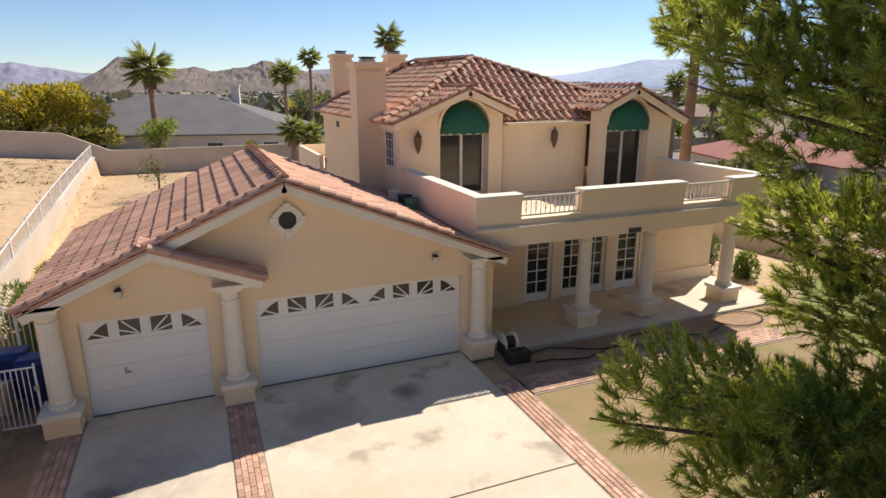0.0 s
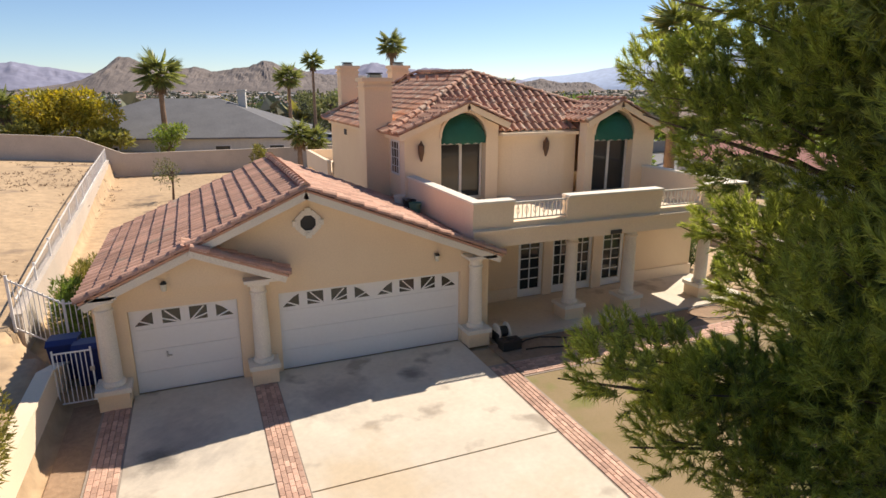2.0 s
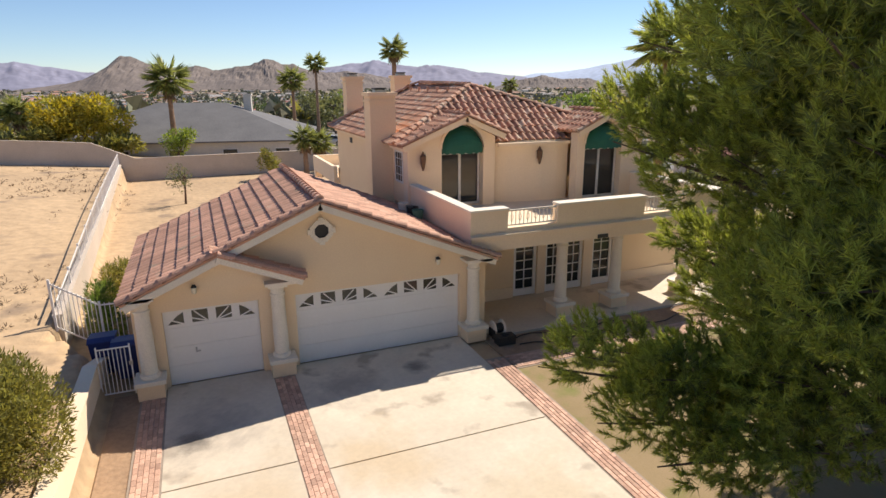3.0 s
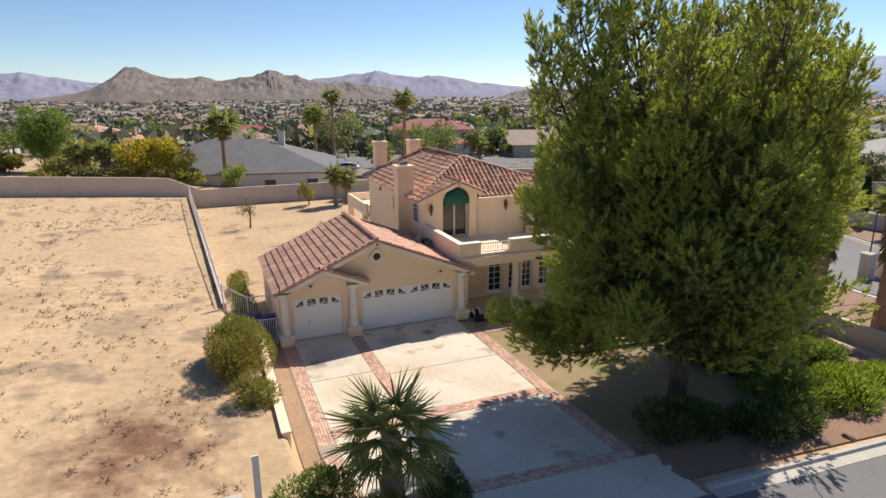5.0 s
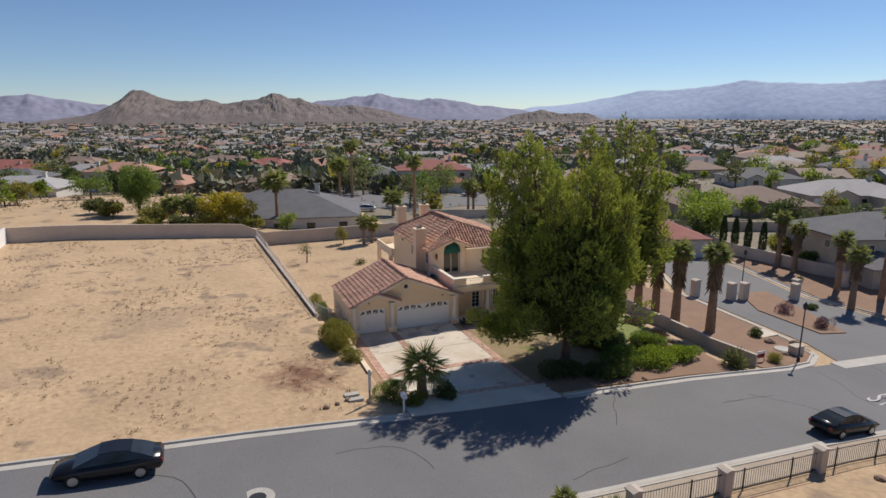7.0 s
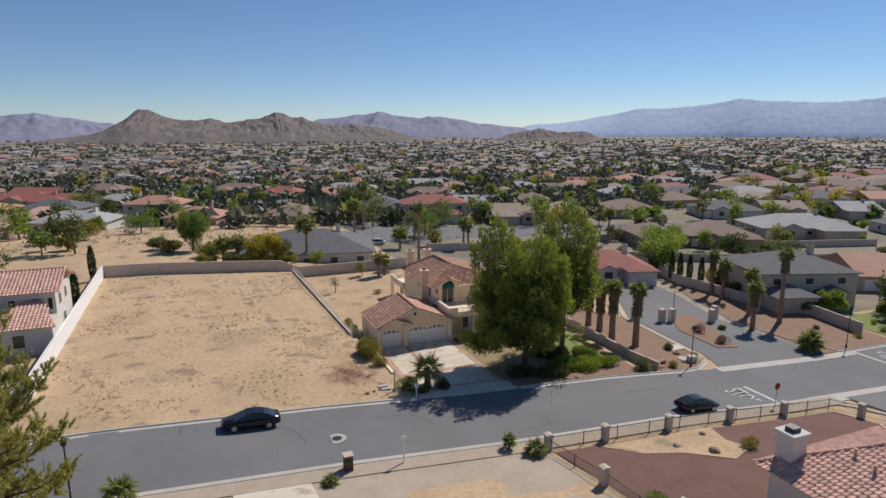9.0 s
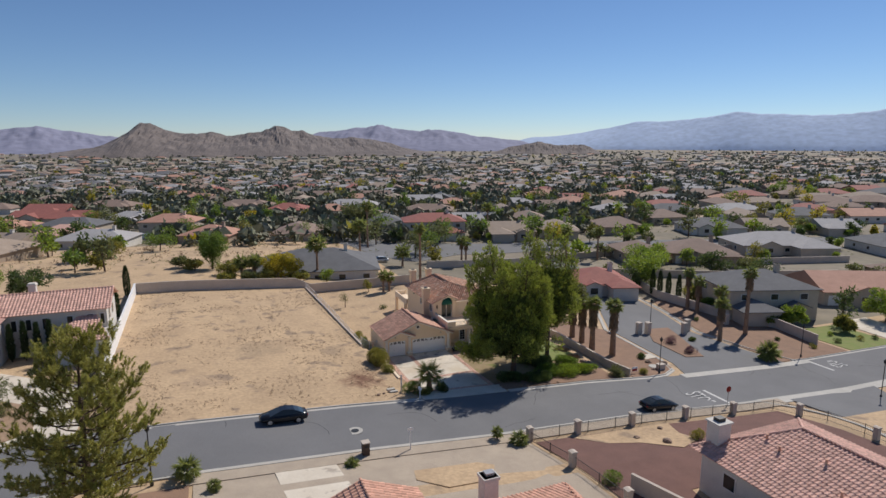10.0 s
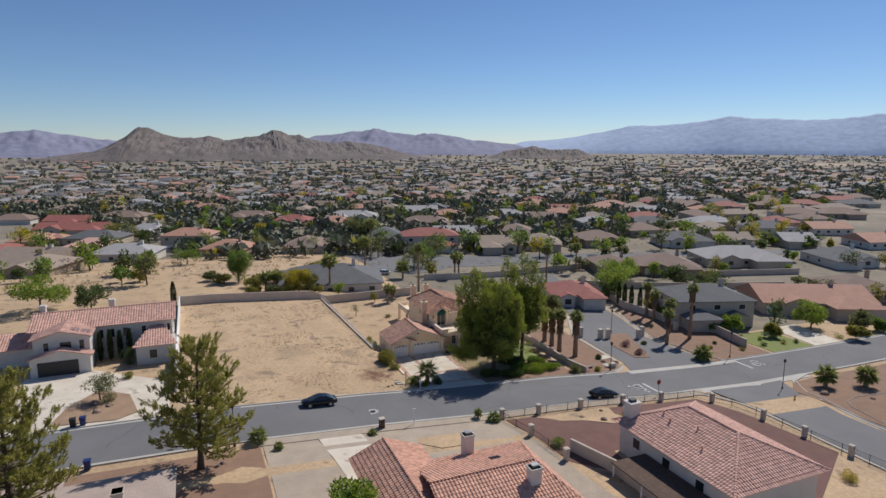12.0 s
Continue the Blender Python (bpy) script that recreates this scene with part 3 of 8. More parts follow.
def column(cx, cy, z0, top, r=0.2, plinth=0.5, square=0.31, parent=house):
    """A plain Tuscan column on a square stucco plinth."""
    base = part("column", Mesh().lathe([(r, z0 + plinth + 0.1), (r * 1.0, z0 + plinth + 0.12), (r * 0.98, z0 + 1.2), (r * 0.88, top - 0.32)], cx, cy, 24), TRIM, parent, "cream round column on a square plinth", smooth=False)
    part("plinth", Mesh().box(cx - square, cx + square, cy - square, cy + square, z0, z0 + plinth - 0.11), STUCCO, base)
    part("plinth_cap", Mesh().box(cx - square - 0.05, cx + square + 0.05, cy - square - 0.05, cy + square + 0.05, z0 + plinth - 0.11, z0 + plinth), TRIM, base)
    part("base_ring", Mesh().lathe([(r * 1.2, z0 + plinth), (r * 1.28, z0 + plinth + 0.04), (r * 1.15, z0 + plinth + 0.1), (r, z0 + plinth + 0.12)], cx, cy, 24), TRIM, base)
    part("capital", Mesh().lathe([(r * 0.88, top - 0.34), (r * 1.02, top - 0.32), (r * 1.02, top - 0.27), (r * 0.88, top - 0.25), (r * 0.9, top - 0.14), (r * 1.12, top - 0.12), (r * 1.18, top - 0.07)], cx, cy, 24).box(cx - r * 1.25, cx + r * 1.25, cy - r * 1.25, cy + r * 1.25, top - 0.07, top), TRIM, base)
    return base


for cx in (-3.72, -0.48, 5.22):
    column(cx, -0.22, 0.05, 2.6, 0.195)

# garage roof: two long slopes, the rake over the front, a stepped small gable over the single door
YF, YB = -0.5, 6.7
XL, XR = -4.15, 5.92
zl, zr = RIDGE - 0.435 * (RX - XL), RIDGE - 0.405 * (XR - RX)
tiled_slope("garage_roof", [(XL, YB, zl), (XL, YF, zl), (RX, YF, RIDGE), (RX, YB, RIDGE)], house, TILE, singles=280, h=0.045, jitter=0.004, length=0.37)
tiled_slope("garage_roof", [(XR, YF, zr), (XR, YB, zr), (RX, YB, RIDGE), (RX, YF, RIDGE)], house, TILE, h=0.045, jitter=0.004, length=0.37)
caps(house, (RX, YF, RIDGE + 0.04), (RX, YB, RIDGE + 0.04))
caps(house, (XL, YF + 0.04, zl + 0.01), (RX, YF + 0.04, RIDGE + 0.01), r=0.125)
caps(house, (XR, YF + 0.04, zr + 0.01), (RX, YF + 0.04, RIDGE + 0.01), r=0.125)
fascia = Mesh()
beam(fascia, (XL + 0.05, YF + 0.06, zl - 0.06), (RX, YF + 0.06, RIDGE - 0.06), 0.12, 0.17)
beam(fascia, (XR - 0.05, YF + 0.06, zr - 0.06), (RX, YF + 0.06, RIDGE - 0.06), 0.12, 0.17)
part("rake_board", fascia, TRIM, house, "cream rake boards under the roof edge")
soffit = Mesh()
soffit.add([(XL, YF, zl - 0.13), (RX, YF, RIDGE - 0.13), (RX, 0.0, RIDGE - 0.13), (XL, 0.0, zl - 0.13)], [(0, 1, 2, 3)])
soffit.add([(XR, YF, zr - 0.13), (RX, YF, RIDGE - 0.13), (RX, 0.0, RIDGE - 0.13), (XR, 0.0, zr - 0.13)], [(0, 1, 2, 3)])
part("soffit", soffit, TRIM, house)
ax, az = -1.84, RIDGE - 0.435 * (RX + 1.84)
tiled_slope("small_gable_roof", [(0.22, -0.62, az - 0.84), (0.22, 0.0, az - 0.84), (ax, 0.0, az), (ax, -0.62, az)], house, TILE)
caps(house, (0.2, -0.57, az - 0.83), (ax, -0.57, az + 0.0), r=0.12)
small = Mesh()
beam(small, (0.2, -0.55, az - 0.84), (ax, -0.55, az), 0.12, 0.2)
part("rake_board", small, TRIM, house)
part("small_gable_wall", Mesh().prism([(-3.98, 2.55), (0.0, 2.55), (0.1, az - 0.95), (ax, az - 0.14), (-3.9, 2.62)], "y", -0.16, 0.0), STUCCO, house, "peach stucco gable over the single door")
for b0, b1, bz in ((-4.0, -3.4, 2.6), (-0.8, 0.1, 2.6), (4.88, 5.72, 2.55)):
    part("beam_end", Mesh().box(b0, b1, -0.5, 0.0, bz, bz + 0.075), TRIM, house)


def wall_lamp(x, y, z):
    lamp_ = thing("wall_lamp", (x, y, z), "small black wall lantern with a pale glass", "lamp", "garage wall lamps")
    part("bracket", Mesh().box(-0.04, 0.04, -0.03, 0.0, 0.0, 0.14).box(-0.015, 0.015, -0.1, -0.02, 0.1, 0.13), DARK, lamp_)
    part("cap", Mesh().lathe([(0.075, 0.1), (0.06, 0.13), (0.02, 0.17)], 0, -0.1, 10), DARK, lamp_)
    part("glass", Mesh().lathe([(0.05, -0.06), (0.065, 0.0), (0.065, 0.1)], 0, -0.1, 10), LAMPGLASS, lamp_, "pale frosted glass")
    return lamp_


LAMPGLASS = material("lamp_glass", (0.8, 0.75, 0.6), 0.3, None, 3, 20, 0.0)
wall_lamp(-2.48, -0.16, 2.66)
wall_lamp(4.14, 0.0, 2.58)

# ---- lower storey, porch and balcony ----
PW = 2.4
lower = Mesh()
openings = [(8.05, 9.0), (9.35, 10.15), (10.25, 11.0), (11.4, 12.35)]
xs = 5.72
for o0, o1 in openings:
    lower.box(xs, o0, PW, PW + 0.25, 0, 2.8)
    lower.box(o0, o1, PW, PW + 0.25, 2.25, 2.8)
    xs = o1
lower.box(xs, 15.5, PW, PW + 0.25, 0, 2.8)
part("porch_wall", lower, STUCCO, house, "peach stucco porch wall with white french doors")
part("lower_wall", Mesh().box(15.25, 15.5, PW + 0.25, 17, 0, 3.2), STUCCO, house)
part("lower_wall", Mesh().box(5.25, 15.25, 16.75, 17, 0, 3.2), STUCCO, house)
part("lower_wall", Mesh().box(5.0, 5.25, 6.6, 16.75, 0, 3.2), STUCCO, house)
for s0, s1 in ((12.4, 15.55), (5.72, 8.0)):
    part("skirting_band", Mesh().box(s0, s1, PW - 0.06, PW, 0.1, 0.5), STUCCO2, house)


def french_door(x0, x1, name="french_door"):
    d = part(name, Mesh().box(x0, x0 + 0.11, PW + 0.04, PW + 0.16, 0.1, 2.25).box(x1 - 0.11, x1, PW + 0.04, PW + 0.16, 0.1, 2.25).box(x0 + 0.11, x1 - 0.11, PW + 0.04, PW + 0.16, 2.13, 2.25).box(x0 + 0.11, x1 - 0.11, PW + 0.04, PW + 0.16, 0.1, 0.36), WHITE, house, "white french door with divided panes")
    part("pane", Mesh().box(x0 + 0.11, x1 - 0.11, PW + 0.1, PW + 0.11, 0.36, 2.13), GLASS, d, "dark window glass")
    bars = Mesh()
    xm = (x0 + x1) / 2
    bars.box(xm - 0.015, xm + 0.015, PW + 0.07, PW + 0.1, 0.36, 2.13)
    for k in range(1, 5):
        z = 0.36 + 1.77 * k / 5
        bars.box(x0 + 0.11, x1 - 0.11, PW + 0.07, PW + 0.1, z - 0.014, z + 0.014)
    part("glazing_bar", bars, WHITE, d)
    return d


for o0, o1 in openings:
    french_door(o0, o1)
for d0, d1 in ((9.0, 9.35), (11.0, 11.4)):
    part("door_surround", Mesh().box(d0, d1, PW - 0.05, PW, 0.1, 2.7), STUCCO2, house)

BX0, BX1, BY0 = 5.1, 14.8, -0.18
part("balcony_slab", Mesh().box(BX0, BX1, BY0 + 0.12, 5.2, 2.75, 3.05), STUCCO2, house, "balcony floor and porch ceiling")
rails = [(6.33, 8.05), (11.42, 13.14)]
section = [(BY0 - 0.12, 2.78), (BY0 + 0.2, 2.78), (BY0 + 0.2, 4.0), (BY0 - 0.1, 4.0), (BY0 - 0.06, 3.3), (BY0 - 0.12, 3.24)]
lower = [(BY0 - 0.12, 2.78), (BY0 + 0.2, 2.78), (BY0 + 0.2, 3.42), (BY0 - 0.06, 3.42), (BY0 - 0.06, 3.3), (BY0 - 0.12, 3.24)]
for k, (a, b) in enumerate(((BX0, rails[0][0]), (rails[0][1], rails[1][0]), (rails[1][1], BX1))):
    parapet = part("balcony_parapet", Mesh().prism(section, "x", a, b), STUCCO2, house, "cream stucco balcony parapet")
    part("coping", Mesh().box(a - (0.04 if k == 0 else 0), b + (0.05 if k == 2 else 0), BY0 - 0.16, BY0 + 0.24, 4.0, 4.06), TRIM, parapet)
for r0, r1 in rails:
    part("balcony_parapet", Mesh().prism(lower, "x", r0, r1), STUCCO2, house, "low stucco sill under the balcony railing")
for a, b, y1 in ((BX0, BX0 + 0.25, 5.2), (BX1 - 0.25, BX1, 4.4)):
    end = part("balcony_parapet", Mesh().box(a, b, BY0 + 0.2, y1, 2.78, 4.0), STUCCO2, house, "cream stucco balcony side parapet")
    part("coping", Mesh().box(a - 0.04, b + 0.04, BY0 + 0.24, y1, 4.0, 4.06), TRIM, end)
part("string_course", Mesh().box(BX0 - 0.03, BX1 + 0.03, BY0 - 0.19, BY0 - 0.12, 3.2, 3.27), STUCCO2, parapet)
for r0, r1 in rails:
    rail = part("railing", Mesh().box(r0, r1, BY0 - 0.02, BY0 + 0.03, 3.92, 3.97).box(r0, r1, BY0 - 0.02, BY0 + 0.03, 3.48, 3.52), TRIM, parapet, "cream wrought railing with scrolls")
    n = 12
    for k in range(n + 1):
        x = r0 + 0.03 + (r1 - r0 - 0.06) * k / n
        part("baluster", Mesh().box(x - 0.012, x + 0.012, BY0, BY0 + 0.02, 3.5, 3.94), TRIM, rail)
        if k % 2 and k < n:
            loop = Mesh().tube([(x + 0.06 * math.cos(q * math.pi / 5), BY0 + 0.01, 3.72 + 0.1 * math.sin(q * math.pi / 5)) for q in range(11)], [0.009] * 11, 4)
            part("scroll", loop, TRIM, rail)
for cx in (8.75, 10.95, 14.05):
    column(cx, 0.42, 0.05, 2.78, 0.2, 0.52, 0.33)

# ---- upper storey ----
UF, RF, MF = 5.0, 4.35, 5.7
EZ = 5.45


def arch_wall(x0, x1, y, z0, left_z, apex, right_z, wx0, wx1, name):
    """A gabled bay wall with a tall arched recess."""
    cx, r = (wx0 + wx1) / 2, (wx1 - wx0) / 2
    spring = 5.28
    arc = [(cx + r * math.cos(t), spring + r * math.sin(t)) for t in [math.pi * k / 14 for k in range(15)]]
    right_half = [(cx, apex[1]), (x1, right_z), (x1, z0), (wx1, z0)] + arc[:8]
    left_half = [(cx, spring + r)] + arc[8:] + [(wx0, z0), (x0, z0), (x0, left_z), (apex[0], apex[1])]
    if abs(apex[0] - cx) > 0.01:
        right_half[0] = (apex[0], apex[1])
        left_half[-1] = (apex[0], apex[1])
    m = Mesh().prism(right_half, "y", y, y + 0.45).prism(left_half, "y", y, y + 0.45)
    w = part(name, m, STUCCO2, house, "peach stucco gabled bay with an arched recess")
    band = Mesh()
    for k in range(14):
        (px, pz), (qx, qz) = arc[k], arc[k + 1]
        f = 1.10
        band.prism([(px, pz), (qx, qz), (cx + (qx - cx) * f, spring + (qz - spring) * f), (cx + (px - cx) * f, spring + (pz - spring) * f)], "y", y - 0.05, y)
    part("arch_moulding", band, STUCCO2, w)
    frame_ = part("sliding_door", Mesh().box(wx0 + 0.02, wx0 + 0.10, y + 0.3, y + 0.38, z0, 5.1).box(wx1 - 0.10, wx1 - 0.02, y + 0.3, y + 0.38, z0, 5.1).box(wx0 + 0.1, wx1 - 0.1, y + 0.3, y + 0.38, 5.02, 5.1).box(cx - 0.05, cx + 0.05, y + 0.3, y + 0.38, z0, 5.02).box(wx0 + 0.1, wx1 - 0.1, y + 0.3, y + 0.38, z0, z0 + 0.1), FRAME, house, "white-framed sliding glass balcony door")
    part("pane", Mesh().box(wx0 + 0.1, cx - 0.05, y + 0.34, y + 0.35, z0 + 0.1, 5.02), GLASS, frame_, "dark window glass")
    part("pane", Mesh().box(cx + 0.05, wx1 - 0.1, y + 0.34, y + 0.35, z0 + 0.1, 5.02), GLASS, frame_, "dark window glass")
    part("tympanum", Mesh().box(wx0, wx1, y + 0.36, y + 0.42, 5.1, spring + r), STUCCO2, frame_)
    # awning: a quarter dome of green canvas with a scalloped valance
    verts, faces = [], []
    na, nb, out = 16, 7, 0.55
    for j in range(nb + 1):
        b = j / nb * math.pi / 2
        for i in range(na + 1):
            t = math.pi * i / na
            verts.append((cx + r * 0.99 * math.cos(t), y + 0.25 - out * math.sin(b) * (0.35 + 0.65 * math.sin(t)), spring - 0.05 + r * math.sin(t) * math.cos(b)))
    for j in range(nb):
        for i in range(na):
            k = j * (na + 1) + i
            faces.append((k, k + 1, k + na + 2, k + na + 1))
    low = len(verts)
    for i in range(na + 1):
        x_, y_, z_ = verts[nb * (na + 1) + i]
        verts.append((x_, y_, z_ - (0.16 if i % 2 else 0.11)))
    for i in range(na):
        faces.append((nb * (na + 1) + i, nb * (na + 1) + i + 1, low + i + 1, low + i))
    aw = new("awning", bpy.data.meshes.new("awning"))
    aw.data.from_pydata(verts, [], faces)
    aw.data.materials.append(AWNING)
    so = aw.modifiers.new("thickness", "SOLIDIFY")
    so.thickness = 0.012
    tagged(aw, "dark green canvas dome awning with scalloped edge over the arched window", "awning", "window awnings")
    return w


arch_wall(5.0, 8.55, UF, 3.05, 5.42, (7.2, 6.28), 5.68, 6.34, 8.06, "bay_wall")
arch_wall(11.85, 15.0, RF, 3.05, 5.75, (13.1, 6.30), 5.42, 12.22, 14.00, "bay_wall")
curve = Mesh()
pts = [(8.55, UF + 0.3), (9.2, UF + 0.12), (9.9, UF - 0.02), (10.6, UF - 0.12), (11.3, UF - 0.1), (11.85, UF)]
curve.prism(pts + [(x, y + 0.3) for x, y in pts[::-1]], "z", 3.05, EZ)
part("curved_wall", curve, STUCCO2, house, "curved peach stucco wall between the bays")
part("upper_wall", Mesh().box(5.0, 5.25, UF + 0.45, 16.2, 3.2, EZ), STUCCO, house)
part("upper_wall", Mesh().box(14.75, 15.0, RF + 0.45, 16.2, 3.2, EZ), STUCCO, house)
part("upper_wall", Mesh().box(5.0, 15.0, 16.2, 16.45, 3.0, EZ), STUCCO, house)


def side_window(y0, y1, z0, z1, x=5.0):
    w = part("side_window", Mesh().box(x - 0.04, x, y0, y0 + 0.07, z0, z1).box(x - 0.04, x, y1 - 0.07, y1, z0, z1).box(x - 0.04, x, y0 + 0.07, y1 - 0.07, z1 - 0.07, z1).box(x - 0.04, x, y0 + 0.07, y1 - 0.07, z0, z0 + 0.07), FRAME, house, "white-framed window with divided panes")
    part("pane", Mesh().box(x - 0.015, x - 0.005, y0 + 0.07, y1 - 0.07, z0 + 0.07, z1 - 0.07), GLASS, w, "dark window glass")
    bars = Mesh()
    for k in range(1, 3):
        bars.box(x - 0.03, x - 0.015, y0 + (y1 - y0) * k / 3 - 0.012, y0 + (y1 - y0) * k / 3 + 0.012, z0 + 0.07, z1 - 0.07)
    for k in range(1, 4):
        z = z0 + (z1 - z0) * k / 4
        bars.box(x - 0.03, x - 0.015, y0 + 0.07, y1 - 0.07, z - 0.012, z + 0.012)
    part("glazing_bar", bars, FRAME, w)


side_window(5.5, 6.4, 4.0, 5.2)
side_window(9.4, 10.5, 4.05, 5.05)
part("wall_vent", Mesh().box(4.97, 5.0, 13.2, 13.6, 4.85, 5.1), DARK, house)

# main roof: ridge along the depth of the house, hips to the front, two bay gables
RA, RB = (8.9, 8.2, 7.5), (8.8, 14.2, 7.6)
ex0, ex1, ey0, ey1 = 4.62, 15.4, 4.95, 16.8
FL, FR, BL, BR = (ex0, ey0 + 0.35, EZ), (ex1, ey0 - 0.1, EZ), (ex0, ey1, EZ), (ex1, ey1, EZ)
tiled_slope("main_roof", [BL, FL, RA, RB], house, TILE2, h=0.05, jitter=0.006)
tiled_slope("main_roof", [FL, FR, RA], house, TILE2, h=0.1, jitter=0.03)
tiled_slope("main_roof", [FR, BR, RB, RA], house, TILE2, h=0.1)
tiled_slope("main_roof", [BR, BL, RB], house, TILE2)
lift = Vector((0, 0, 0.05))
for p, q in ((RA, RB), (FL, RA), (FR, RA), (BL, RB), (BR, RB)):
    caps(house, Vector(p) + lift, Vector(q) + lift, TILE2)


def bay_roof(x0, z0, apex, x1, z1, yf, yb):
    ax_, az_ = apex
    tiled_slope("bay_roof", [(x0, yb, z0), (x0, yf, z0), (ax_, yf, az_), (ax_, yb + 1.3, az_)], house, TILE2)
    tiled_slope("bay_roof", [(x1, yf, z1), (x1, yb, z1), (ax_, yb + 1.3, az_), (ax_, yf, az_)], house, TILE2)
    caps(house, (ax_, yf, az_ + 0.05), (ax_, yb + 1.2, az_ + 0.05), TILE2)
    caps(house, (x0, yf + 0.03, z0 + 0.01), (ax_, yf + 0.03, az_ + 0.01), TILE2, r=0.11)
    caps(house, (x1, yf + 0.03, z1 + 0.01), (ax_, yf + 0.03, az_ + 0.01), TILE2, r=0.11)
    m = Mesh()
    beam(m, (x0 + 0.02, yf + 0.05, z0 - 0.01), (ax_, yf + 0.05, az_ - 0.01), 0.11, 0.2)
    beam(m, (x1 - 0.02, yf + 0.05, z1 - 0.01), (ax_, yf + 0.05, az_ - 0.01), 0.11, 0.2)
    part("rake_board", m, STUCCO2, house)


bay_roof(4.66, EZ, (7.2, 6.47), 8.85, 5.78, UF - 0.4, 5.8)
bay_roof(11.6, 5.80, (13.1, 6.50), 15.4, 5.45, RF - 0.4, 5.6)
part("cornice", Mesh().box(4.85, 5.0, UF + 0.1, 16.4, EZ - 0.22, EZ - 0.08).box(8.6, 11.8, UF - 0.25, UF + 0.3, EZ - 0.16, EZ - 0.05), STUCCO2, house)


def chimney(x0, x1, y0, y1, z0, z1, label="peach stucco chimney with a moulded top and metal cap"):
    c = part("chimney", Mesh().box(x0, x1, y0, y1, z0, z1 - 0.35), STUCCO, house, label)
    part("chimney_top", Mesh().box(x0 - 0.05, x1 + 0.05, y0 - 0.05, y1 + 0.05, z1 - 0.35, z1 - 0.28).box(x0 + 0.0, x1 - 0.0, y0, y1, z1 - 0.28, z1 - 0.14).box(x0 - 0.08, x1 + 0.08, y0 - 0.08, y1 + 0.08, z1 - 0.14, z1), STUCCO, c)
    cx, cy = (x0 + x1) / 2, (y0 + y1) / 2
    part("flue_cap", Mesh().box(cx - 0.22, cx + 0.22, cy - 0.2, cy + 0.2, z1, z1 + 0.1), METAL, c, "grey metal flue cap")
    part("flue_top", Mesh().box(cx - 0.24, cx + 0.24, cy - 0.22, cy + 0.22, z1 + 0.13, z1 + 0.17).box(cx - 0.18, cx + 0.18, cy - 0.16, cy + 0.16, z1 + 0.1, z1 + 0.13), DARK, c)


chimney(4.15, 5.15, 6.75, 7.6, 2.6, 7.3)
chimney(5.6, 6.5, 16.5, 17.3, 0.0, 8.0)
chimney(8.3, 9.2, 16.5, 17.3, 0.0, 8.05)


def sconce(x, y, z):
    s = thing("wall_sconce", (x, y, z), "tall bronze lantern sconce on the upper wall", "lamp", "upper wall sconces")
    part("backplate", Mesh().box(-0.05, 0.05, -0.03, 0, -0.1, 0.2), BRONZE, s)
    part("lantern", Mesh().lathe([(0.03, -0.32), (0.05, -0.25), (0.11, -0.02), (0.12, 0.2), (0.05, 0.3), (0.02, 0.38)], 0, -0.14, 8), BRONZE, s)
    return s


BRONZE = material("bronze", (0.16, 0.085, 0.045), 0.5, None, 4, 30, 0.1)
sconce(5.55, UF, 4.85)
sconce(10.4, UF - 0.1, 4.85)

# rear balcony and its supports
part("rear_balcony", Mesh().box(4.7, 6.6, 16.45, 22.5, 2.4, 2.65).box(4.7, 4.9, 16.45, 22.5, 2.65, 3.3).box(4.9, 6.6, 22.3, 22.5, 2.65, 3.3), STUCCO2, house, "cream stucco rear balcony with a solid parapet")
for cy in (17.5, 22.2):
    part("rear_pier", Mesh().box(4.7, 5.1, cy - 0.2, cy + 0.2, 0, 2.4), STUCCO2, house)

# vent pipes and loose cap tiles on the upper roof
for k in range(5):
    t = 0.12 + 0.19 * k
    part("roof_vent", Mesh().lathe([(0.05, 6.3), (0.05, 7.36), (0.085, 7.38), (0.085, 7.48)], 8.3 - 0.02 * k, 8.4 + 6.0 * t, 8), TILE, house, "small clay-coloured vent pipe")

# things by the porch and on the roof valley
def hose(points, label):
    m = Mesh().tube(points, [0.018] * len(points), 6)
    return tagged(part("garden_hose", m, RUBBER_, smooth=True), label, "hose", "garden hoses")


RUBBER_ = material("black_hose", (0.02, 0.02, 0.02), 0.5, None, 4, 30, 0.0)
hose([(6.2 + 0.42 * k, -0.9 + 0.28 * math.sin(k * 0.9) - 0.01 * k * k * 0.2, 0.075) for k in range(16)], "black garden hose trailing over bare earth")
hose([(6.3 + 0.45 * k, -1.35 + 0.14 * math.sin(k * 1.3 + 1), 0.075) for k in range(10)], "black garden hose trailing over bare earth")
hose([(13.2 + 0.8 * math.cos(0.5 * k), -1.0 + 0.5 * math.sin(0.5 * k), 0.08) for k in range(14)], "coiled garden hose on the ground")
crate = thing("tool_box", (5.95, -0.95, 0.05), "black plastic tool box by the garage corner", "box")
part("body", Mesh().box(-0.28, 0.28, -0.16, 0.16, 0, 0.2), DARK, crate)
part("lid", Mesh().box(-0.29, 0.29, -0.17, 0.17, 0.2, 0.27), DARK, crate)
part("handle", Mesh().box(-0.1, 0.1, -0.02, 0.02, 0.27, 0.31), DARK, crate)
reel = thing("hose_reel", (5.95, -0.45, 0.05), "dark hose reel with pale discs beside the column", "hose reel")
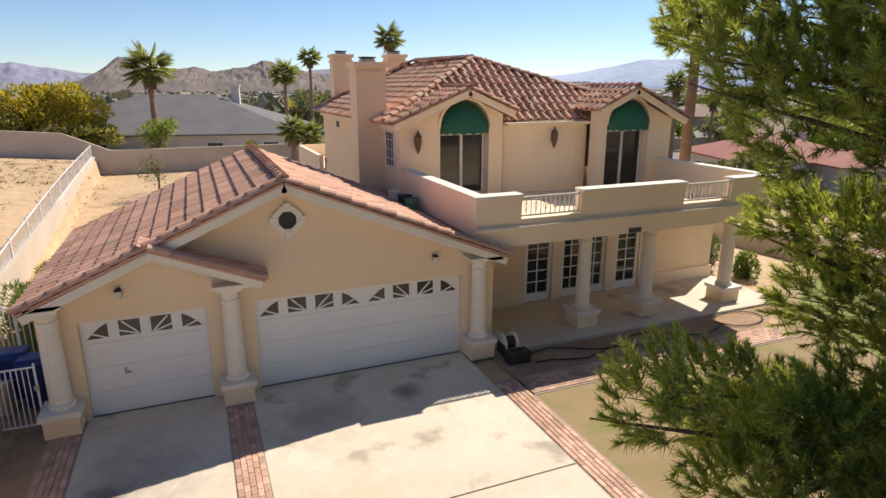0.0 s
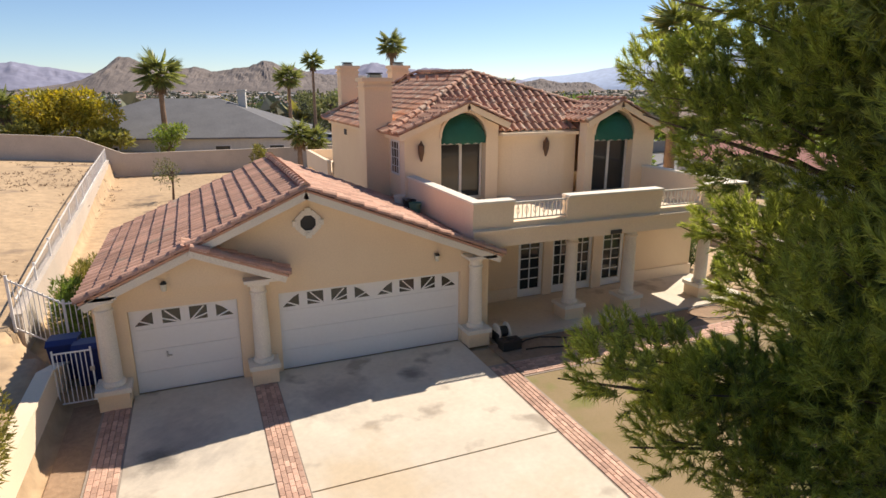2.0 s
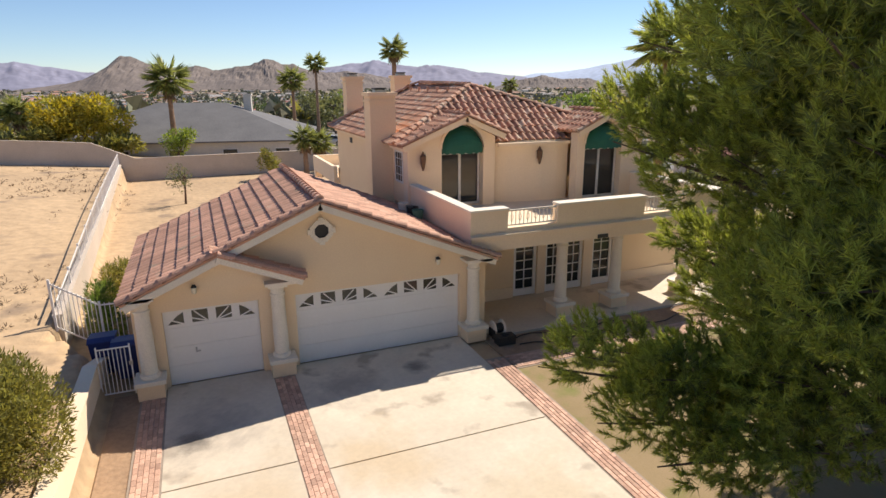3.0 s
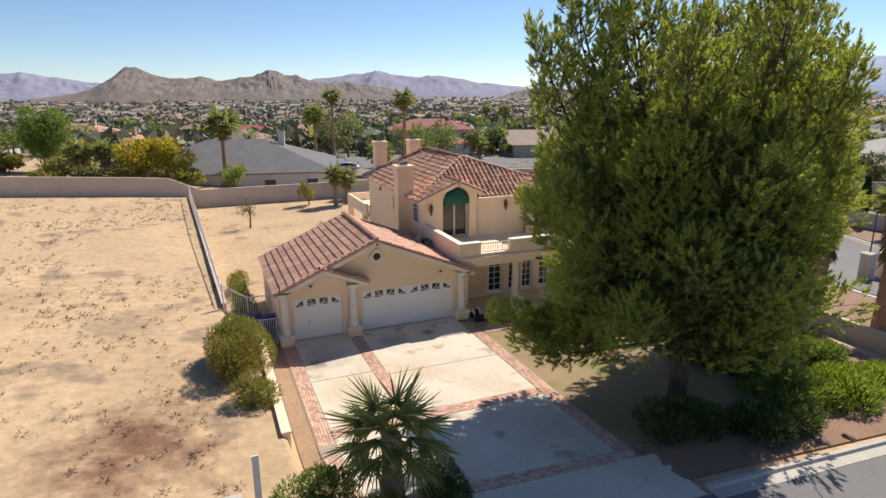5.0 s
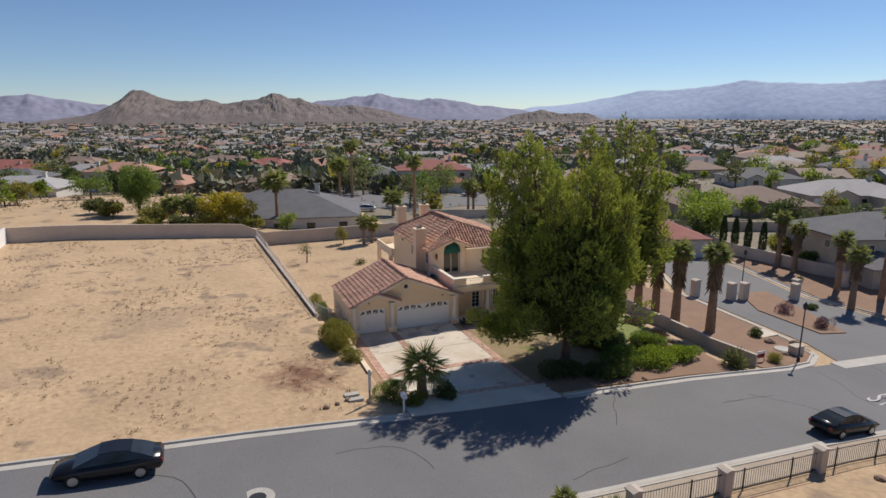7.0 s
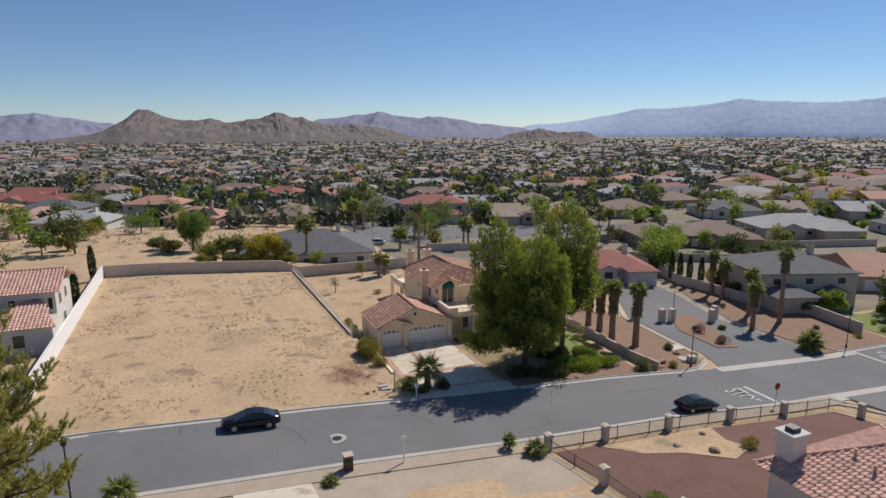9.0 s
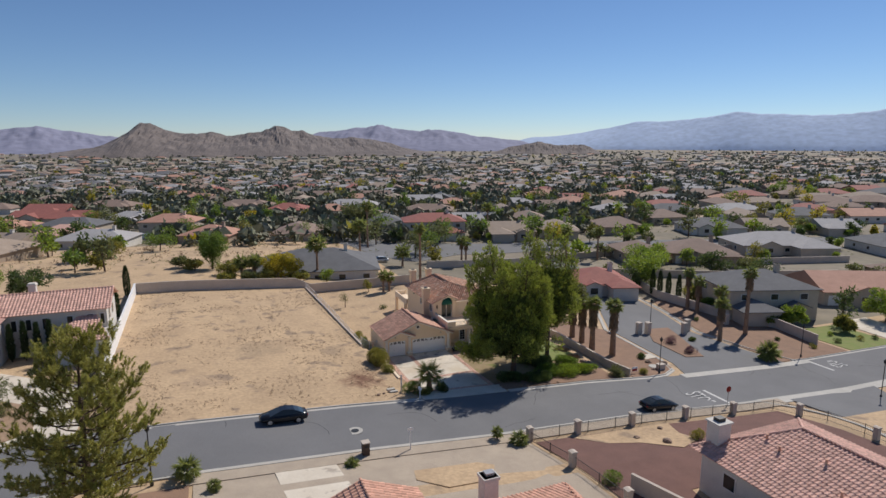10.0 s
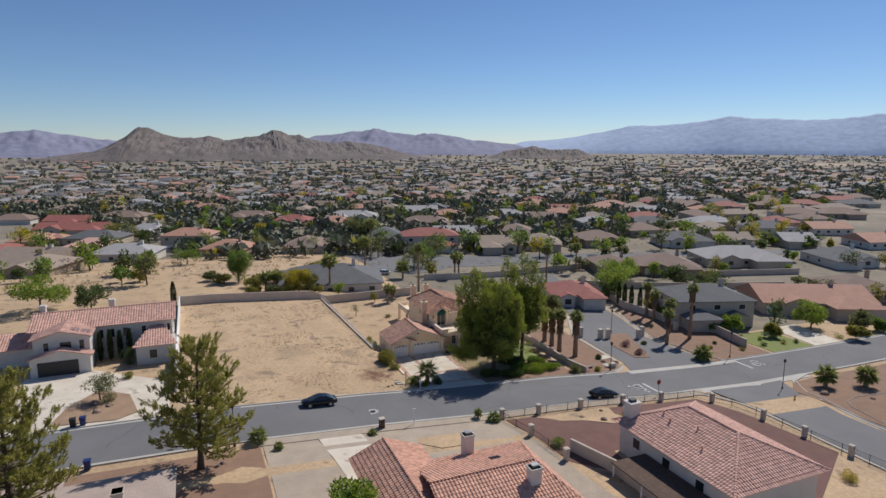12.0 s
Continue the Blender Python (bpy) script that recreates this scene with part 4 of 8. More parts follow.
for s_ in (-0.16, 0.16):
    part("disc", Mesh().prism([(0.26 * math.cos(k * 0.5236), 0.3 + 0.26 * math.sin(k * 0.5236)) for k in range(12)], "x", s_ - 0.015, s_ + 0.015), TRIM, reel)
part("drum", Mesh().prism([(0.15 * math.cos(k * 0.5236), 0.3 + 0.15 * math.sin(k * 0.5236)) for k in range(12)], "x", -0.145, 0.145), RUBBER_, reel)
part("stand", Mesh().box(-0.2, -0.17, -0.2, 0.2, 0, 0.3).box(0.17, 0.2, -0.2, 0.2, 0, 0.3), DARK, reel)
GREENP = material("faded_green_plastic", (0.10, 0.25, 0.19), 0.6, None, 4, 30, 0.0)
for k, (x_, y_, r_, mat_, lab) in enumerate(((4.75, 3.3, 0.2, GREENP, "faded green pot on the roof valley"), (4.72, 3.75, 0.22, DARK, "black bucket on the roof valley"), (4.6, 4.4, 0.2, TRIM, "pale bucket on the roof valley"), (4.7, 4.0, 0.14, METAL, "grey tin on the roof valley"))):
    z_ = RIDGE - 0.405 * (x_ - RX) + 0.06
    tagged(part("bucket", Mesh().lathe([(r_ * 0.75, z_ - 0.05), (r_, z_ + 0.3), (r_ * 0.9, z_ + 0.3), (r_ * 0.7, z_ + 0.05)], x_, y_, 14), mat_), lab, "bucket", "roof clutter")
part("number_plate", Mesh().box(9.58, 9.96, -0.34, -0.30, 2.80, 2.92), DARK, house, "small dark plate on the balcony edge")

# ---- trees ----
def blades(centres, dirs, lengths, widths, rng):
    """Thin leaf blades as single triangles plus a fold: two triangles each."""
    n = len(centres)
    d = dirs / np.linalg.norm(dirs, axis=1)[:, None]
    s = np.cross(d, rng.normal(size=(n, 3)))
    s /= np.linalg.norm(s, axis=1)[:, None] + 1e-9
    a = centres - s * widths[:, None] / 2
    b = centres + s * widths[:, None] / 2
    c = centres + d * lengths[:, None] * 0.6 + s * widths[:, None] * 0.45
    e = centres + d * lengths[:, None]
    v = np.stack([a, b, c, e], 1).reshape(-1, 3)
    k = np.arange(n)[:, None] * 4
    return v, np.concatenate([k, k + 1, k + 2, k + 3], 1)


def needles_at(centres, dirs, lengths, width, rng):
    """Single tapering needles, one triangle each."""
    n = len(centres)
    d = dirs / np.linalg.norm(dirs, axis=1)[:, None]
    s = np.cross(d, rng.normal(size=(n, 3)))
    s *= np.reshape(width, (-1, 1)) / 2 / (np.linalg.norm(s, axis=1)[:, None] + 1e-9)
    v = np.stack([centres - s, centres + s, centres + d * lengths[:, None]], 1).reshape(-1, 3)
    return v, np.arange(3 * n).reshape(-1, 3)


def pine(name, at, tall, radius, plumes, needles, seed, mat, label, trunks=None, low=0.14, length=0.17, width=0.02, limbs=40):
    """A broad pine: leaning stems, spreading upturned limbs, side branches, and thick plumes of needles on their ends."""
    rng = np.random.default_rng(seed)
    tree = thing(name, at, label, "tree", "pine trees")
    wood = Mesh()
    bough = []
    stems = trunks or [((0, 0), (0.6, 0.3), 1.0)]
    for (bx, by), (lx, ly), scale in stems:
        h = tall * scale
        path = [(bx + lx * t * t + 0.12 * math.sin(5 * t + bx), by + ly * t * t + 0.12 * math.cos(4 * t), -0.2 + h * 0.97 * t) for t in np.linspace(0, 1, 10)]
        base_r = 0.026 * h
        wood.tube(path, [base_r * (1 - 0.93 * t) * (1.25 if t == 0 else 1) for t in np.linspace(0, 1, 10)], 10)
        count = int(limbs * scale)
        todo = []
        for k in range(count):
            t = low + (0.985 - low) * (k + rng.uniform(0, 0.8)) / count
            ang = k * 2.4 + rng.uniform(-0.5, 0.5)
            shape = (1 - t) ** 0.62 * (0.72 + 0.28 * min(1, (t - low) / 0.12))
            out = radius * scale * shape * rng.uniform(0.7, 1.12) + 0.3
            rise = out * (0.02 + 0.75 * t + 1.3 * max(0, t - 0.6) + rng.uniform(-0.08, 0.25)) - (0.22 * out if t < 0.22 else 0)
            todo.append((t, np.array([math.cos(ang) * out, math.sin(ang) * out, rise])))
        for t, run in todo:
            steps_ = max(3, int(math.hypot(run[0], run[1]) * 1.9))
            i = min(int(t * 9), 8)
            p0 = np.array(path[i]) + (np.array(path[i + 1]) - np.array(path[i])) * (t * 9 - i)
            out = float(np.linalg.norm(run[:2]))
            flat = np.array([run[0], run[1], 0.0])
            limb = [p0, p0 + flat * 0.35 + [0, 0, run[2] * 0.12], p0 + flat * 0.7 + [0, 0, run[2] * 0.45], p0 + run]
            r0 = max(0.02, base_r * 0.4 * (1 - t) + 0.012)
            wood.tube([tuple(q) for q in limb], [r0, r0 * 0.7, r0 * 0.4, r0 * 0.12], 5)
            d = flat / (out + 1e-6)
            side = np.array([-d[1], d[0], 0])
            for m in range(steps_):
                s = 0.22 + 0.78 * (m + rng.uniform(0, 1)) / steps_
                j = min(int(s * 3), 2)
                q = limb[j] + (limb[j + 1] - limb[j]) * (s * 3 - j)
                grow = (0.35 + 0.20 * out * (1.1 - s)) * rng.uniform(0.6, 1.25)
                way = side * (1 if m % 2 else -1) * rng.uniform(0.3, 1.0) + d * 0.6 + np.array([0, 0, rng.uniform(-0.1, 0.75) + 0.6 * t])
                way /= np.linalg.norm(way)
                tip = q + way * grow
                wood.tube([tuple(q), tuple(tip)], [r0 * 0.22 + 0.004, 0.004], 3)
                bough.append((q, tip, way, t))
    starts, ways, sizes = [], [], []
    for q, tip, way, t in bough:
        for m in range(int(plumes / len(bough) + rng.uniform(0, 1))):
            s = 1.0 if m == 0 else rng.uniform(0.05, 1.0) ** 0.5
            up = way * 0.75 + np.array([0, 0, 0.40 + 0.8 * t]) + rng.normal(size=3) * 0.5
            starts.append(q + (tip - q) * s + rng.normal(size=3) * [0.15, 0.15, 0.12])
            ways.append(up / np.linalg.norm(up))
            sizes.append(rng.uniform(0.32, 0.66) * (1.2 if m == 0 else 1.0))
    starts, ways, sizes = np.array(starts), np.array(ways), np.array(sizes)
    n = len(starts)
    along = rng.uniform(0, 1, size=(n, needles)) ** 0.85
    c = starts[:, None] + ways[:, None] * (along * sizes[:, None])[..., None]
    dirs = ways[:, None] * (0.35 + 0.75 * along)[..., None] + rng.normal(size=(n, needles, 3)) * 0.5
    lengths = (length * rng.uniform(0.75, 1.2, size=(n, needles)) * (1.1 - 0.35 * along)).ravel()
    v, f = needles_at(c.reshape(-1, 3), dirs.reshape(-1, 3), lengths, width, rng)
    part("trunk", wood, BARK, tree, "rough grey-brown trunk with spreading limbs")
    raw("crown", v, f, mat, tree)
    return tree


def gz(x, y):
    return (x, y, ground_z(x, y))


def dense_pine(at, label, seed, leaders, skirt, tips=(), per_lobe=34, needles=44, width=0.036, fork=2.6, girth=0.36):
    """A dense many-headed pine: one bole forking into leaders, each clothed in upturned lobes of needle plumes, over a broad skirt.
    leaders: (x, y, z of the head, radius); skirt: (lowest, highest, reach by bearing); tips: far ends of the long lower limbs."""
    rng = np.random.default_rng(seed)
    tree_ = thing("pine_tree", at, label, "tree", "pine trees")
    wood, lobes = Mesh(), []
    top = np.array([0.1, 0.05, fork])
    wood.tube([(0, 0, -0.3), (0.0, 0.02, 0.3), tuple(top)], [girth * 1.35, girth, girth * 0.8], 12)
    for lx, ly, lz, lr in leaders:
        head = np.array([lx, ly, lz])
        line = [top + (head - top) * np.array([t ** 0.8, t ** 0.8, t]) for t in np.linspace(0, 1, 9)]
        wood.tube([tuple(q) for q in line], [girth * 0.55 * (1 - 0.93 * t) for t in np.linspace(0, 1, 9)], 7)
        count = int(14 + 9 * lr)
        for k in range(count):
            t = 0.36 + 0.64 * ((k + rng.uniform(0, 1)) / count) ** 0.9
            i = min(int(t * 8), 7)
            c = line[i] + (line[i + 1] - line[i]) * (t * 8 - i)
            g = (t - 0.36) / 0.64
            r = lr * min(1.0, 0.55 + 2.2 * g) * (1 - g) ** 0.65 * rng.uniform(0.62, 1.08)
            a = k * 2.4 + rng.uniform(-0.4, 0.4)
            d = np.array([math.cos(a), math.sin(a), 0])
            axis = d * (0.75 - 0.5 * g) + np.array([0, 0, 0.55 + 0.6 * g])
            lobes.append((c - [0, 0, 0.5 * r], c + d * r, axis, rng.uniform(0.95, 1.35) * (1 + 0.1 * g), rng.uniform(0.62, 0.86) * (1 - 0.68 * g), 0))
    low, high, reach = skirt
    count = int(34 * (high - low))
    for k in range(count):
        g = (k + rng.uniform(0, 1)) / count
        a = k * 2.4 + rng.uniform(-0.5, 0.5)
        z = low + (high - low) * g
        full = reach(a) * min(1.0, 0.72 + 1.6 * g) * (1 - 0.25 * max(0.0, g - 0.5))
        d = np.array([math.cos(a), math.sin(a), 0])
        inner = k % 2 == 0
        full *= 0.9 + 0.34 * noise.noise(Vector((math.cos(a) * 1.9, math.sin(a) * 1.9, z * 0.55 + seed)))
        if 4.5 < z < 5.8 and d[1] > 0.05 and d[0] < 0.35:
            full *= 0.68
        r = full * (rng.uniform(0.35, 0.72) if inner else rng.uniform(0.80, 1.05))
        start = np.array([0, 0, max(fork, z - 0.3 * r)]) + d * 0.15 * r
        axis = d * 0.8 + np.array([0, 0, rng.uniform(0.0, 0.6) + 0.3 * g])
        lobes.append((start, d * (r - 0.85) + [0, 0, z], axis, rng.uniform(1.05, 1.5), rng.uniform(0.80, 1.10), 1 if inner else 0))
    for tx, ty, tz in tips:
        end = np.array([tx, ty, tz])
        d = np.array([tx, ty, 0.0])
        far = np.linalg.norm(d)
        d /= far
        start = np.array([0, 0, max(fork, tz - 0.25 * far)])
        for m in range(5):
            q = end - d * 0.62 * m + np.array([-d[1], d[0], 0]) * rng.uniform(-0.42, 0.42) * (m > 0) + [0, 0, rng.uniform(-0.15, 0.15)]
            lobes.append((start + (q - start) * 0.5, q - d * 1.2, d * 0.9 + np.array([0, 0, rng.uniform(0.0, 0.25)]), rng.uniform(0.8, 1.1), rng.uniform(0.40, 0.55), 2))
        wood.tube([tuple(start), tuple(start + (end - start) * 0.6 - [0, 0, 0.15]), tuple(end)], [0.09, 0.05, 0.01], 6)
    sets = {0: [], 1: [], 2: []}
    for start, foot, axis, size, fat, kind in lobes:
        axis = axis / np.linalg.norm(axis)
        bare = kind < 2
        if kind == 0 and tips and foot[0] < -2.2 and foot[2] < 9.0:
            kind = 2
        if bare:
            wood.tube([tuple(start), tuple((start + foot) / 2 - [0, 0, 0.12]), tuple(foot)], [0.055, 0.035, 0.016], 5)
        wood.tube([tuple(foot), tuple(foot + axis * size)], [0.02, 0.005], 4)
        n = int(per_lobe * (1.0, 1.3, 2.0)[kind] * (0.5 + 0.5 * size * fat / 0.6))
        s = rng.uniform(0, 1, n) ** 0.9
        off = rng.normal(size=(n, 3))
        off -= axis * (off @ axis)[:, None]
        off /= np.linalg.norm(off, axis=1)[:, None] + 1e-9
        swell = fat * np.sqrt(np.clip(1.05 - (1.75 * s - 0.75) ** 2, 0.05, 1))
        p = foot + axis * (s * size)[:, None] + off * (swell * rng.uniform(0.45, 1.0, n))[:, None]
        way = axis * (0.25 + 0.5 * s)[:, None] + off * (0.8 - 0.4 * s)[:, None] + [0, 0, 0.55] + rng.normal(size=(n, 3)) * 0.22
        sets[kind].append((p, way / np.linalg.norm(way, axis=1)[:, None], s))
    # young takes the brightened tips; the rest get the painted-in shade
    young, shaded = [], []
    for kind, rows in sets.items():
        if not rows:
            continue
        p, way, place = [np.concatenate([r[m] for r in rows]) for m in range(3)]
        per = (needles, needles // 2, int(needles * 1.55))[kind]
        n = len(p)
        along = rng.uniform(0, 1, size=(n, per)) ** 0.8
        size = rng.uniform(0.22, 0.42, n)
        c = p[:, None] + way[:, None] * (along * size[:, None])[..., None]
        dirs = way[:, None] * (0.45 + 0.7 * along)[..., None] + rng.normal(size=(n, per, 3)) * 0.42
        ln = ((0.16, 0.30, 0.165)[kind] * rng.uniform(0.75, 1.2, size=(n, per)) * (1.1 - 0.35 * along)).ravel()
        v = needles_at(c.reshape(-1, 3), dirs.reshape(-1, 3), ln, width * (0.92, 2.4, 0.45)[kind], rng)[0].reshape(-1, 3, 3)
        sunlit = (along * 0.6 + place[:, None] * 0.5 > 0.44).ravel() & (kind != 1)
        young.append(v[sunlit])
        shaded.append(v[~sunlit])
    part("trunk", wood, BARK, tree_, "rough grey-brown trunk with spreading limbs")
    for word, rows, mat in (("crown", young, NEEDLES), ("inner_crown", shaded, SHADENEEDLES)):
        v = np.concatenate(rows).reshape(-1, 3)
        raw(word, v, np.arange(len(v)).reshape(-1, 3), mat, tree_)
    return tree_


def lopsided(west, east, north, south):
    """Reach by bearing, from four quarters of a crown."""
    def reach(a):
        c, s_ = math.cos(a), math.sin(a)
        return math.hypot(c * (east if c > 0 else west), s_ * (north if s_ > 0 else south))
    return reach


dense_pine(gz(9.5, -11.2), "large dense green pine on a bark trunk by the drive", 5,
           [(-2.9, 1.2, 15.6, 2.3), (-4.3, 1.8, 14.5, 1.9), (-5.3, 2.2, 12.8, 1.6), (-1.2, 2.6, 14.3, 2.2), (0.2, -2.6, 13.9, 2.3), (1.9, -0.8, 13.3, 2.3), (-2.6, -1.6, 12.8, 2.1), (3.4, -1.6, 10.8, 2.0), (1.2, 2.6, 12.4, 2.0), (2.2, -3.0, 11.8, 2.0)],
           (2.9, 9.6, lopsided(6.2, 5.0, 4.8, 4.9)),
           [(-6.9, 3.0, 3.3), (-6.3, 2.2, 2.6), (-5.6, 2.9, 2.8), (-5.2, 3.7, 2.5), (-6.0, 1.2, 2.4), (-4.15, 5.75, 7.3), (-3.6, 5.2, 8.4), (-4.5, 4.6, 6.6), (-3.4, 4.8, 4.7), (-3.0, 4.4, 3.7)])
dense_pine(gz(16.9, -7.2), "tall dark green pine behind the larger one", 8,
           [(-2.7, 1.1, 16.0, 2.1), (0.1, 0.0, 16.7, 2.2), (1.7, -0.6, 15.6, 2.0), (2.9, -1.0, 13.0, 1.8), (-1.0, 2.2, 14.6, 2.0)],
           (5.0, 11.0, lopsided(3.6, 4.2, 3.8, 3.6)), (), 20, 34, 0.05, 4.2, 0.30)

# ---- hills and far mountains ----
def crest(a, peaks):
    """The skyline's height at a: smooth saddles between the peaks, easing out at both ends."""
    if a <= peaks[0][0]:
        return peaks[0][1] * math.exp(-(((a - peaks[0][0]) / (peaks[0][2] * 1.5)) ** 2))
    if a >= peaks[-1][0]:
        return peaks[-1][1] * math.exp(-(((a - peaks[-1][0]) / (peaks[-1][2] * 1.5)) ** 2))
    for (o0, h0, _), (o1, h1, _) in zip(peaks, peaks[1:]):
        if o0 <= a <= o1:
            t = (a - o0) / (o1 - o0)
            return (h0 + (h1 - h0) * t) * (1 - 0.03 * math.sin(math.pi * t))


def ridge(name, cx, cy, wide, deep, peaks, mat, label, seed, rough_=0.16, nx_=150, ny_=40, base=-14):
    """A range of hills: peaks of (offset along, height, half-width) with eroded flanks."""
    verts, faces = [], []
    ang = math.atan2(cx + 33, cy + 91)
    ca, sa = math.cos(ang), math.sin(ang)
    for j in range(ny_ + 1):
        b = (j / ny_ * 2 - 1) * deep
        for i in range(nx_ + 1):
            a = (i / nx_ * 2 - 1) * wide
            h = (crest(a - wide * 0.012, peaks) + 2 * crest(a, peaks) + crest(a + wide * 0.012, peaks)) / 4
            rough = rough_ * (0.55 + 6.0 * (abs(b) / deep) * max(0.0, 1 - abs(b) / deep)) if rough_ > 0.05 else rough_
            fall = max(0.0, 1 - abs(b) / deep)
            n = noise.fractal(Vector((a / wide * 9 + seed, b / deep * 2.2, seed)), 0.9, 2.1, 6)
            n2 = abs(noise.fractal(Vector((a / wide * 22, b / deep * 4, seed + 5)), 0.9, 2.0, 5))
            z = base + h * fall ** 0.8 * (1 + rough * n - rough * 0.9 * n2)
            x, y = a, b
            verts.append((cx + x * ca + y * sa, cy - x * sa + y * ca, z))
    w = nx_ + 1
    faces = [(j * w + i, j * w + i + 1, (j + 1) * w + i + 1, (j + 1) * w + i) for j in range(ny_) for i in range(nx_)]
    return tagged(raw(name, verts, faces, mat, smooth=name != "rocky_hills" and name != "small_hill"), label, "hills", kind="structure")


HILL = material("rocky_hill", (0.205, 0.17, 0.152), 0.95, (0.125, 0.105, 0.097), 0.02, 0.15, 0.4, dist=3.0)
# distance haze is put into both base colours, violet then pale blue
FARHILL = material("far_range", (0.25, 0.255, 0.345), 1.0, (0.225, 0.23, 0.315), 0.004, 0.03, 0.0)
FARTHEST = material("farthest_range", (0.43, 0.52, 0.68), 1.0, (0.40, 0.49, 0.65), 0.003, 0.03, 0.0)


def range_at(name, px, dist, peaks, deep, mat, label, seed, base=-14, rough_=0.16, nx_=150):
    """px: bearing in degrees to the right of the depth axis, seen from the far end of the flight; peaks: (bearing, height, half-width)."""
    ex, ey = -32.7, -91.5
    b = radians(px)
    cx, cy = ex + dist * math.sin(b), ey + dist * math.cos(b)
    out = sorted((dist * math.tan(radians(p) - b), h, w) for p, h, w in peaks)
    wide = max(abs(o[0]) + 2.2 * o[2] for o in out)
    return ridge(name, cx, cy, wide, deep, out, mat, label, seed, rough_, nx_, 40, base)


def bearing(px):
    return 22.6 + math.degrees(math.atan((px - 784) / 1056))


def top_at(py, dist):
    return 35 + (257 - py) / 1056 * dist + 14


range_at("rocky_hills", bearing(440), 2200, [(bearing(p + 12), top_at(y + 1.5, 2260), w * 1.4) for p, y, w in ((160, 266, 60), (185, 257, 50), (208, 247, 50), (232, 235, 46), (245, 227, 46), (258, 226, 46), (275, 234, 50), (300, 242, 50), (330, 244, 50), (365, 240, 40), (395, 247, 40), (430, 242, 45), (460, 236, 45), (476, 231, 52), (488, 231, 52), (505, 238, 45), (522, 237, 45), (545, 246, 45), (575, 250, 45), (605, 248, 40), (640, 251, 60), (675, 259, 50), (705, 269, 30))], 420, HILL, "bare brown rocky desert hills", 2.0, rough_=0.10, nx_=260)
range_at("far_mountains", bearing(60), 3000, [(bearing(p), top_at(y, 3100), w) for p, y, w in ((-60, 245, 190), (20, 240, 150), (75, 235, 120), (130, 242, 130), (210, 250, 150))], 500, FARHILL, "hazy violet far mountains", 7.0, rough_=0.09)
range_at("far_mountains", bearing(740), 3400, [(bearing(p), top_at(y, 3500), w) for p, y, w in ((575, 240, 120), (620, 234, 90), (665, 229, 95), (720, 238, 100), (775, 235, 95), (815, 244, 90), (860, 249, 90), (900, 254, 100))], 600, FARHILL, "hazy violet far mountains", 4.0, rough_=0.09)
range_at("small_hill", bearing(940), 2300, [(bearing(p), top_at(y, 2350), w) for p, y, w in ((905, 264, 50), (940, 257, 45), (975, 263, 50), (1015, 262, 40))], 200, HILL, "low bare brown hill in the valley", 9.0)
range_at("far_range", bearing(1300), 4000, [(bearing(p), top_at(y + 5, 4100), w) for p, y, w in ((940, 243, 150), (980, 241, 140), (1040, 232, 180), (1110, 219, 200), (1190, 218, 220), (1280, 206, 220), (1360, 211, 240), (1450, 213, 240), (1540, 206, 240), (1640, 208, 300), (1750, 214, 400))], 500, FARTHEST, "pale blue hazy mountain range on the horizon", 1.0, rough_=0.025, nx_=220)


# ---- walls and fences ----
def block_wall(points, h, name, label, thick=0.2, mat=None, drop=0.3):
    """A plastered block wall along points in plan, stepping with the ground, with a coping."""
    m, cap = Mesh(), Mesh()
    for (x0, y0), (x1, y1) in zip(points, points[1:]):
        run = math.hypot(x1 - x0, y1 - y0)
        n = max(1, int(run / 3.0))
        d = Vector((x1 - x0, y1 - y0)).normalized()
        q = Vector((-d.y, d.x)) * thick / 2
        for k in range(n):
            a = Vector((x0, y0)).lerp(Vector((x1, y1)), k / n)
            b = Vector((x0, y0)).lerp(Vector((x1, y1)), (k + 1) / n)
            za, zb = max(ground_z(a.x - 0.5, a.y), ground_z(a.x + 0.5, a.y)) + h, max(ground_z(b.x - 0.5, b.y), ground_z(b.x + 0.5, b.y)) + h
            ga, gb = min(ground_z(a.x - 0.5, a.y), ground_z(a.x + 0.5, a.y)) - drop, min(ground_z(b.x - 0.5, b.y), ground_z(b.x + 0.5, b.y)) - drop
            for mm, w, lo, hi in ((m, 1.0, None, 0.0), (cap, 1.35, 0.0, 0.06)):
                v = []
                for p, z, g in ((a, za, ga), (b, zb, gb)):
                    bottom = g if lo is None else z + lo
                    v += [(p.x - q.x * w, p.y - q.y * w, bottom), (p.x + q.x * w, p.y + q.y * w, bottom), (p.x + q.x * w, p.y + q.y * w, z + hi), (p.x - q.x * w, p.y - q.y * w, z + hi)]
                mm.add(v, [(0, 1, 2, 3), (7, 6, 5, 4), (0, 4, 5, 1), (1, 5, 6, 2), (2, 6, 7, 3), (3, 7, 4, 0)])
    ob = tagged(part(name, m, mat or BLOCK), label, "wall", kind="structure")
    part("coping", cap, mat or BLOCK, ob)
    return ob


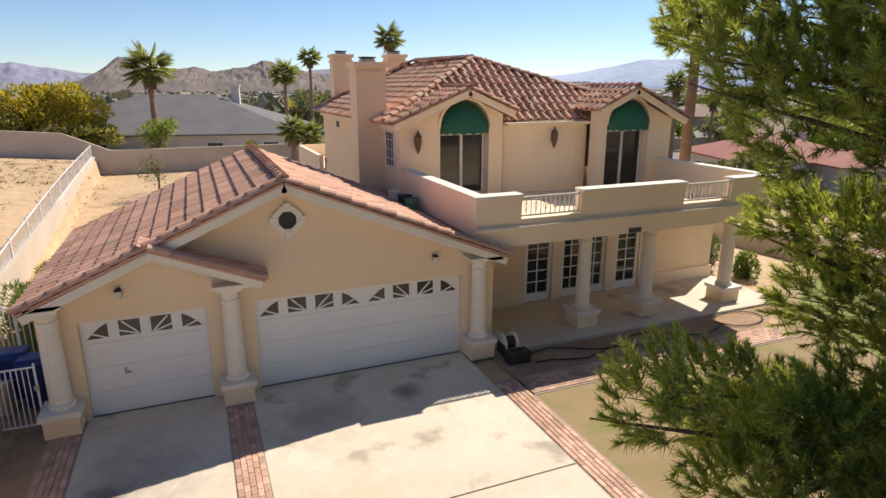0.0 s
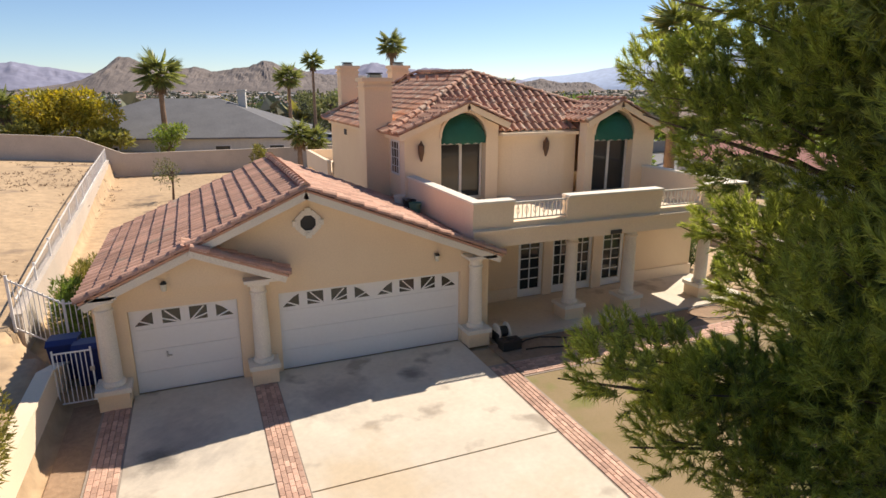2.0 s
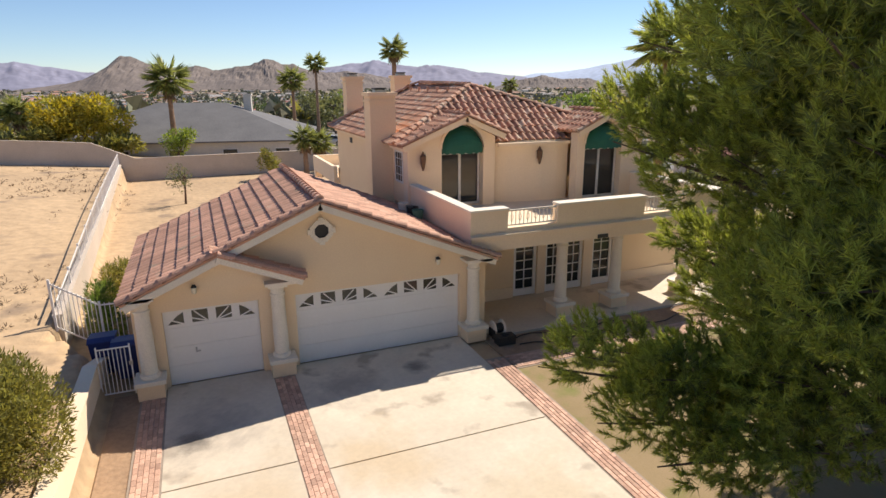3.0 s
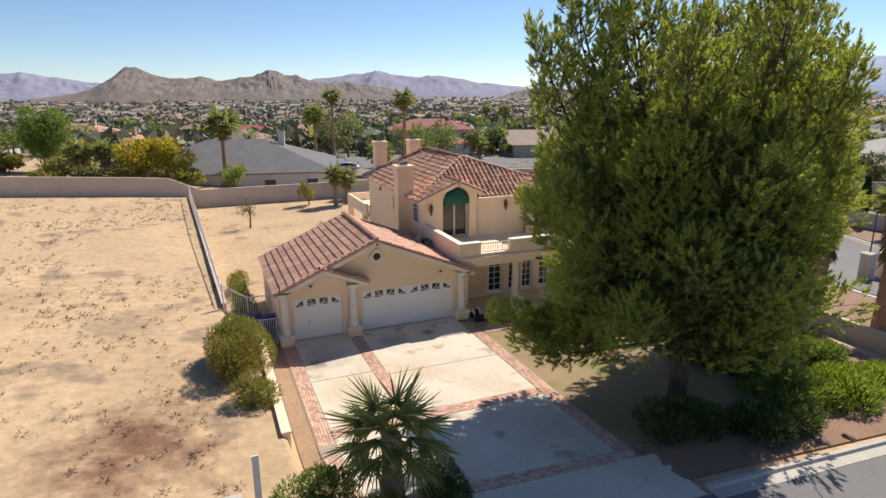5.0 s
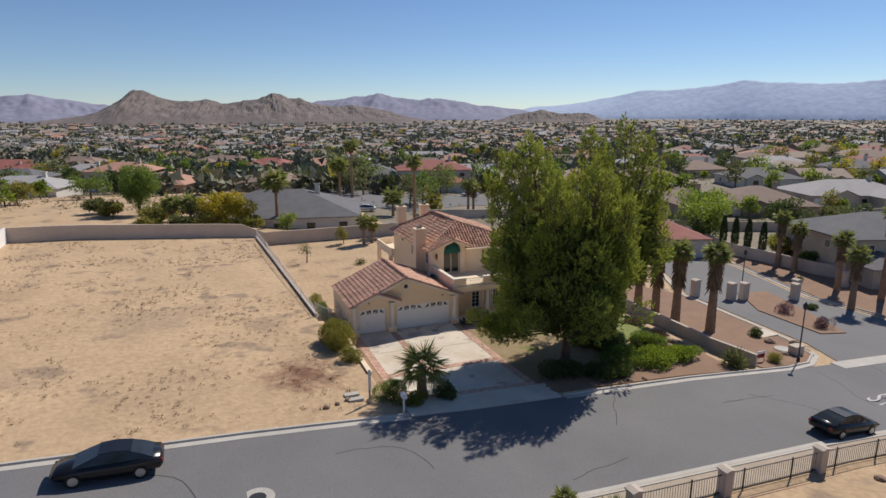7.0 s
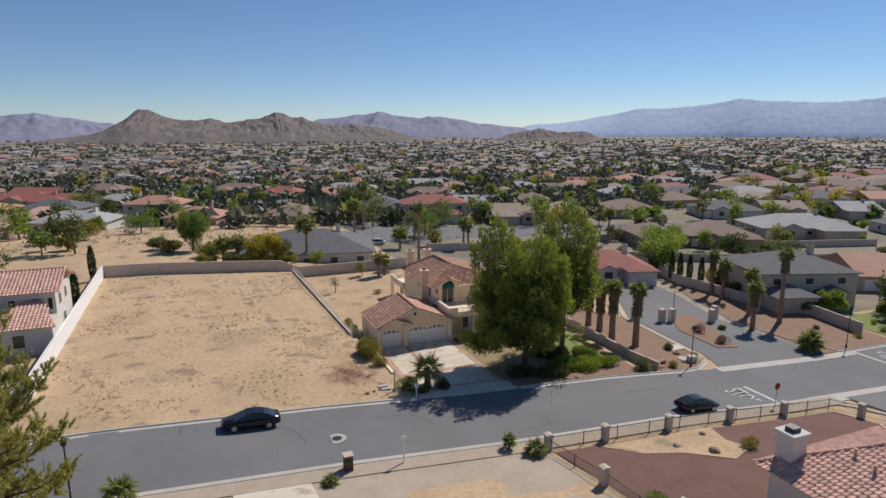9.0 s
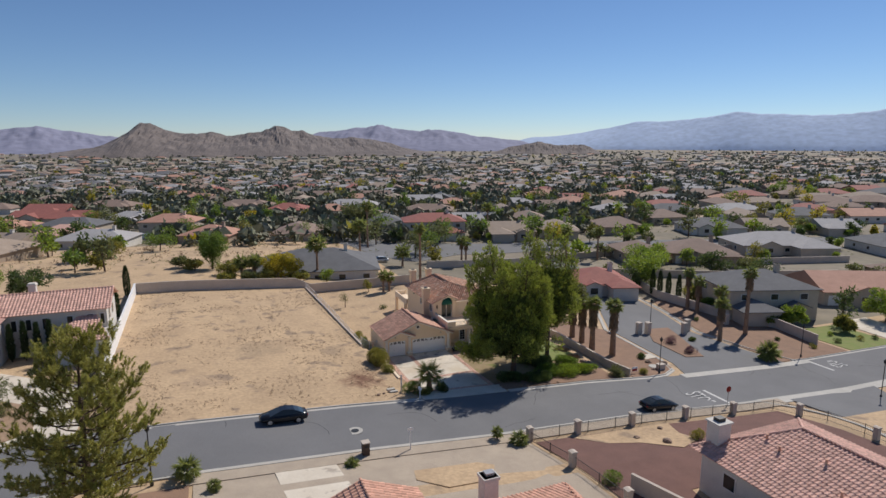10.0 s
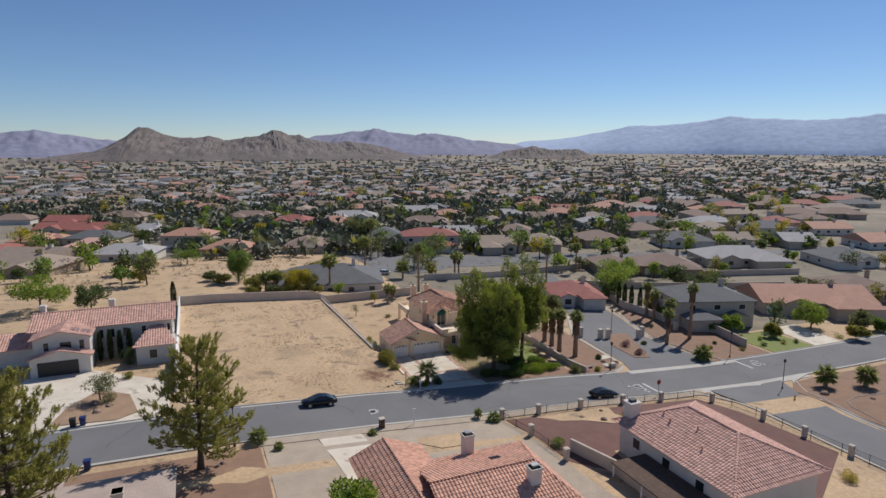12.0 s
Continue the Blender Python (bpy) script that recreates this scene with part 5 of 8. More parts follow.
block_wall([(-37.2, 39.2), (14.5, 40.0)], 1.75, "garden_wall_back", "long plastered block wall behind the lots")
block_wall([(-36.9, 39.0), (-36.6, -8.5)], 1.8, "garden_wall_west", "white plastered block wall beside the vacant lot", mat=WHITE)
block_wall([(-7.95, 39.0), (-6.25, 3.4)], 0.14, "garden_wall_side", "low pale block wall between lot and yard")
block_wall([(-5.0, 3.0), (-5.0, -9.6)], 0.04, "drive_wall", "low cream wall retaining the lot beside the drive", thick=0.24, mat=STUCCO2)
block_wall([(21.3, 14), (23.6, 1.0), (23.4, -11.4), (24.4, -15.2)], 0.9, "garden_wall_east", "low plastered retaining wall beside the entry drive")
block_wall([(67, 40), (60.8, 20), (61.8, 7), (66, -3), (64, -12)], 1.7, "estate_wall", "plastered block wall along the gated entry")


def bar_fence(points, h, mat, name, label, post_every=2.2, gap=0.13, bar=0.016, lift=0.0, pickets=True):
    """A metal fence: posts, two rails and thin pickets. Parts under one thing."""
    x0, y0 = points[0]
    f = thing(name, (x0, y0, ground_z(x0, y0)), label, "fence")
    o = Vector((x0, y0, ground_z(x0, y0)))
    for p, q in zip(points, points[1:]):
        run = math.hypot(q[0] - p[0], q[1] - p[1])
        n = max(1, round(run / post_every))
        at = lambda t: Vector((p[0] + (q[0] - p[0]) * t, p[1] + (q[1] - p[1]) * t, ground_z(p[0] + (q[0] - p[0]) * t, p[1] + (q[1] - p[1]) * t) + lift)) - o
        for k in range(n):
            a, b = at(k / n), at((k + 1) / n)
            part("post", Mesh().box(a.x - 0.03, a.x + 0.03, a.y - 0.03, a.y + 0.03, a.z, a.z + h + 0.05), mat, f)
            rail = Mesh()
            for z in (0.12, h - 0.06):
                beam(rail, a + Vector((0, 0, z + 0.02)), b + Vector((0, 0, z + 0.02)), 0.03, 0.04)
            part("rail", rail, mat, f)
            if pickets:
                bars = Mesh()
                c = max(2, int((b - a).length / gap))
                for j in range(1, c):
                    s = a.lerp(b, j / c)
                    bars.box(s.x - bar / 2, s.x + bar / 2, s.y - bar / 2, s.y + bar / 2, s.z + 0.1, s.z + h)
                tagged(part("picket", bars, mat, f), kind="stuff")
    return f


bar_fence([(-7.95, 38.5), (-6.25, 3.6)], 1.0, WHITE, "picket_fence", "white metal picket fence on the low side wall", 3.0, 0.16, 0.011, 0.18)
bar_fence([(-6.3, 3.3), (-4.0, 3.3)], 1.5, WHITE, "picket_fence", "white metal cross fence of the side yard", 1.2, 0.12, 0.02)
gate = thing("garden_gate", (-4.88, 0.04, 0.0), "white metal bar gate beside the garage", "gate")
part("gate_frame", Mesh().box(0, 0.035, -0.02, 0.015, 0.05, 1.42).box(0.735, 0.77, -0.02, 0.015, 0.05, 1.42).box(0.035, 0.735, -0.015, 0.01, 1.33, 1.36).box(0.035, 0.735, -0.015, 0.01, 0.12, 0.15), WHITE, gate)
for k in range(1, 8):
    part("bar", Mesh().box(0.09 * k, 0.09 * k + 0.018, -0.012, 0.006, 0.15, 1.33), WHITE, gate)
part("latch", Mesh().box(0.70, 0.79, -0.04, -0.02, 0.86, 0.96), METAL, gate, "small grey latch")
bar_fence([(2.2, -27.6), (22.4, -27.6), (34.5, -28.0), (36.6, -33), (38.0, -48), (39.5, -60)], 1.15, DARK, "iron_fence", "thin dark iron fence between plastered piers", 3.4, 0.16, 0.014)
bar_fence([(2.2, -27.6), (3.3, -40.5)], 1.0, DARK, "iron_fence", "thin dark iron fence of the side garden", 3.0, 0.16, 0.014)


def pier(x, y, h=1.3, w=0.5, mat=None, label="plastered fence pier with a cap", category="pier"):
    p = thing("fence_pier", gz(x, y), label, category, "fence piers")
    part("shaft", Mesh().box(-w / 2, w / 2, -w / 2, w / 2, -0.3, h), mat or BLOCK, p)
    part("cap", Mesh().prism([(-w / 2 - 0.06, h), (w / 2 + 0.06, h), (w / 2 + 0.06, h + 0.08), (0, h + 0.16), (-w / 2 - 0.06, h + 0.08)], "y", -w / 2 - 0.06, w / 2 + 0.06), mat or BLOCK, p)
    return p


for x, y in ((2.2, -27.6), (7.7, -27.6), (14.4, -27.6), (21.6, -27.6), (28.4, -27.8), (35.5, -30.5), (36.8, -38), (37.5, -43.5), (38.2, -49), (2.7, -34), (3.3, -40.5)):
    pier(x, y)
for x, y in ((39.5, 1.0), (41.2, 0.8), (47.6, -0.6), (59.4, 1.7), (36.2, 3.0), (49.8, 1.0)):
    pier(x, y, 1.9, 0.75, BLOCK, "stout plastered gate pier of the entry drive")


# ---- palms, shrubs and trees ----
def fan_palm(at, tall, label, crown=1.5, fronds=34, seed=1, skirt=0.0, trunk=0.24, name="fan_palm", mat=None, blade=0.085):
    """A fan palm: ringed trunk, optional skirt of dead fronds, and fans of folded leaf blades."""
    rng = np.random.default_rng(seed)
    p = thing(name, at, label, "palm tree", "fan palms")
    n = max(6, int(tall / 0.25))
    prof = []
    for k in range(n + 1):
        z = -0.2 + (tall + 0.2) * k / n
        prof.append((trunk * (1.25 - 0.35 * min(1, k / n * 1.6)) * (1.0 + 0.07 * (k % 2)), z))
    part("trunk", Mesh().lathe(prof, 0, 0, 12), PALMBARK, p, "brown ringed palm trunk")
    cs, ds, ls, ws, stems = [], [], [], [], Mesh()
    for k in range(fronds):
        az = k * 2.399 + rng.uniform(-0.3, 0.3)
        el = 1.25 - 1.95 * (k / fronds) ** 0.8 + rng.uniform(-0.15, 0.15)
        d = np.array([math.cos(az) * math.cos(el), math.sin(az) * math.cos(el), math.sin(el)])
        base = np.array([0, 0, tall])
        hub = base + d * crown * rng.uniform(0.42, 0.55)
        stems.tube([tuple(base), tuple(hub)], [0.02, 0.012], 4)
        u = np.cross(d, [0, 0, 1.0])
        u /= np.linalg.norm(u) + 1e-9
        for j in range(27):
            a = (j / 26 - 0.5) * 3.9
            leaf_way = d * math.cos(a) + u * math.sin(a)
            leaf_way[2] -= 0.30 * abs(math.sin(a)) + 0.16
            cs.append(hub), ds.append(leaf_way), ls.append(crown * 0.66 * (0.75 + 0.25 * math.cos(a)) * rng.uniform(0.9, 1.1)), ws.append(crown * blade)
    v, f = blades(np.array(cs), np.array(ds), np.array(ls), np.array(ws), rng)
    raw("fronds", v, f, mat or FROND, p)
    tagged(part("leaf_stalk", stems, FROND, p), kind="stuff")
    if skirt:
        m = int(150 * skirt)
        zz = tall - rng.uniform(0.05, skirt, m)
        aa = rng.uniform(0, 6.283, m)
        c = np.stack([np.cos(aa) * trunk, np.sin(aa) * trunk, zz], -1)
        dd = np.stack([np.cos(aa) * 0.5, np.sin(aa) * 0.5, -np.ones(m)], -1)
        v, f = blades(c, dd, rng.uniform(0.5, 0.95, m), np.full(m, 0.12), rng)
        raw("dead_skirt", v, f, DRYFROND, p)
    return p


def shrub(at, size, label, mat=None, leaves=2600, seed=1, leaf=(0.13, 0.035), name="shrub", group="shrubs", lumps=9, category="shrub"):
    """A shrub: short stems and leaf sprays gathered in uneven lumps."""
    rng = np.random.default_rng(seed)
    s = thing(name, at, label, category, group)
    sx, sy, sz = size
    cen = rng.normal(size=(lumps, 3))
    cen /= np.linalg.norm(cen, axis=1)[:, None]
    cen = np.abs(cen) * [1, 1, 1] * np.sign(cen + [0, 0, 5])
    cen = cen * rng.uniform(0.35, 0.75, (lumps, 1)) * [sx, sy, sz * 0.75] + [0, 0, sz * 0.22]
    stems = Mesh()
    for c in cen:
        stems.tube([(0, 0, -0.1), tuple(c * 0.5), tuple(c)], [0.03, 0.02, 0.006], 4)
    tagged(part("woody_base", stems, BARK, s), kind="stuff")
    k = rng.integers(0, lumps, leaves)
    d = rng.normal(size=(leaves, 3))
    d /= np.linalg.norm(d, axis=1)[:, None]
    c = cen[k] + d * rng.uniform(0.55, 1.0, (leaves, 1)) ** 0.5 * np.array([sx, sy, sz]) * 0.42
    c[:, 2] = np.maximum(c[:, 2], rng.uniform(0.02, 0.15, leaves))
    dirs = d + [0, 0, 0.5] + rng.normal(size=(leaves, 3)) * 0.5
    v, f = blades(c, dirs, rng.uniform(0.6, 1.3, leaves) * leaf[0], np.full(leaves, leaf[1]), rng)
    raw("foliage", v, f, mat or LEAF, s)
    return s


def tree_mesh(tall, radius, leaves, seed, leaf, bare, lumps, wide):
    """Wood and leaves of a broadleaf tree: tapered trunk, limbs to uneven clumps, leaf blades with gaps between."""
    rng = np.random.default_rng(seed)
    wood = Mesh()
    top = np.array([rng.uniform(-0.1, 0.1) * tall, rng.uniform(-0.1, 0.1) * tall, tall * 0.75])
    wood.tube([(0, 0, -0.2), tuple(top * 0.45), tuple(top)], [0.03 * tall, 0.02 * tall, 0.006 * tall], 7)
    cen = rng.normal(size=(lumps, 3))
    cen /= np.linalg.norm(cen, axis=1)[:, None]
    zc, hz = tall * (1 + bare) / 2, tall * (1 - bare) / 2
    cen = cen * rng.uniform(0.35, 0.85, (lumps, 1)) * [radius * wide, radius, hz * 0.9] + [0, 0, zc]
    for c in cen:
        f0 = rng.uniform(0.35, 0.8)
        wood.tube([tuple(top * f0), tuple((top * f0 + c) / 2 + [0, 0, 0.05 * tall]), tuple(c)], [0.012 * tall, 0.008 * tall, 0.003 * tall], 4)
    k = rng.integers(0, lumps, leaves)
    d = rng.normal(size=(leaves, 3))
    d /= np.linalg.norm(d, axis=1)[:, None]
    c = cen[k] + d * rng.uniform(0.3, 1.0, (leaves, 1)) ** 0.6 * np.array([radius, radius, hz]) * rng.uniform(0.30, 0.48, (lumps, 1))[k]
    v, f = blades(c, d + rng.normal(size=(leaves, 3)) * 0.7 + [0, 0, 0.2], rng.uniform(0.6, 1.3, leaves) * leaf[0], np.full(leaves, leaf[1]), rng)
    return wood, v, f


def tree(at, tall, radius, label, mat, leaves=1500, seed=1, leaf=(0.4, 0.22), bare=0.3, name="tree", lumps=12, group="garden trees", wide=1.0):
    t = thing(name, at, label, "tree", group)
    wood, v, f = tree_mesh(tall, radius, leaves, seed, leaf, bare, lumps, wide)
    part("trunk", wood, BARK, t)
    raw("crown", v, f, mat, t)
    return t


def cypress(at, tall, label="narrow dark green cypress beside a wall", r=0.55, seed=1):
    rng = np.random.default_rng(seed)
    t = thing("cypress", at, label, "tree", "cypresses")
    part("trunk", Mesh().tube([(0, 0, -0.2), (0, 0, tall * 0.8)], [0.08, 0.02], 6), BARK, t)
    n = int(260 * tall)
    z = rng.uniform(0.05, 1, n)
    a = rng.uniform(0, 6.283, n)
    rr = r * np.sin(np.pi * np.clip(z * 0.92 + 0.08, 0, 1)) ** 0.6 * rng.uniform(0.5, 1.0, n) ** 0.5
    c = np.stack([np.cos(a) * rr, np.sin(a) * rr, z * tall * 0.95], -1)
    d = np.stack([np.cos(a) * 0.35, np.sin(a) * 0.35, np.ones(n)], -1) + rng.normal(size=(n, 3)) * 0.25
    v, f = blades(c, d, rng.uniform(0.25, 0.5, n), np.full(n, 0.09), rng)
    raw("foliage", v, f, CYPRESS, t)
    return t


CYPRESS = material("cypress_leaf", (0.04, 0.065, 0.022), 0.7, (0.03, 0.05, 0.018), 0.8, 6, 0.0, island=0.4, thin=0.35)
OLIVE = material("olive_leaf", (0.17, 0.185, 0.075), 0.65, (0.13, 0.145, 0.055), 0.4, 6, 0.0, island=0.45, thin=0.35)
DARKLEAF = material("dark_leaf", (0.095, 0.135, 0.04), 0.65, (0.07, 0.105, 0.03), 0.4, 6, 0.0, island=0.45, thin=0.35)

fan_palm(gz(-2.7, -13.5), 2.1, "young green fan palm with a stout trunk in the verge", 1.7, 26, 3, 0.0, 0.30, blade=0.045)
# tall fan palms along the entry drive
for k, (x, y, h) in enumerate(((27.6, -7.5, 7.4), (26.2, -4.6, 7.0), (26.8, -1.2, 6.2), (27.0, 1.6, 5.6))):
    fan_palm(gz(x, y), h, "tall fan palm with a shaggy brown trunk by the entry drive", 1.35, 26, 20 + k, 3.2, 0.36)
for k, (x, y, h) in enumerate(((57.8, -3.8, 10.5), (56.5, 0.6, 6.5), (50.8, -5.0, 6.2), (61.0, 12.5, 7.0), (60.5, 9.5, 6.0))):
    fan_palm(gz(x, y), h, "tall fan palm beside the estate wall", 1.35, 24, 30 + k, 2.5, 0.3)
for k, (x, y, h) in enumerate(((58.6, -31.6, 2.0), (64.3, -34.2, 1.9), (50.5, -14.2, 1.2))):
    fan_palm(gz(x, y), h, "low spreading fan palm in a corner bed", 1.8, 34, 40 + k, 0.0, 0.28)
for k, (x, y, h, c) in enumerate(((-0.75, -26.6, 0.8, 0.65), (0.8, -28.0, 0.55, 0.95), (-27.9, -26.4, 0.9, 1.1), (-15.2, -28.0, 0.15, 0.7), (-26.0, -29.0, 0.5, 0.6))):
    fan_palm(gz(x, y), h, "small fan palm in pale gravel", c, 24, 50 + k, 0.0, 0.1)

pine("pine_tree", gz(-33.9, -31.0), 13.2, 5.8, 2700, 58, 15, NEEDLES2, "open airy pine with a bare lower trunk by the street", low=0.16, length=0.24, width=0.046, limbs=66)
pine("pine_tree", gz(-47.5, -40.0), 14.5, 5.6, 2700, 58, 17, NEEDLES2, "open airy pine with a bare lower trunk in a garden", low=0.2, length=0.24, width=0.046, limbs=66)

shrub(gz(-6.05, -4.0), (1.35, 2.1, 1.9), "large olive-green desert shrub beside the low wall", LEAF, 26000, 2, (0.11, 0.034), lumps=22)
shrub(gz(-5.75, -7.1), (0.8, 0.8, 1.1), "small olive-green desert shrub beside the low wall", LEAF, 2600, 3, (0.2, 0.025))
shrub(gz(-5.3, 5.0), (0.7, 1.7, 1.5), "green hedge shrub along the yard wall", LEAF2, 4000, 4, (0.16, 0.03))
shrub(gz(-5.3, 9.0), (0.7, 1.5, 1.3), "green hedge shrub along the yard wall", LEAF, 3000, 5, (0.16, 0.03))
shrub(gz(-4.6, -13.6), (1.3, 1.1, 1.3), "green shrub round the young palm", LEAF2, 4500, 6)
shrub(gz(-1.2, -13.9), (1.0, 0.9, 1.0), "dark green shrub round the young palm", DARKLEAF, 3500, 7)
shrub(gz(-3.6, -14.4), (1.2, 0.8, 0.8), "yellow-green shrub round the young palm", LEAF, 3000, 8)
# junipers under the pine, its shade and the sun beyond put into leaf colour
for k, (x, y, sx, sy, sz, m) in enumerate(((8.0, -12.9, 1.9, 1.3, 1.0, DARKLEAF), (11.2, -13.9, 2.0, 1.3, 1.0, DARKLEAF), (13.6, -12.6, 1.9, 1.6, 1.3, LEAF2), (16.2, -13.3, 2.2, 1.5, 1.1, LEAF4), (18.9, -12.9, 2.0, 1.2, 0.9, LEAF4), (14.6, -10.4, 1.9, 1.6, 1.3, DARKLEAF), (17.4, -10.6, 1.8, 1.4, 1.1, LEAF2), (13.2, -8.4, 1.6, 1.4, 1.2, DARKLEAF))):
    shrub(gz(x, y), (sx, sy, sz), "spreading green juniper under the pine", m, 6500, 60 + k, (0.2, 0.05), "juniper", "junipers", 14)
shrub(gz(16.2, 3.2), (0.6, 0.6, 1.3), "clipped green shrub by the porch", DARKLEAF, 2600, 70)
shrub(gz(16.8, 1.9), (0.45, 0.45, 0.9), "clipped green shrub by the porch", LEAF2, 1800, 71)
shrub(gz(20.2, -8.8), (1.2, 0.9, 0.5), "dry orange-brown ground cover by the wall", DRYFROND, 2500, 72, (0.14, 0.03))
shrub(gz(20.5, -5.6), (1.4, 0.8, 0.5), "dry orange-brown ground cover by the wall", DRYFROND, 2500, 73, (0.14, 0.03))
for k, (x, y, r) in enumerate(((31.2, -9.3, 0.7), (41.0, -4.6, 1.2), (40.6, -9.0, 1.1), (46, -4, 0.6))):
    shrub(gz(x, y), (r, r, r * 1.1), "rounded dark shrub in an entry bed", LEAF5 if k in (1, 2) else DARKLEAF, 2200, 80 + k)
shrub(gz(22.3, -14.9), (0.8, 0.8, 1.1), "grey-green yucca by the street corner", OLIVE, 500, 90, (0.7, 0.07), "yucca")
shrub(gz(26.9, -14.9), (0.6, 0.6, 0.6), "yellow-green grass tuft in the corner bed", LEAF, 900, 91, (0.4, 0.02))
for k, (x, y, r) in enumerate(((4.3, -37.5, 1.0), (18.0, -33.0, 0.9), (32, -53, 1.0), (-44.5, -9.0, 1.2), (-38.5, -2.0, 1.1), (-43.0, -1.0, 0.9))):
    shrub(gz(x, y), (r, r, r * 1.1), "rounded green garden shrub in gravel", (LEAF2, LEAF, LEAF3, OLIVE, OLIVE, LEAF)[k], 2000, 95 + k)

# back yard
tree(gz(-3.1, 27.0), 2.9, 1.25, "thin young yard tree with sparse leaves", OLIVE, 420, 5, (0.16, 0.06), 0.25)
tree(gz(-3.4, 41.6), 4.1, 1.5, "small yellow-green tree just behind the back wall", LEAF4, 1500, 6, (0.25, 0.1), 0.3)
tree(gz(3.7, 36.4), 2.7, 1.2, "small round yellow-green yard tree on sand", LEAF, 1100, 7, (0.2, 0.09), 0.15)
shrub(gz(3.0, 24.0), (0.9, 0.9, 0.7), "low round dry shrub on sand", OLIVE, 900, 8)
fan_palm(gz(17.8, 6.4), 9.3, "tall fan palm with a rough brown trunk beside the house", 1.7, 30, 64, 0.4, 0.22)
fan_palm(gz(6.3, 35.0), 3.3, "fan palm by the back wall", 1.3, 22, 61, 0.8, 0.2)
fan_palm(gz(7.6, 35.4), 2.8, "fan palm by the back wall", 1.3, 22, 62, 0.8, 0.2)

# ---- cars ----
PAINT = material("black_car_paint", (0.012, 0.012, 0.014), 0.22, None, 2, 10, 0.0)
RUBBER = material("tyre_rubber", (0.015, 0.015, 0.015), 0.8, None, 5, 30, 0.0)
RED = material("red_lens", (0.35, 0.015, 0.01), 0.3, None, 5, 30, 0.0)
PALECAR = material("pale_car_paint", (0.6, 0.62, 0.65), 0.3, None, 2, 10, 0.0)


def car(x, y, turn, label, paint=None):
    """A saloon car: lofted body and cabin, glass, four wheels, lights."""
    c = thing("car", (x, y, ground_z(x, y) + 0.03), label, "car", "parked cars", turn)
    slope_ = (ground_z(x + 2, y) - ground_z(x - 2, y)) / 4
    c.matrix_basis = pose(x, y, ground_z(x, y) + 0.04, 0, -math.degrees(math.atan(slope_)) * (1 if abs(turn) < 90 else -1), turn) @ Matrix.Scale(0.93, 4)
    sec = [(-2.42, 0.5, 0.78, 0.66), (-2.28, 0.36, 0.95, 0.82), (-1.6, 0.28, 0.98, 0.90), (-0.6, 0.25, 0.95, 0.92), (0.6, 0.25, 0.92, 0.92), (1.5, 0.28, 0.87, 0.89), (2.15, 0.34, 0.74, 0.80), (2.42, 0.46, 0.58, 0.55)]
    v, f = [], []
    for sx, lo, hi, w in sec:
        v += [(sx, -w * 0.9, lo), (sx, -w, lo + 0.12), (sx, -w, hi - 0.16), (sx, -w * 0.86, hi), (sx, 0, hi + 0.03), (sx, w * 0.86, hi), (sx, w, hi - 0.16), (sx, w, lo + 0.12), (sx, w * 0.9, lo)]
    for k in range(len(sec) - 1):
        f += [(k * 9 + i, k * 9 + i + 1, (k + 1) * 9 + i + 1, (k + 1) * 9 + i) for i in range(8)] + [(k * 9 + 8, k * 9, (k + 1) * 9, (k + 1) * 9 + 8)]
    f += [tuple(range(9))[::-1], tuple(range(63, 72))]
    part("body", Mesh().add(v, f), paint or PAINT, c, "glossy car body", smooth=True)
    cab = [(-2.0, 0.95, 0.97, 0.74), (-1.5, 0.95, 1.20, 0.68), (-1.0, 0.94, 1.36, 0.63), (-0.3, 0.93, 1.43, 0.61), (0.35, 0.92, 1.37, 0.62), (0.9, 0.90, 1.14, 0.68), (1.45, 0.88, 0.90, 0.74)]
    v, f = [], []
    for sx, lo, hi, w in cab:
        v += [(sx, -0.80, lo - 0.05), (sx, -w, hi), (sx, w, hi), (sx, 0.80, lo - 0.05)]
    for k in range(6):
        f += [(k * 4 + i, k * 4 + i + 1, (k + 1) * 4 + i + 1, (k + 1) * 4 + i) for i in range(3)]
    part("window_glass", Mesh().add(v, f), GLASS, c, "dark tinted car glass")
    part("roof", Mesh().prism([(-1.0, 1.365), (-0.3, 1.435), (0.35, 1.375), (0.38, 1.395), (-0.3, 1.46), (-1.03, 1.385)], "y", -0.6, 0.6), paint or PAINT, c)
    for wx in (-1.42, 1.42):
        for wy in (-0.92, 0.72):
            n = 18
            ring_ = [(wx + 0.33 * math.cos(6.2832 * i / n), 0.33 + 0.33 * math.sin(6.2832 * i / n)) for i in range(n)]
            tyre = part("wheel", Mesh().prism(ring_, "y", wy, wy + 0.2), RUBBER, c, "black tyre with a grey rim")
            rim = [(wx + 0.22 * math.cos(6.2832 * i / n), 0.33 + 0.22 * math.sin(6.2832 * i / n)) for i in range(n)]
            part("rim", Mesh().prism(rim, "y", wy - 0.012 if wy < 0 else wy + 0.2, wy if wy < 0 else wy + 0.212), METAL, tyre)
    for wy in (-0.62, 0.62):
        part("tail_light", Mesh().box(-2.40, -2.33, wy - 0.16, wy + 0.16, 0.68, 0.82), RED, c)
        part("headlight", Mesh().box(2.28, 2.37, wy - 0.15, wy + 0.15, 0.52, 0.62), GLASS, c)
    return c


car(-19.5, -17.95, 180, "black saloon car parked at the kerb by the vacant lot")
car(20.4, -24.8, 0, "black saloon car parked along the street")

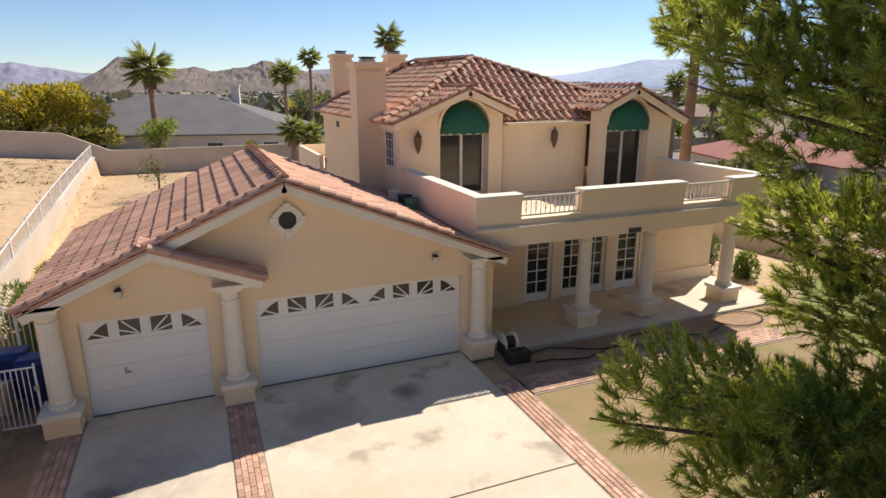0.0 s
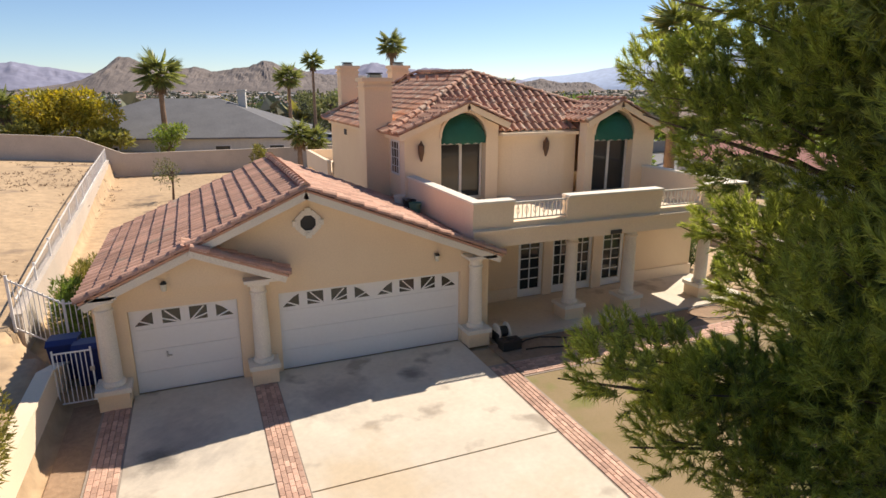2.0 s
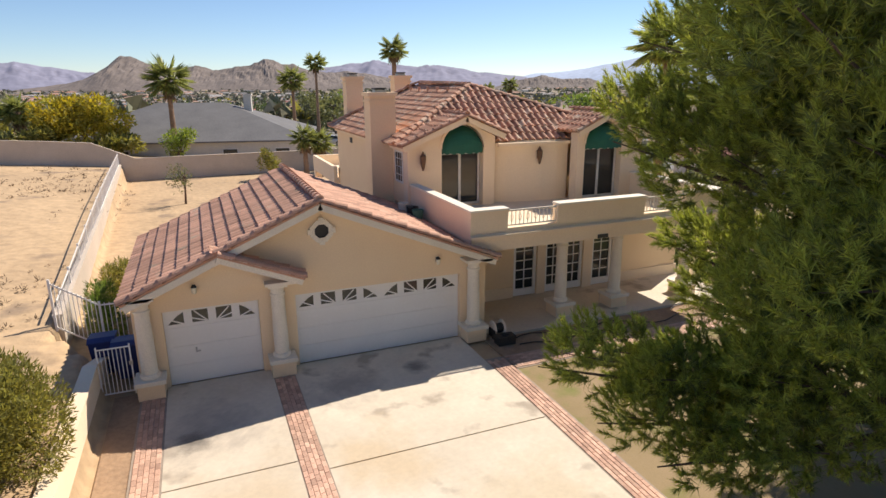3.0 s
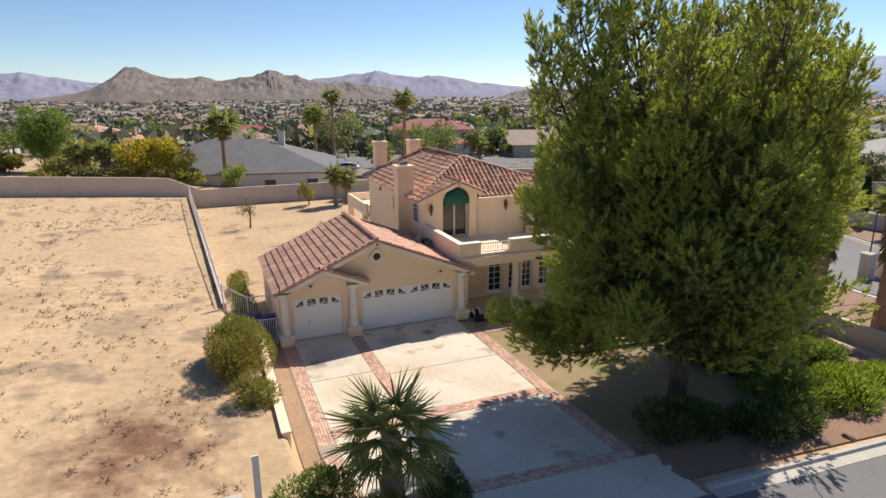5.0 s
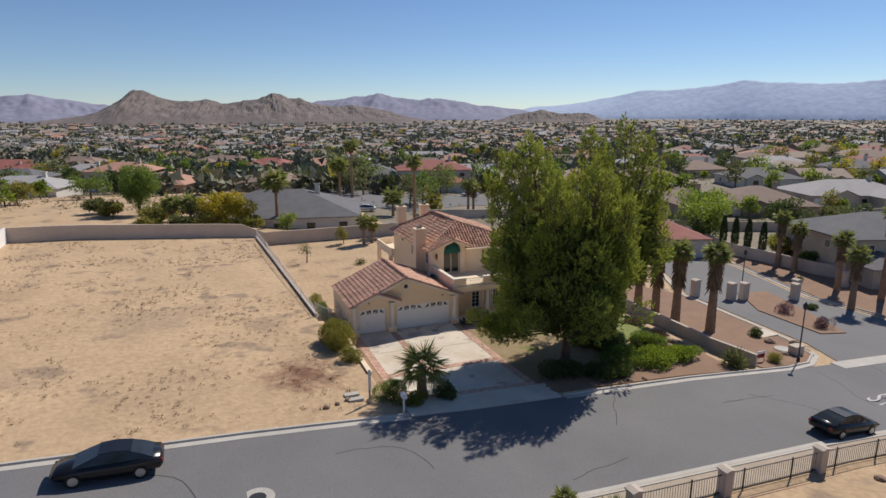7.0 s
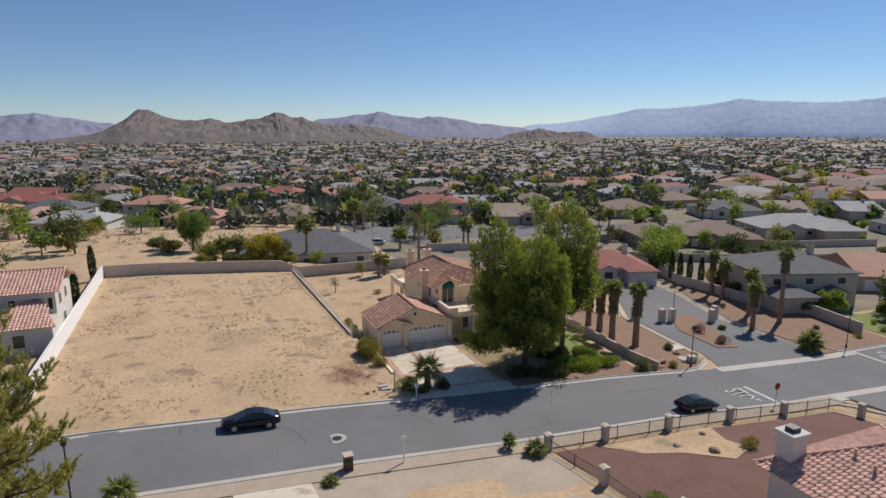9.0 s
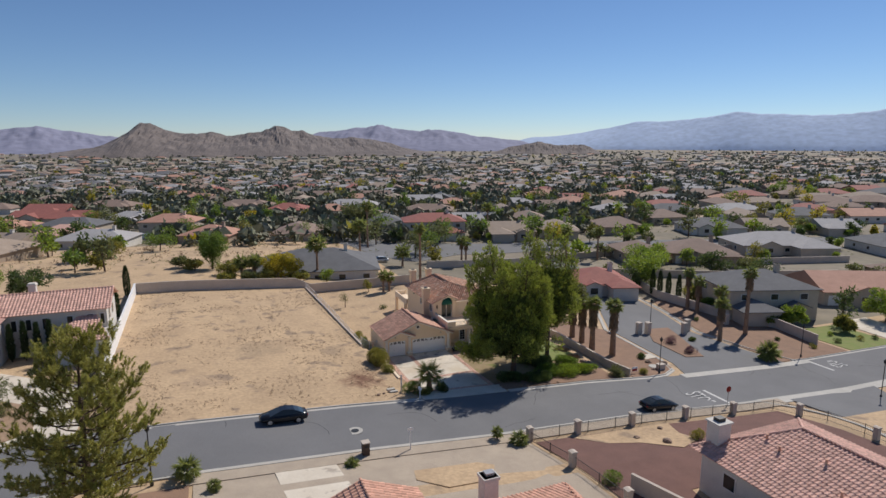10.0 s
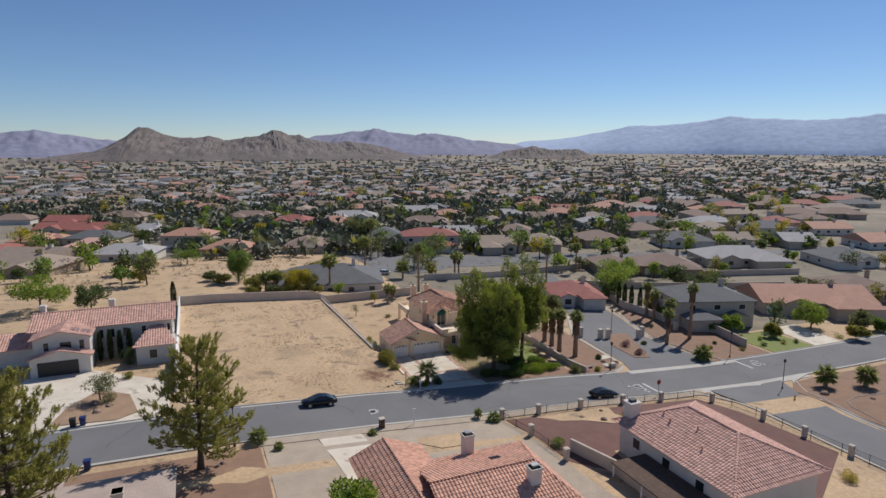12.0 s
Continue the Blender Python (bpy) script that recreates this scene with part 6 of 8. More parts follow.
# ---- street furniture ----
def street_lamp(x, y, h=4.4, label="slender black street lamp post"):
    p = thing("street_lamp", gz(x, y), label, "street lamp", "street lamps")
    part("base", Mesh().lathe([(0.14, 0.0), (0.14, 0.25), (0.08, 0.4)], 0, 0, 10), DARK, p)
    part("post", Mesh().lathe([(0.06, 0.4), (0.045, h)], 0, 0, 8), DARK, p)
    part("lantern", Mesh().lathe([(0.05, h), (0.17, h + 0.15), (0.2, h + 0.45), (0.06, h + 0.6), (0.02, h + 0.7)], 0, 0, 8), DARK, p)
    return p


for x, y in ((29.4, -15.0), (51.8, -29.3), (-30.4, -26.6), (56.5, -14.9), (44.5, 4.0)):
    street_lamp(x, y)
sign = thing("stop_sign", gz(29.5, -26.0), "red octagonal stop sign on a thin metal post", "sign")
part("post", Mesh().box(-0.03, 0.03, -0.03, 0.03, 0, 2.3), METAL, sign)
o8 = [(0.38 * math.cos(math.pi / 8 + k * math.pi / 4), 2.2 + 0.38 * math.sin(math.pi / 8 + k * math.pi / 4)) for k in range(8)]
part("plate", Mesh().prism(o8, "y", -0.05, -0.035), RED, sign, "red sign plate")
post = thing("notice_post", gz(-6.2, -13.9), "tall narrow grey notice post at the verge", "sign")
part("post", Mesh().box(-0.05, 0.05, -0.05, 0.05, 0, 1.3), METAL, post)
part("board", Mesh().box(-0.08, 0.08, -0.09, -0.05, 0.9, 2.2), TRIM, post, "pale upright board")
mail = thing("mailbox", gz(-4.6, -15.6), "white mailbox on a post at the verge", "mailbox")
part("post", Mesh().box(-0.05, 0.05, -0.05, 0.05, 0, 1.0), WHITE, mail)
part("box", Mesh().prism([(-0.13, 1.0), (0.13, 1.0), (0.13, 1.18), (0.08, 1.27), (-0.08, 1.27), (-0.13, 1.18)], "y", -0.25, 0.25), WHITE, mail)
pole = thing("sign_pole", gz(-9.5, -26.6), "white sign pole on the gravel verge", "sign")
part("post", Mesh().box(-0.04, 0.04, -0.04, 0.04, 0, 2.2), WHITE, pole)
part("plate", Mesh().box(-0.25, 0.25, -0.05, -0.04, 1.9, 2.2), WHITE, pole)
boxp = thing("brick_mailbox", gz(-13.6, -26.5), "dark brick mailbox pier by the gravel drive", "mailbox")
part("pier", Mesh().box(-0.3, 0.3, -0.3, 0.3, -0.2, 1.2), BARK, boxp)
part("cap", Mesh().box(-0.35, 0.35, -0.35, 0.35, 1.2, 1.28), BLOCK, boxp)
part("door", Mesh().box(-0.15, 0.15, -0.32, -0.3, 0.8, 1.05), DARK, boxp)
cover = tagged(part("manhole_cover", Mesh().lathe([(0.75, 0.0), (0.75, 0.02)], -13.4, -21.8, 28), KERB), "round concrete collar and manhole cover in the street", "manhole cover")
cover.location.z = ground_z(-13.4, -21.8) + 0.035
inner = part("lid", Mesh().lathe([(0.38, 0.02), (0.38, 0.03)], -13.4, -21.8, 24), DARK, cover)

BLUE = material("blue_plastic", (0.02, 0.035, 0.16), 0.5, None, 3, 20, 0.0)


def bin_(x, y, mat, label):
    b = thing("wheelie_bin", gz(x, y), label, "bin", "wheeled bins")
    part("body", Mesh().add([(-0.24, -0.26, 0.08), (0.24, -0.26, 0.08), (0.24, 0.26, 0.08), (-0.24, 0.26, 0.08), (-0.31, -0.34, 1.0), (0.31, -0.34, 1.0), (0.31, 0.36, 1.0), (-0.31, 0.36, 1.0)], [(0, 3, 2, 1), (4, 5, 6, 7), (0, 1, 5, 4), (1, 2, 6, 5), (2, 3, 7, 6), (3, 0, 4, 7)]), mat, b)
    part("lid", Mesh().prism([(-0.37, 1.0), (0.4, 1.0), (0.4, 1.05), (-0.2, 1.12), (-0.37, 1.04)], "x", -0.33, 0.33), mat, b)
    for s in (-0.27, 0.27):
        part("wheel", Mesh().prism([(0.3 + 0.1 * math.cos(k * 0.6283), 0.1 + 0.1 * math.sin(k * 0.6283)) for k in range(10)], "x", s - 0.03, s + 0.03), RUBBER, b)


bin_(-4.35, 1.2, BLUE, "dark blue wheeled bin behind the side gate")
bin_(-4.95, 1.7, BLUE, "dark blue wheeled bin behind the side gate")
bin_(-47.4, -15.4, DARK, "black wheeled bin at the kerb")
bin_(-46.4, -15.3, BLUE, "blue wheeled bin at the kerb")
bin_(-44.4, -26.5, BLUE, "blue wheeled bin at the kerb")

# road paint
PAINTW = material("road_paint", (0.62, 0.61, 0.58), 0.8, (0.45, 0.44, 0.42), 3, 20, 0.05)
mark = sheet("stop_line", [(30.6, -25.2), (31.0, -25.2), (31.0, -21.2), (30.6, -21.2)], 0.036, PAINTW, "white painted stop line on the street", 2.0)
mark = sheet("stop_line", [(55.5, -20.6), (55.9, -20.6), (55.9, -16.6), (55.5, -16.6)], 0.036, PAINTW, "white painted stop line on the street", 2.0)


def road_word(text, x, y, turn, sx, sy):
    cu = bpy.data.curves.new("road_word", "FONT")
    cu.body, cu.size, cu.align_x, cu.align_y, cu.extrude = text, 1.0, "CENTER", "CENTER", 0.002
    cu.materials.append(PAINTW)
    ob = new("road_word", cu)
    slope_ = (ground_z(x + 1, y) - ground_z(x - 1, y)) / 2
    ob.matrix_basis = pose(x, y, ground_z(x, y) + 0.05, 0, -math.degrees(math.atan(slope_)), turn) @ Matrix.Diagonal((sx, sy, 1, 1))
    return tagged(ob, "white painted word STOP on the asphalt", "road marking", "road words")


road_word("STOP", 28.2, -23.2, -90, 1.25, 3.2)
road_word("STOP", 58.6, -18.6, 90, 1.25, 3.2)


# ---- neighbouring houses ----
ROOFS = {
    "red": material("red_tile_roof", (0.36, 0.13, 0.10), 0.85, (0.28, 0.10, 0.08), 0.5, 8, 0.3, island=0.15),
    "salmon": material("salmon_tile_roof", (0.50, 0.275, 0.195), 0.85, (0.42, 0.225, 0.155), 0.5, 8, 0.3, island=0.15),
    "pink": material("pink_tile_roof", (0.68, 0.42, 0.33), 0.85, (0.60, 0.36, 0.285), 0.5, 8, 0.3, island=0.2),
    "brown": material("brown_tile_roof", (0.29, 0.205, 0.16), 0.9, (0.23, 0.165, 0.13), 0.5, 8, 0.3, island=0.15),
    "tan": material("tan_tile_roof", (0.37, 0.29, 0.225), 0.9, (0.31, 0.24, 0.185), 0.5, 8, 0.3, island=0.15),
    "grey": material("grey_tile_roof", (0.16, 0.16, 0.165), 0.9, (0.125, 0.125, 0.13), 0.5, 8, 0.3, island=0.15),
    # clay tile brightened in colour to carry sunlight on a roof
    "sunlit_coral": material("sunlit_tile_roof", (0.70, 0.40, 0.285), 0.85, (0.61, 0.34, 0.24), 0.6, 8, 0.3, island=0.2),
    "dusty": material("dusty_tile_roof", (0.42, 0.335, 0.29), 0.9, (0.36, 0.285, 0.245), 0.5, 8, 0.3, island=0.15),
    "white": material("pale_roof", (0.42, 0.40, 0.39), 0.9, (0.36, 0.345, 0.335), 0.5, 8, 0.2, island=0.1),
}
WALLS = {
    "cream": material("cream_render", (0.55, 0.47, 0.37), 0.9, (0.48, 0.41, 0.325), 0.7, 15, 0.2),
    "white": material("white_render", (0.66, 0.63, 0.57), 0.9, (0.58, 0.55, 0.50), 0.7, 15, 0.2),
    "tan": material("tan_render", (0.42, 0.33, 0.25), 0.9, (0.36, 0.285, 0.215), 0.7, 15, 0.2),
}
SOLAR = material("solar_panel", (0.03, 0.04, 0.07), 0.2, None, 1, 5, 0.0)


def hip_roof(m, w, d, z, pitch, over=0.5, gable=False, thick=0.14):
    """Two or four slopes over a w by d rectangle centred on the origin, ridge along the longer side."""
    hw, hd = w / 2 + over, d / 2 + over
    if hw >= hd:
        rise, inset = hd * pitch, 0 if gable else hd
        a, b = (-hw + inset, 0, z + rise), (hw - inset, 0, z + rise)
        faces = [(0, 1, 5, 4), (1, 2, 5), (2, 3, 4, 5), (3, 0, 4)]
    else:
        rise, inset = hw * pitch, 0 if gable else hw
        a, b = (0, -hd + inset, z + rise), (0, hd - inset, z + rise)
        faces = [(0, 1, 4), (1, 2, 5, 4), (2, 3, 5), (3, 0, 4, 5)]
    v = [(-hw, -hd, z), (hw, -hd, z), (hw, hd, z), (-hw, hd, z), a, b]
    low = [(x, y, q - thick) for x, y, q in v]
    m.add(v + low[:4], faces + [(0, 6, 7, 1), (1, 7, 8, 2), (2, 8, 9, 3), (3, 9, 6, 0), (9, 8, 7, 6)])
    return rise


def villa(x, y, w, d, roof, wall, turn, label, storeys=1, gable=False, pitch=0.36, z=None, group="town houses", windows=True, wing=None, chimney_=True, garage=True):
    g = ground_z(x, y) if z is None else z
    h = thing("house", (x, y, g), label, "house", group, turn)
    tall = 2.9 * storeys
    part("wall", Mesh().box(-w / 2, w / 2, -d / 2, d / 2, -1.5, tall), WALLS[wall], h)
    r = Mesh()
    rise = hip_roof(r, w, d, tall, pitch, 0.5, gable)
    roof_ = part("roof", r, ROOFS[roof], h)
    if gable and w >= d:
        part("gable_wall", Mesh().prism([(-d / 2, tall), (d / 2, tall), (0, tall + d / 2 * pitch)], "x", -w / 2, w / 2), WALLS[wall], h)
    elif gable:
        part("gable_wall", Mesh().prism([(-w / 2, tall), (w / 2, tall), (0, tall + w / 2 * pitch)], "y", -d / 2, d / 2), WALLS[wall], h)
    if wing:
        wx, wy, ww, wd = wing
        part("wing_wall", Mesh().box(wx - ww / 2, wx + ww / 2, wy - wd / 2, wy + wd / 2, -1.5, 2.9), WALLS[wall], h)
        wr = Mesh()
        hip_roof(wr, ww, wd, 2.9, pitch)
        wr.v = [(px + wx, py + wy, pz) for px, py, pz in wr.v]
        part("wing_roof", wr, ROOFS[roof], h)
    if chimney_:
        part("chimney", Mesh().box(w * 0.22, w * 0.22 + 0.8, -0.4, 0.5, tall, tall + rise + 0.9).box(w * 0.22 - 0.08, w * 0.22 + 0.88, -0.48, 0.58, tall + rise + 0.75, tall + rise + 0.9), WALLS[wall], roof_)
    if windows:
        for s in range(storeys):
            n = max(2, int(w / 4.5))
            for k in range(n):
                if garage and s == 0 and k == 0:
                    continue
                cx = -w / 2 + w * (k + 0.5) / n
                z0 = 2.9 * s + 0.95
                win = part("window", Mesh().box(cx - 0.75, cx + 0.75, -d / 2 - 0.05, -d / 2, z0, z0 + 1.2), FRAME, h)
                part("pane", Mesh().box(cx - 0.66, cx + 0.66, -d / 2 - 0.065, -d / 2 - 0.052, z0 + 0.09, z0 + 1.11), GLASS, win)
        for cy in (-d / 5, d / 5):
            win = part("window", Mesh().box(-w / 2 - 0.05, -w / 2, cy - 0.6, cy + 0.6, 2.9 * (storeys - 1) + 0.95, 2.9 * (storeys - 1) + 2.1), FRAME, h)
            part("pane", Mesh().box(-w / 2 - 0.065, -w / 2 - 0.052, cy - 0.5, cy + 0.5, 2.9 * (storeys - 1) + 1.05, 2.9 * (storeys - 1) + 2.0), GLASS, win)
        if garage:
            part("garage_door", Mesh().box(-w / 2 + 0.8, -w / 2 + min(5.2, w / 2 - 0.5), -d / 2 - 0.04, -d / 2, 0, 2.15), WHITE, h)
    return h


# the white house beyond the vacant lot
lh = thing("house", (-46.5, 9.0, 3.0), "large white two-storey house with red clay tile roofs", "house")
lhw = WALLS["white"]
part("wall", Mesh().box(-9.5, 9.2, 0, 8.0, -1, 5.3), lhw, lh)
part("front_block", Mesh().prism([(-8.6, -1), (-1.6, -1), (-1.6, 5.2), (-5.1, 6.1), (-8.6, 5.2)], "y", -4.2, 0), lhw, lh, "white gabled front block")
part("garage_block", Mesh().prism([(-8.9, -1), (-1.5, -1), (-1.5, 2.8), (-5.2, 3.7), (-8.9, 2.8)], "y", -5.6, -4.2), lhw, lh)
part("side_block", Mesh().box(4.3, 9.6, -4.8, 0, -1, 2.8), lhw, lh)
part("west_block", Mesh().box(-17, -9.5, 0.5, 7.5, -1, 2.8), lhw, lh)
gd = part("garage_door", Mesh().box(-8.0, -3.0, -5.66, -5.6, 0.05, 2.2), DARK, lh, "dark sectional garage door")
for k in range(4):
    part("panel", Mesh().box(-7.95, -3.05, -5.69, -5.66, 0.08 + k * 0.53, 0.58 + k * 0.53), DARK, gd)
for k, (cx, z0, w_) in enumerate(((-0.6, 3.3, 0.5), (0.9, 3.3, 0.5), (2.6, 3.3, 0.5), (5.2, 3.3, 0.6), (7.4, 3.3, 0.6), (8.7, 3.3, 0.4))):
    wn_ = part("window", Mesh().box(cx - w_ / 2 - 0.08, cx + w_ / 2 + 0.08, -0.05, 0, z0 - 0.08, z0 + 1.38), FRAME, lh)
    part("pane", Mesh().box(cx - w_ / 2, cx + w_ / 2, -0.07, -0.052, z0, z0 + 1.3), GLASS, wn_)
for cx, z0, w_, y_ in ((-7.0, 3.3, 0.6, -4.2), (-4.6, 3.2, 1.4, -4.2), (-2.6, 3.3, 0.6, -4.2), (6.6, 0.8, 1.0, -4.8)):
    wn_ = part("window", Mesh().box(cx - w_ / 2 - 0.08, cx + w_ / 2 + 0.08, y_ - 0.05, y_, z0 - 0.08, z0 + 1.38), FRAME, lh)
    part("pane", Mesh().box(cx - w_ / 2, cx + w_ / 2, y_ - 0.07, y_ - 0.052, z0, z0 + 1.3), GLASS, wn_)
for cy, z0 in ((2.0, 3.4), (5.0, 3.4), (3.4, 0.9)):
    wn_ = part("window", Mesh().box(9.2, 9.25, cy - 0.5, cy + 0.5, z0, z0 + 1.3), FRAME, lh)
    part("pane", Mesh().box(9.252, 9.27, cy - 0.42, cy + 0.42, z0 + 0.08, z0 + 1.22), GLASS, wn_)
A_, B_, C_, D_ = (-10, -0.5, 5.3), (9.7, -0.5, 5.3), (9.7, 4, 7.0), (-10, 4, 7.0)
tiled_slope("roof", [A_, B_, C_, D_], lh, ROOFS["pink"], w=0.36, length=0.45)
tiled_slope("roof", [(9.7, 8.5, 5.3), (-10, 8.5, 5.3), D_, C_], lh, ROOFS["pink"], w=0.36, length=0.45)
caps(lh, D_, C_, ROOFS["pink"])
tiled_slope("roof", [(-9.0, 1.5, 5.1), (-9.0, -4.6, 5.1), (-5.1, -4.6, 6.2), (-5.1, 1.5, 6.2)], lh, ROOFS["pink"], w=0.36, length=0.45)
tiled_slope("roof", [(-1.2, -4.6, 5.1), (-1.2, 1.5, 5.1), (-5.1, 1.5, 6.2), (-5.1, -4.6, 6.2)], lh, ROOFS["pink"], w=0.36, length=0.45)
tiled_slope("roof", [(-9.3, -4.2, 2.75), (-9.3, -6.0, 2.75), (-5.2, -6.0, 3.85), (-5.2, -4.2, 3.85)], lh, ROOFS["pink"], w=0.36, length=0.45)
tiled_slope("roof", [(-1.1, -6.0, 2.75), (-1.1, -4.2, 2.75), (-5.2, -4.2, 3.85), (-5.2, -6.0, 3.85)], lh, ROOFS["pink"], w=0.36, length=0.45)
tiled_slope("roof", [(3.9, -5.3, 2.8), (10, -5.3, 2.8), (8.0, -0.1, 4.5), (6.0, -0.1, 4.5)], lh, ROOFS["pink"], w=0.36, length=0.45)
tiled_slope("roof", [(-17.4, 0, 2.8), (-9.5, 0, 2.8), (-9.5, 4, 4.3), (-14, 4, 4.3)], lh, ROOFS["pink"], w=0.36, length=0.45)
for cx, cy in ((-8.8, 5.0), (0.5, 5.4)):
    part("chimney", Mesh().box(cx - 0.4, cx + 0.4, cy - 0.4, cy + 0.4, 5, 8.0).box(cx - 0.5, cx + 0.5, cy - 0.5, cy + 0.5, 7.7, 7.85), lhw, lh)
for k, (px_, py_) in enumerate(((-4.4, -3.4), (-3.1, -3.4))):
    pan = part("solar_panel", Mesh().box(-0.6, 0.6, -0.85, 0.85, 0, 0.05), SOLAR, lh, "dark blue solar panel")
    pan.matrix_basis = pose(px_ + 0.9, py_ + 0.6, 5.98 - 0.28 * (px_ + 5.1 + 0.9) + 0.25, 0, 15.8, 0)
for k, x in enumerate((-47.3, -45.9, -44.6, -43.3)):
    cypress(gz(x, 7.6), 4.6 + 0.3 * (k % 2), r=0.32, seed=k)
for k, (x, y, h) in enumerate(((-37.9, 36.8, 5.5), (-38.2, 20, 4.0), (-38.1, 23.5, 4.4), (61.8, 23.2, 5.8), (61.4, 20.6, 6.0), (61.6, 18.4, 6.0), (62.6, 16.6, 5.8))):
    cypress(gz(x, y), h, r=0.5, seed=10 + k)
shrub(gz(-43.2, 5.0), (1.3, 0.7, 2.6), "dark ivy arch by the white house", DARKLEAF, 3500, 130)

# the house with the pale pink roof across the street
rh = thing("house", (16.2, -48.2, 1.0), "white house with a pale pink clay tile hip roof", "house")
rz = 3.3
part("wall", Mesh().box(-5.6, 5.6, -7.8, 7.8, -2.2, rz), lhw, rh)
E1 = [(-6.3, -8.5, rz), (6.3, -8.5, rz), (6.3, 8.5, rz), (-6.3, 8.5, rz)]
R1, R2 = (0.6, 4.0, rz + 2.25), (0.6, -2.6, rz + 2.25)
for corners in ([E1[3], E1[0], R2, R1], [E1[0], E1[1], R2], [E1[1], E1[2], R1, R2], [E1[2], E1[3], R1]):
    tiled_slope("roof", corners, rh, ROOFS["pink"], w=0.33, length=0.42)
for p, q in ((R1, R2), (E1[0], R2), (E1[1], R2), (E1[2], R1), (E1[3], R1)):
    caps(rh, Vector(p) + lift, Vector(q) + lift, ROOFS["pink"])
ch = part("chimney", Mesh().box(-5.0, -3.7, 6.9, 8.1, 0, rz + 2.2).box(-5.12, -3.58, 6.78, 8.22, rz + 2.2, rz + 2.32), lhw, rh)
part("flue_cap", Mesh().box(-4.7, -4.0, 7.2, 7.8, rz + 2.32, rz + 2.6), DARK, ch)
for cy in (-4, 0.5, 5.0):
    wn_ = part("window", Mesh().box(-5.66, -5.6, cy - 0.6, cy + 0.6, 1.2, 2.5), FRAME, rh)
    part("pane", Mesh().box(-5.68, -5.662, cy - 0.5, cy + 0.5, 1.3, 2.4), GLASS, wn_)
for k, (px_, py_) in enumerate(((-2.5, 3.5), (-1.6, 0.5), (-3.5, -2.0), (2.5, -4.5), (-2.0, 5.0))):
    part("roof_vent", Mesh().lathe([(0.09, rz), (0.09, rz + 2.25 - 0.33 * abs(px_) + 0.25), (0.13, rz + 2.25 - 0.33 * abs(px_) + 0.3)], px_, py_, 8), TILE, rh)
part("patio_cover", Mesh().box(-10.2, -5.7, -5.5, 3.5, 1.35, 1.5), BARK, rh, "dark timber patio cover on posts")
for px_, py_ in ((-10, -5.3), (-10, -1), (-10, 3.3)):
    part("patio_post", Mesh().box(px_ - 0.07, px_ + 0.07, py_ - 0.07, py_ + 0.07, -2.0, 1.35), WHITE, rh)
block_wall([(5.0, -38.8), (6.8, -44.5), (6.8, -54)], 1.4, "patio_wall", "low plastered wall by a patio")

# the house with the bright clay roof on the gravel lot
nh = thing("house", (-12.5, -46.5, 2.3), "house with an orange-red clay tile roof and plastered chimneys", "house")
nz = 2.9
part("wall", Mesh().box(-7.3, -1.2, -8, 7.5, -1.5, nz), WALLS["cream"], nh)
part("wall", Mesh().box(-1.2, 8.5, -8, 4.0, -1.5, nz), WALLS["cream"], nh)
# west slope in darker tile, the others brightened: sun and shade by colour
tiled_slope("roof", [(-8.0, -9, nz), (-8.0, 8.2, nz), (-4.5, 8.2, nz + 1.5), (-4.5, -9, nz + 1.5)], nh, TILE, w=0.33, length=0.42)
tiled_slope("roof", [(-0.6, 8.2, nz), (-0.6, -9, nz), (-4.5, -9, nz + 1.5), (-4.5, 8.2, nz + 1.5)], nh, ROOFS["sunlit_coral"], w=0.33, length=0.42)
caps(nh, (-4.5, -9, nz + 1.55), (-4.5, 8.2, nz + 1.55), ROOFS["sunlit_coral"])
tiled_slope("roof", [(9.2, 4.8, nz), (-2.6, 4.8, nz), (-3.6, -2.2, nz + 2.3), (6.5, -2.2, nz + 2.3)], nh, ROOFS["sunlit_coral"], w=0.33, length=0.42)
tiled_slope("roof", [(-4.0, -9.0, nz), (9.2, -9.0, nz), (6.5, -2.2, nz + 2.3), (-3.6, -2.2, nz + 2.3)], nh, ROOFS["sunlit_coral"], w=0.33, length=0.42)
tiled_slope("roof", [(9.2, -9.0, nz), (9.2, 4.8, nz), (6.5, -2.2, nz + 2.3)], nh, ROOFS["sunlit_coral"], w=0.33, length=0.42)
part("gable_wall", Mesh().prism([(-7.3, nz - 0.1), (-1.2, nz - 0.1), (-4.5, nz + 1.35)], "y", 7.2, 7.5), WALLS["cream"], nh)
for cx, cy, top in ((2.9, 4.2, nz + 2.4), (5.2, -4.4, nz + 3.0)):
    ch = part("chimney", Mesh().box(cx - 0.5, cx + 0.5, cy - 0.45, cy + 0.45, 0, top).box(cx - 0.58, cx + 0.58, cy - 0.53, cy + 0.53, top - 0.2, top), WALLS["white"], nh)
    part("flue_cap", Mesh().box(cx - 0.3, cx + 0.3, cy - 0.25, cy + 0.25, top, top + 0.22), METAL, ch)
sk = part("skylight", Mesh().box(-0.5, 0.5, -0.35, 0.35, 0, 0.12), SOLAR, nh, "small roof skylight")
sk.matrix_basis = pose(4.0, 0.6, nz + 1.42, -18.2, 0, 0)
villa(-43.3, -42.0, 14, 12, "dusty", "cream", 0, "low house with a dusty pink-grey hip roof and plastered chimney", 1, False, 0.2, z=3.4, wing=(-5.5, 4.5, 7, 8), group="town houses")

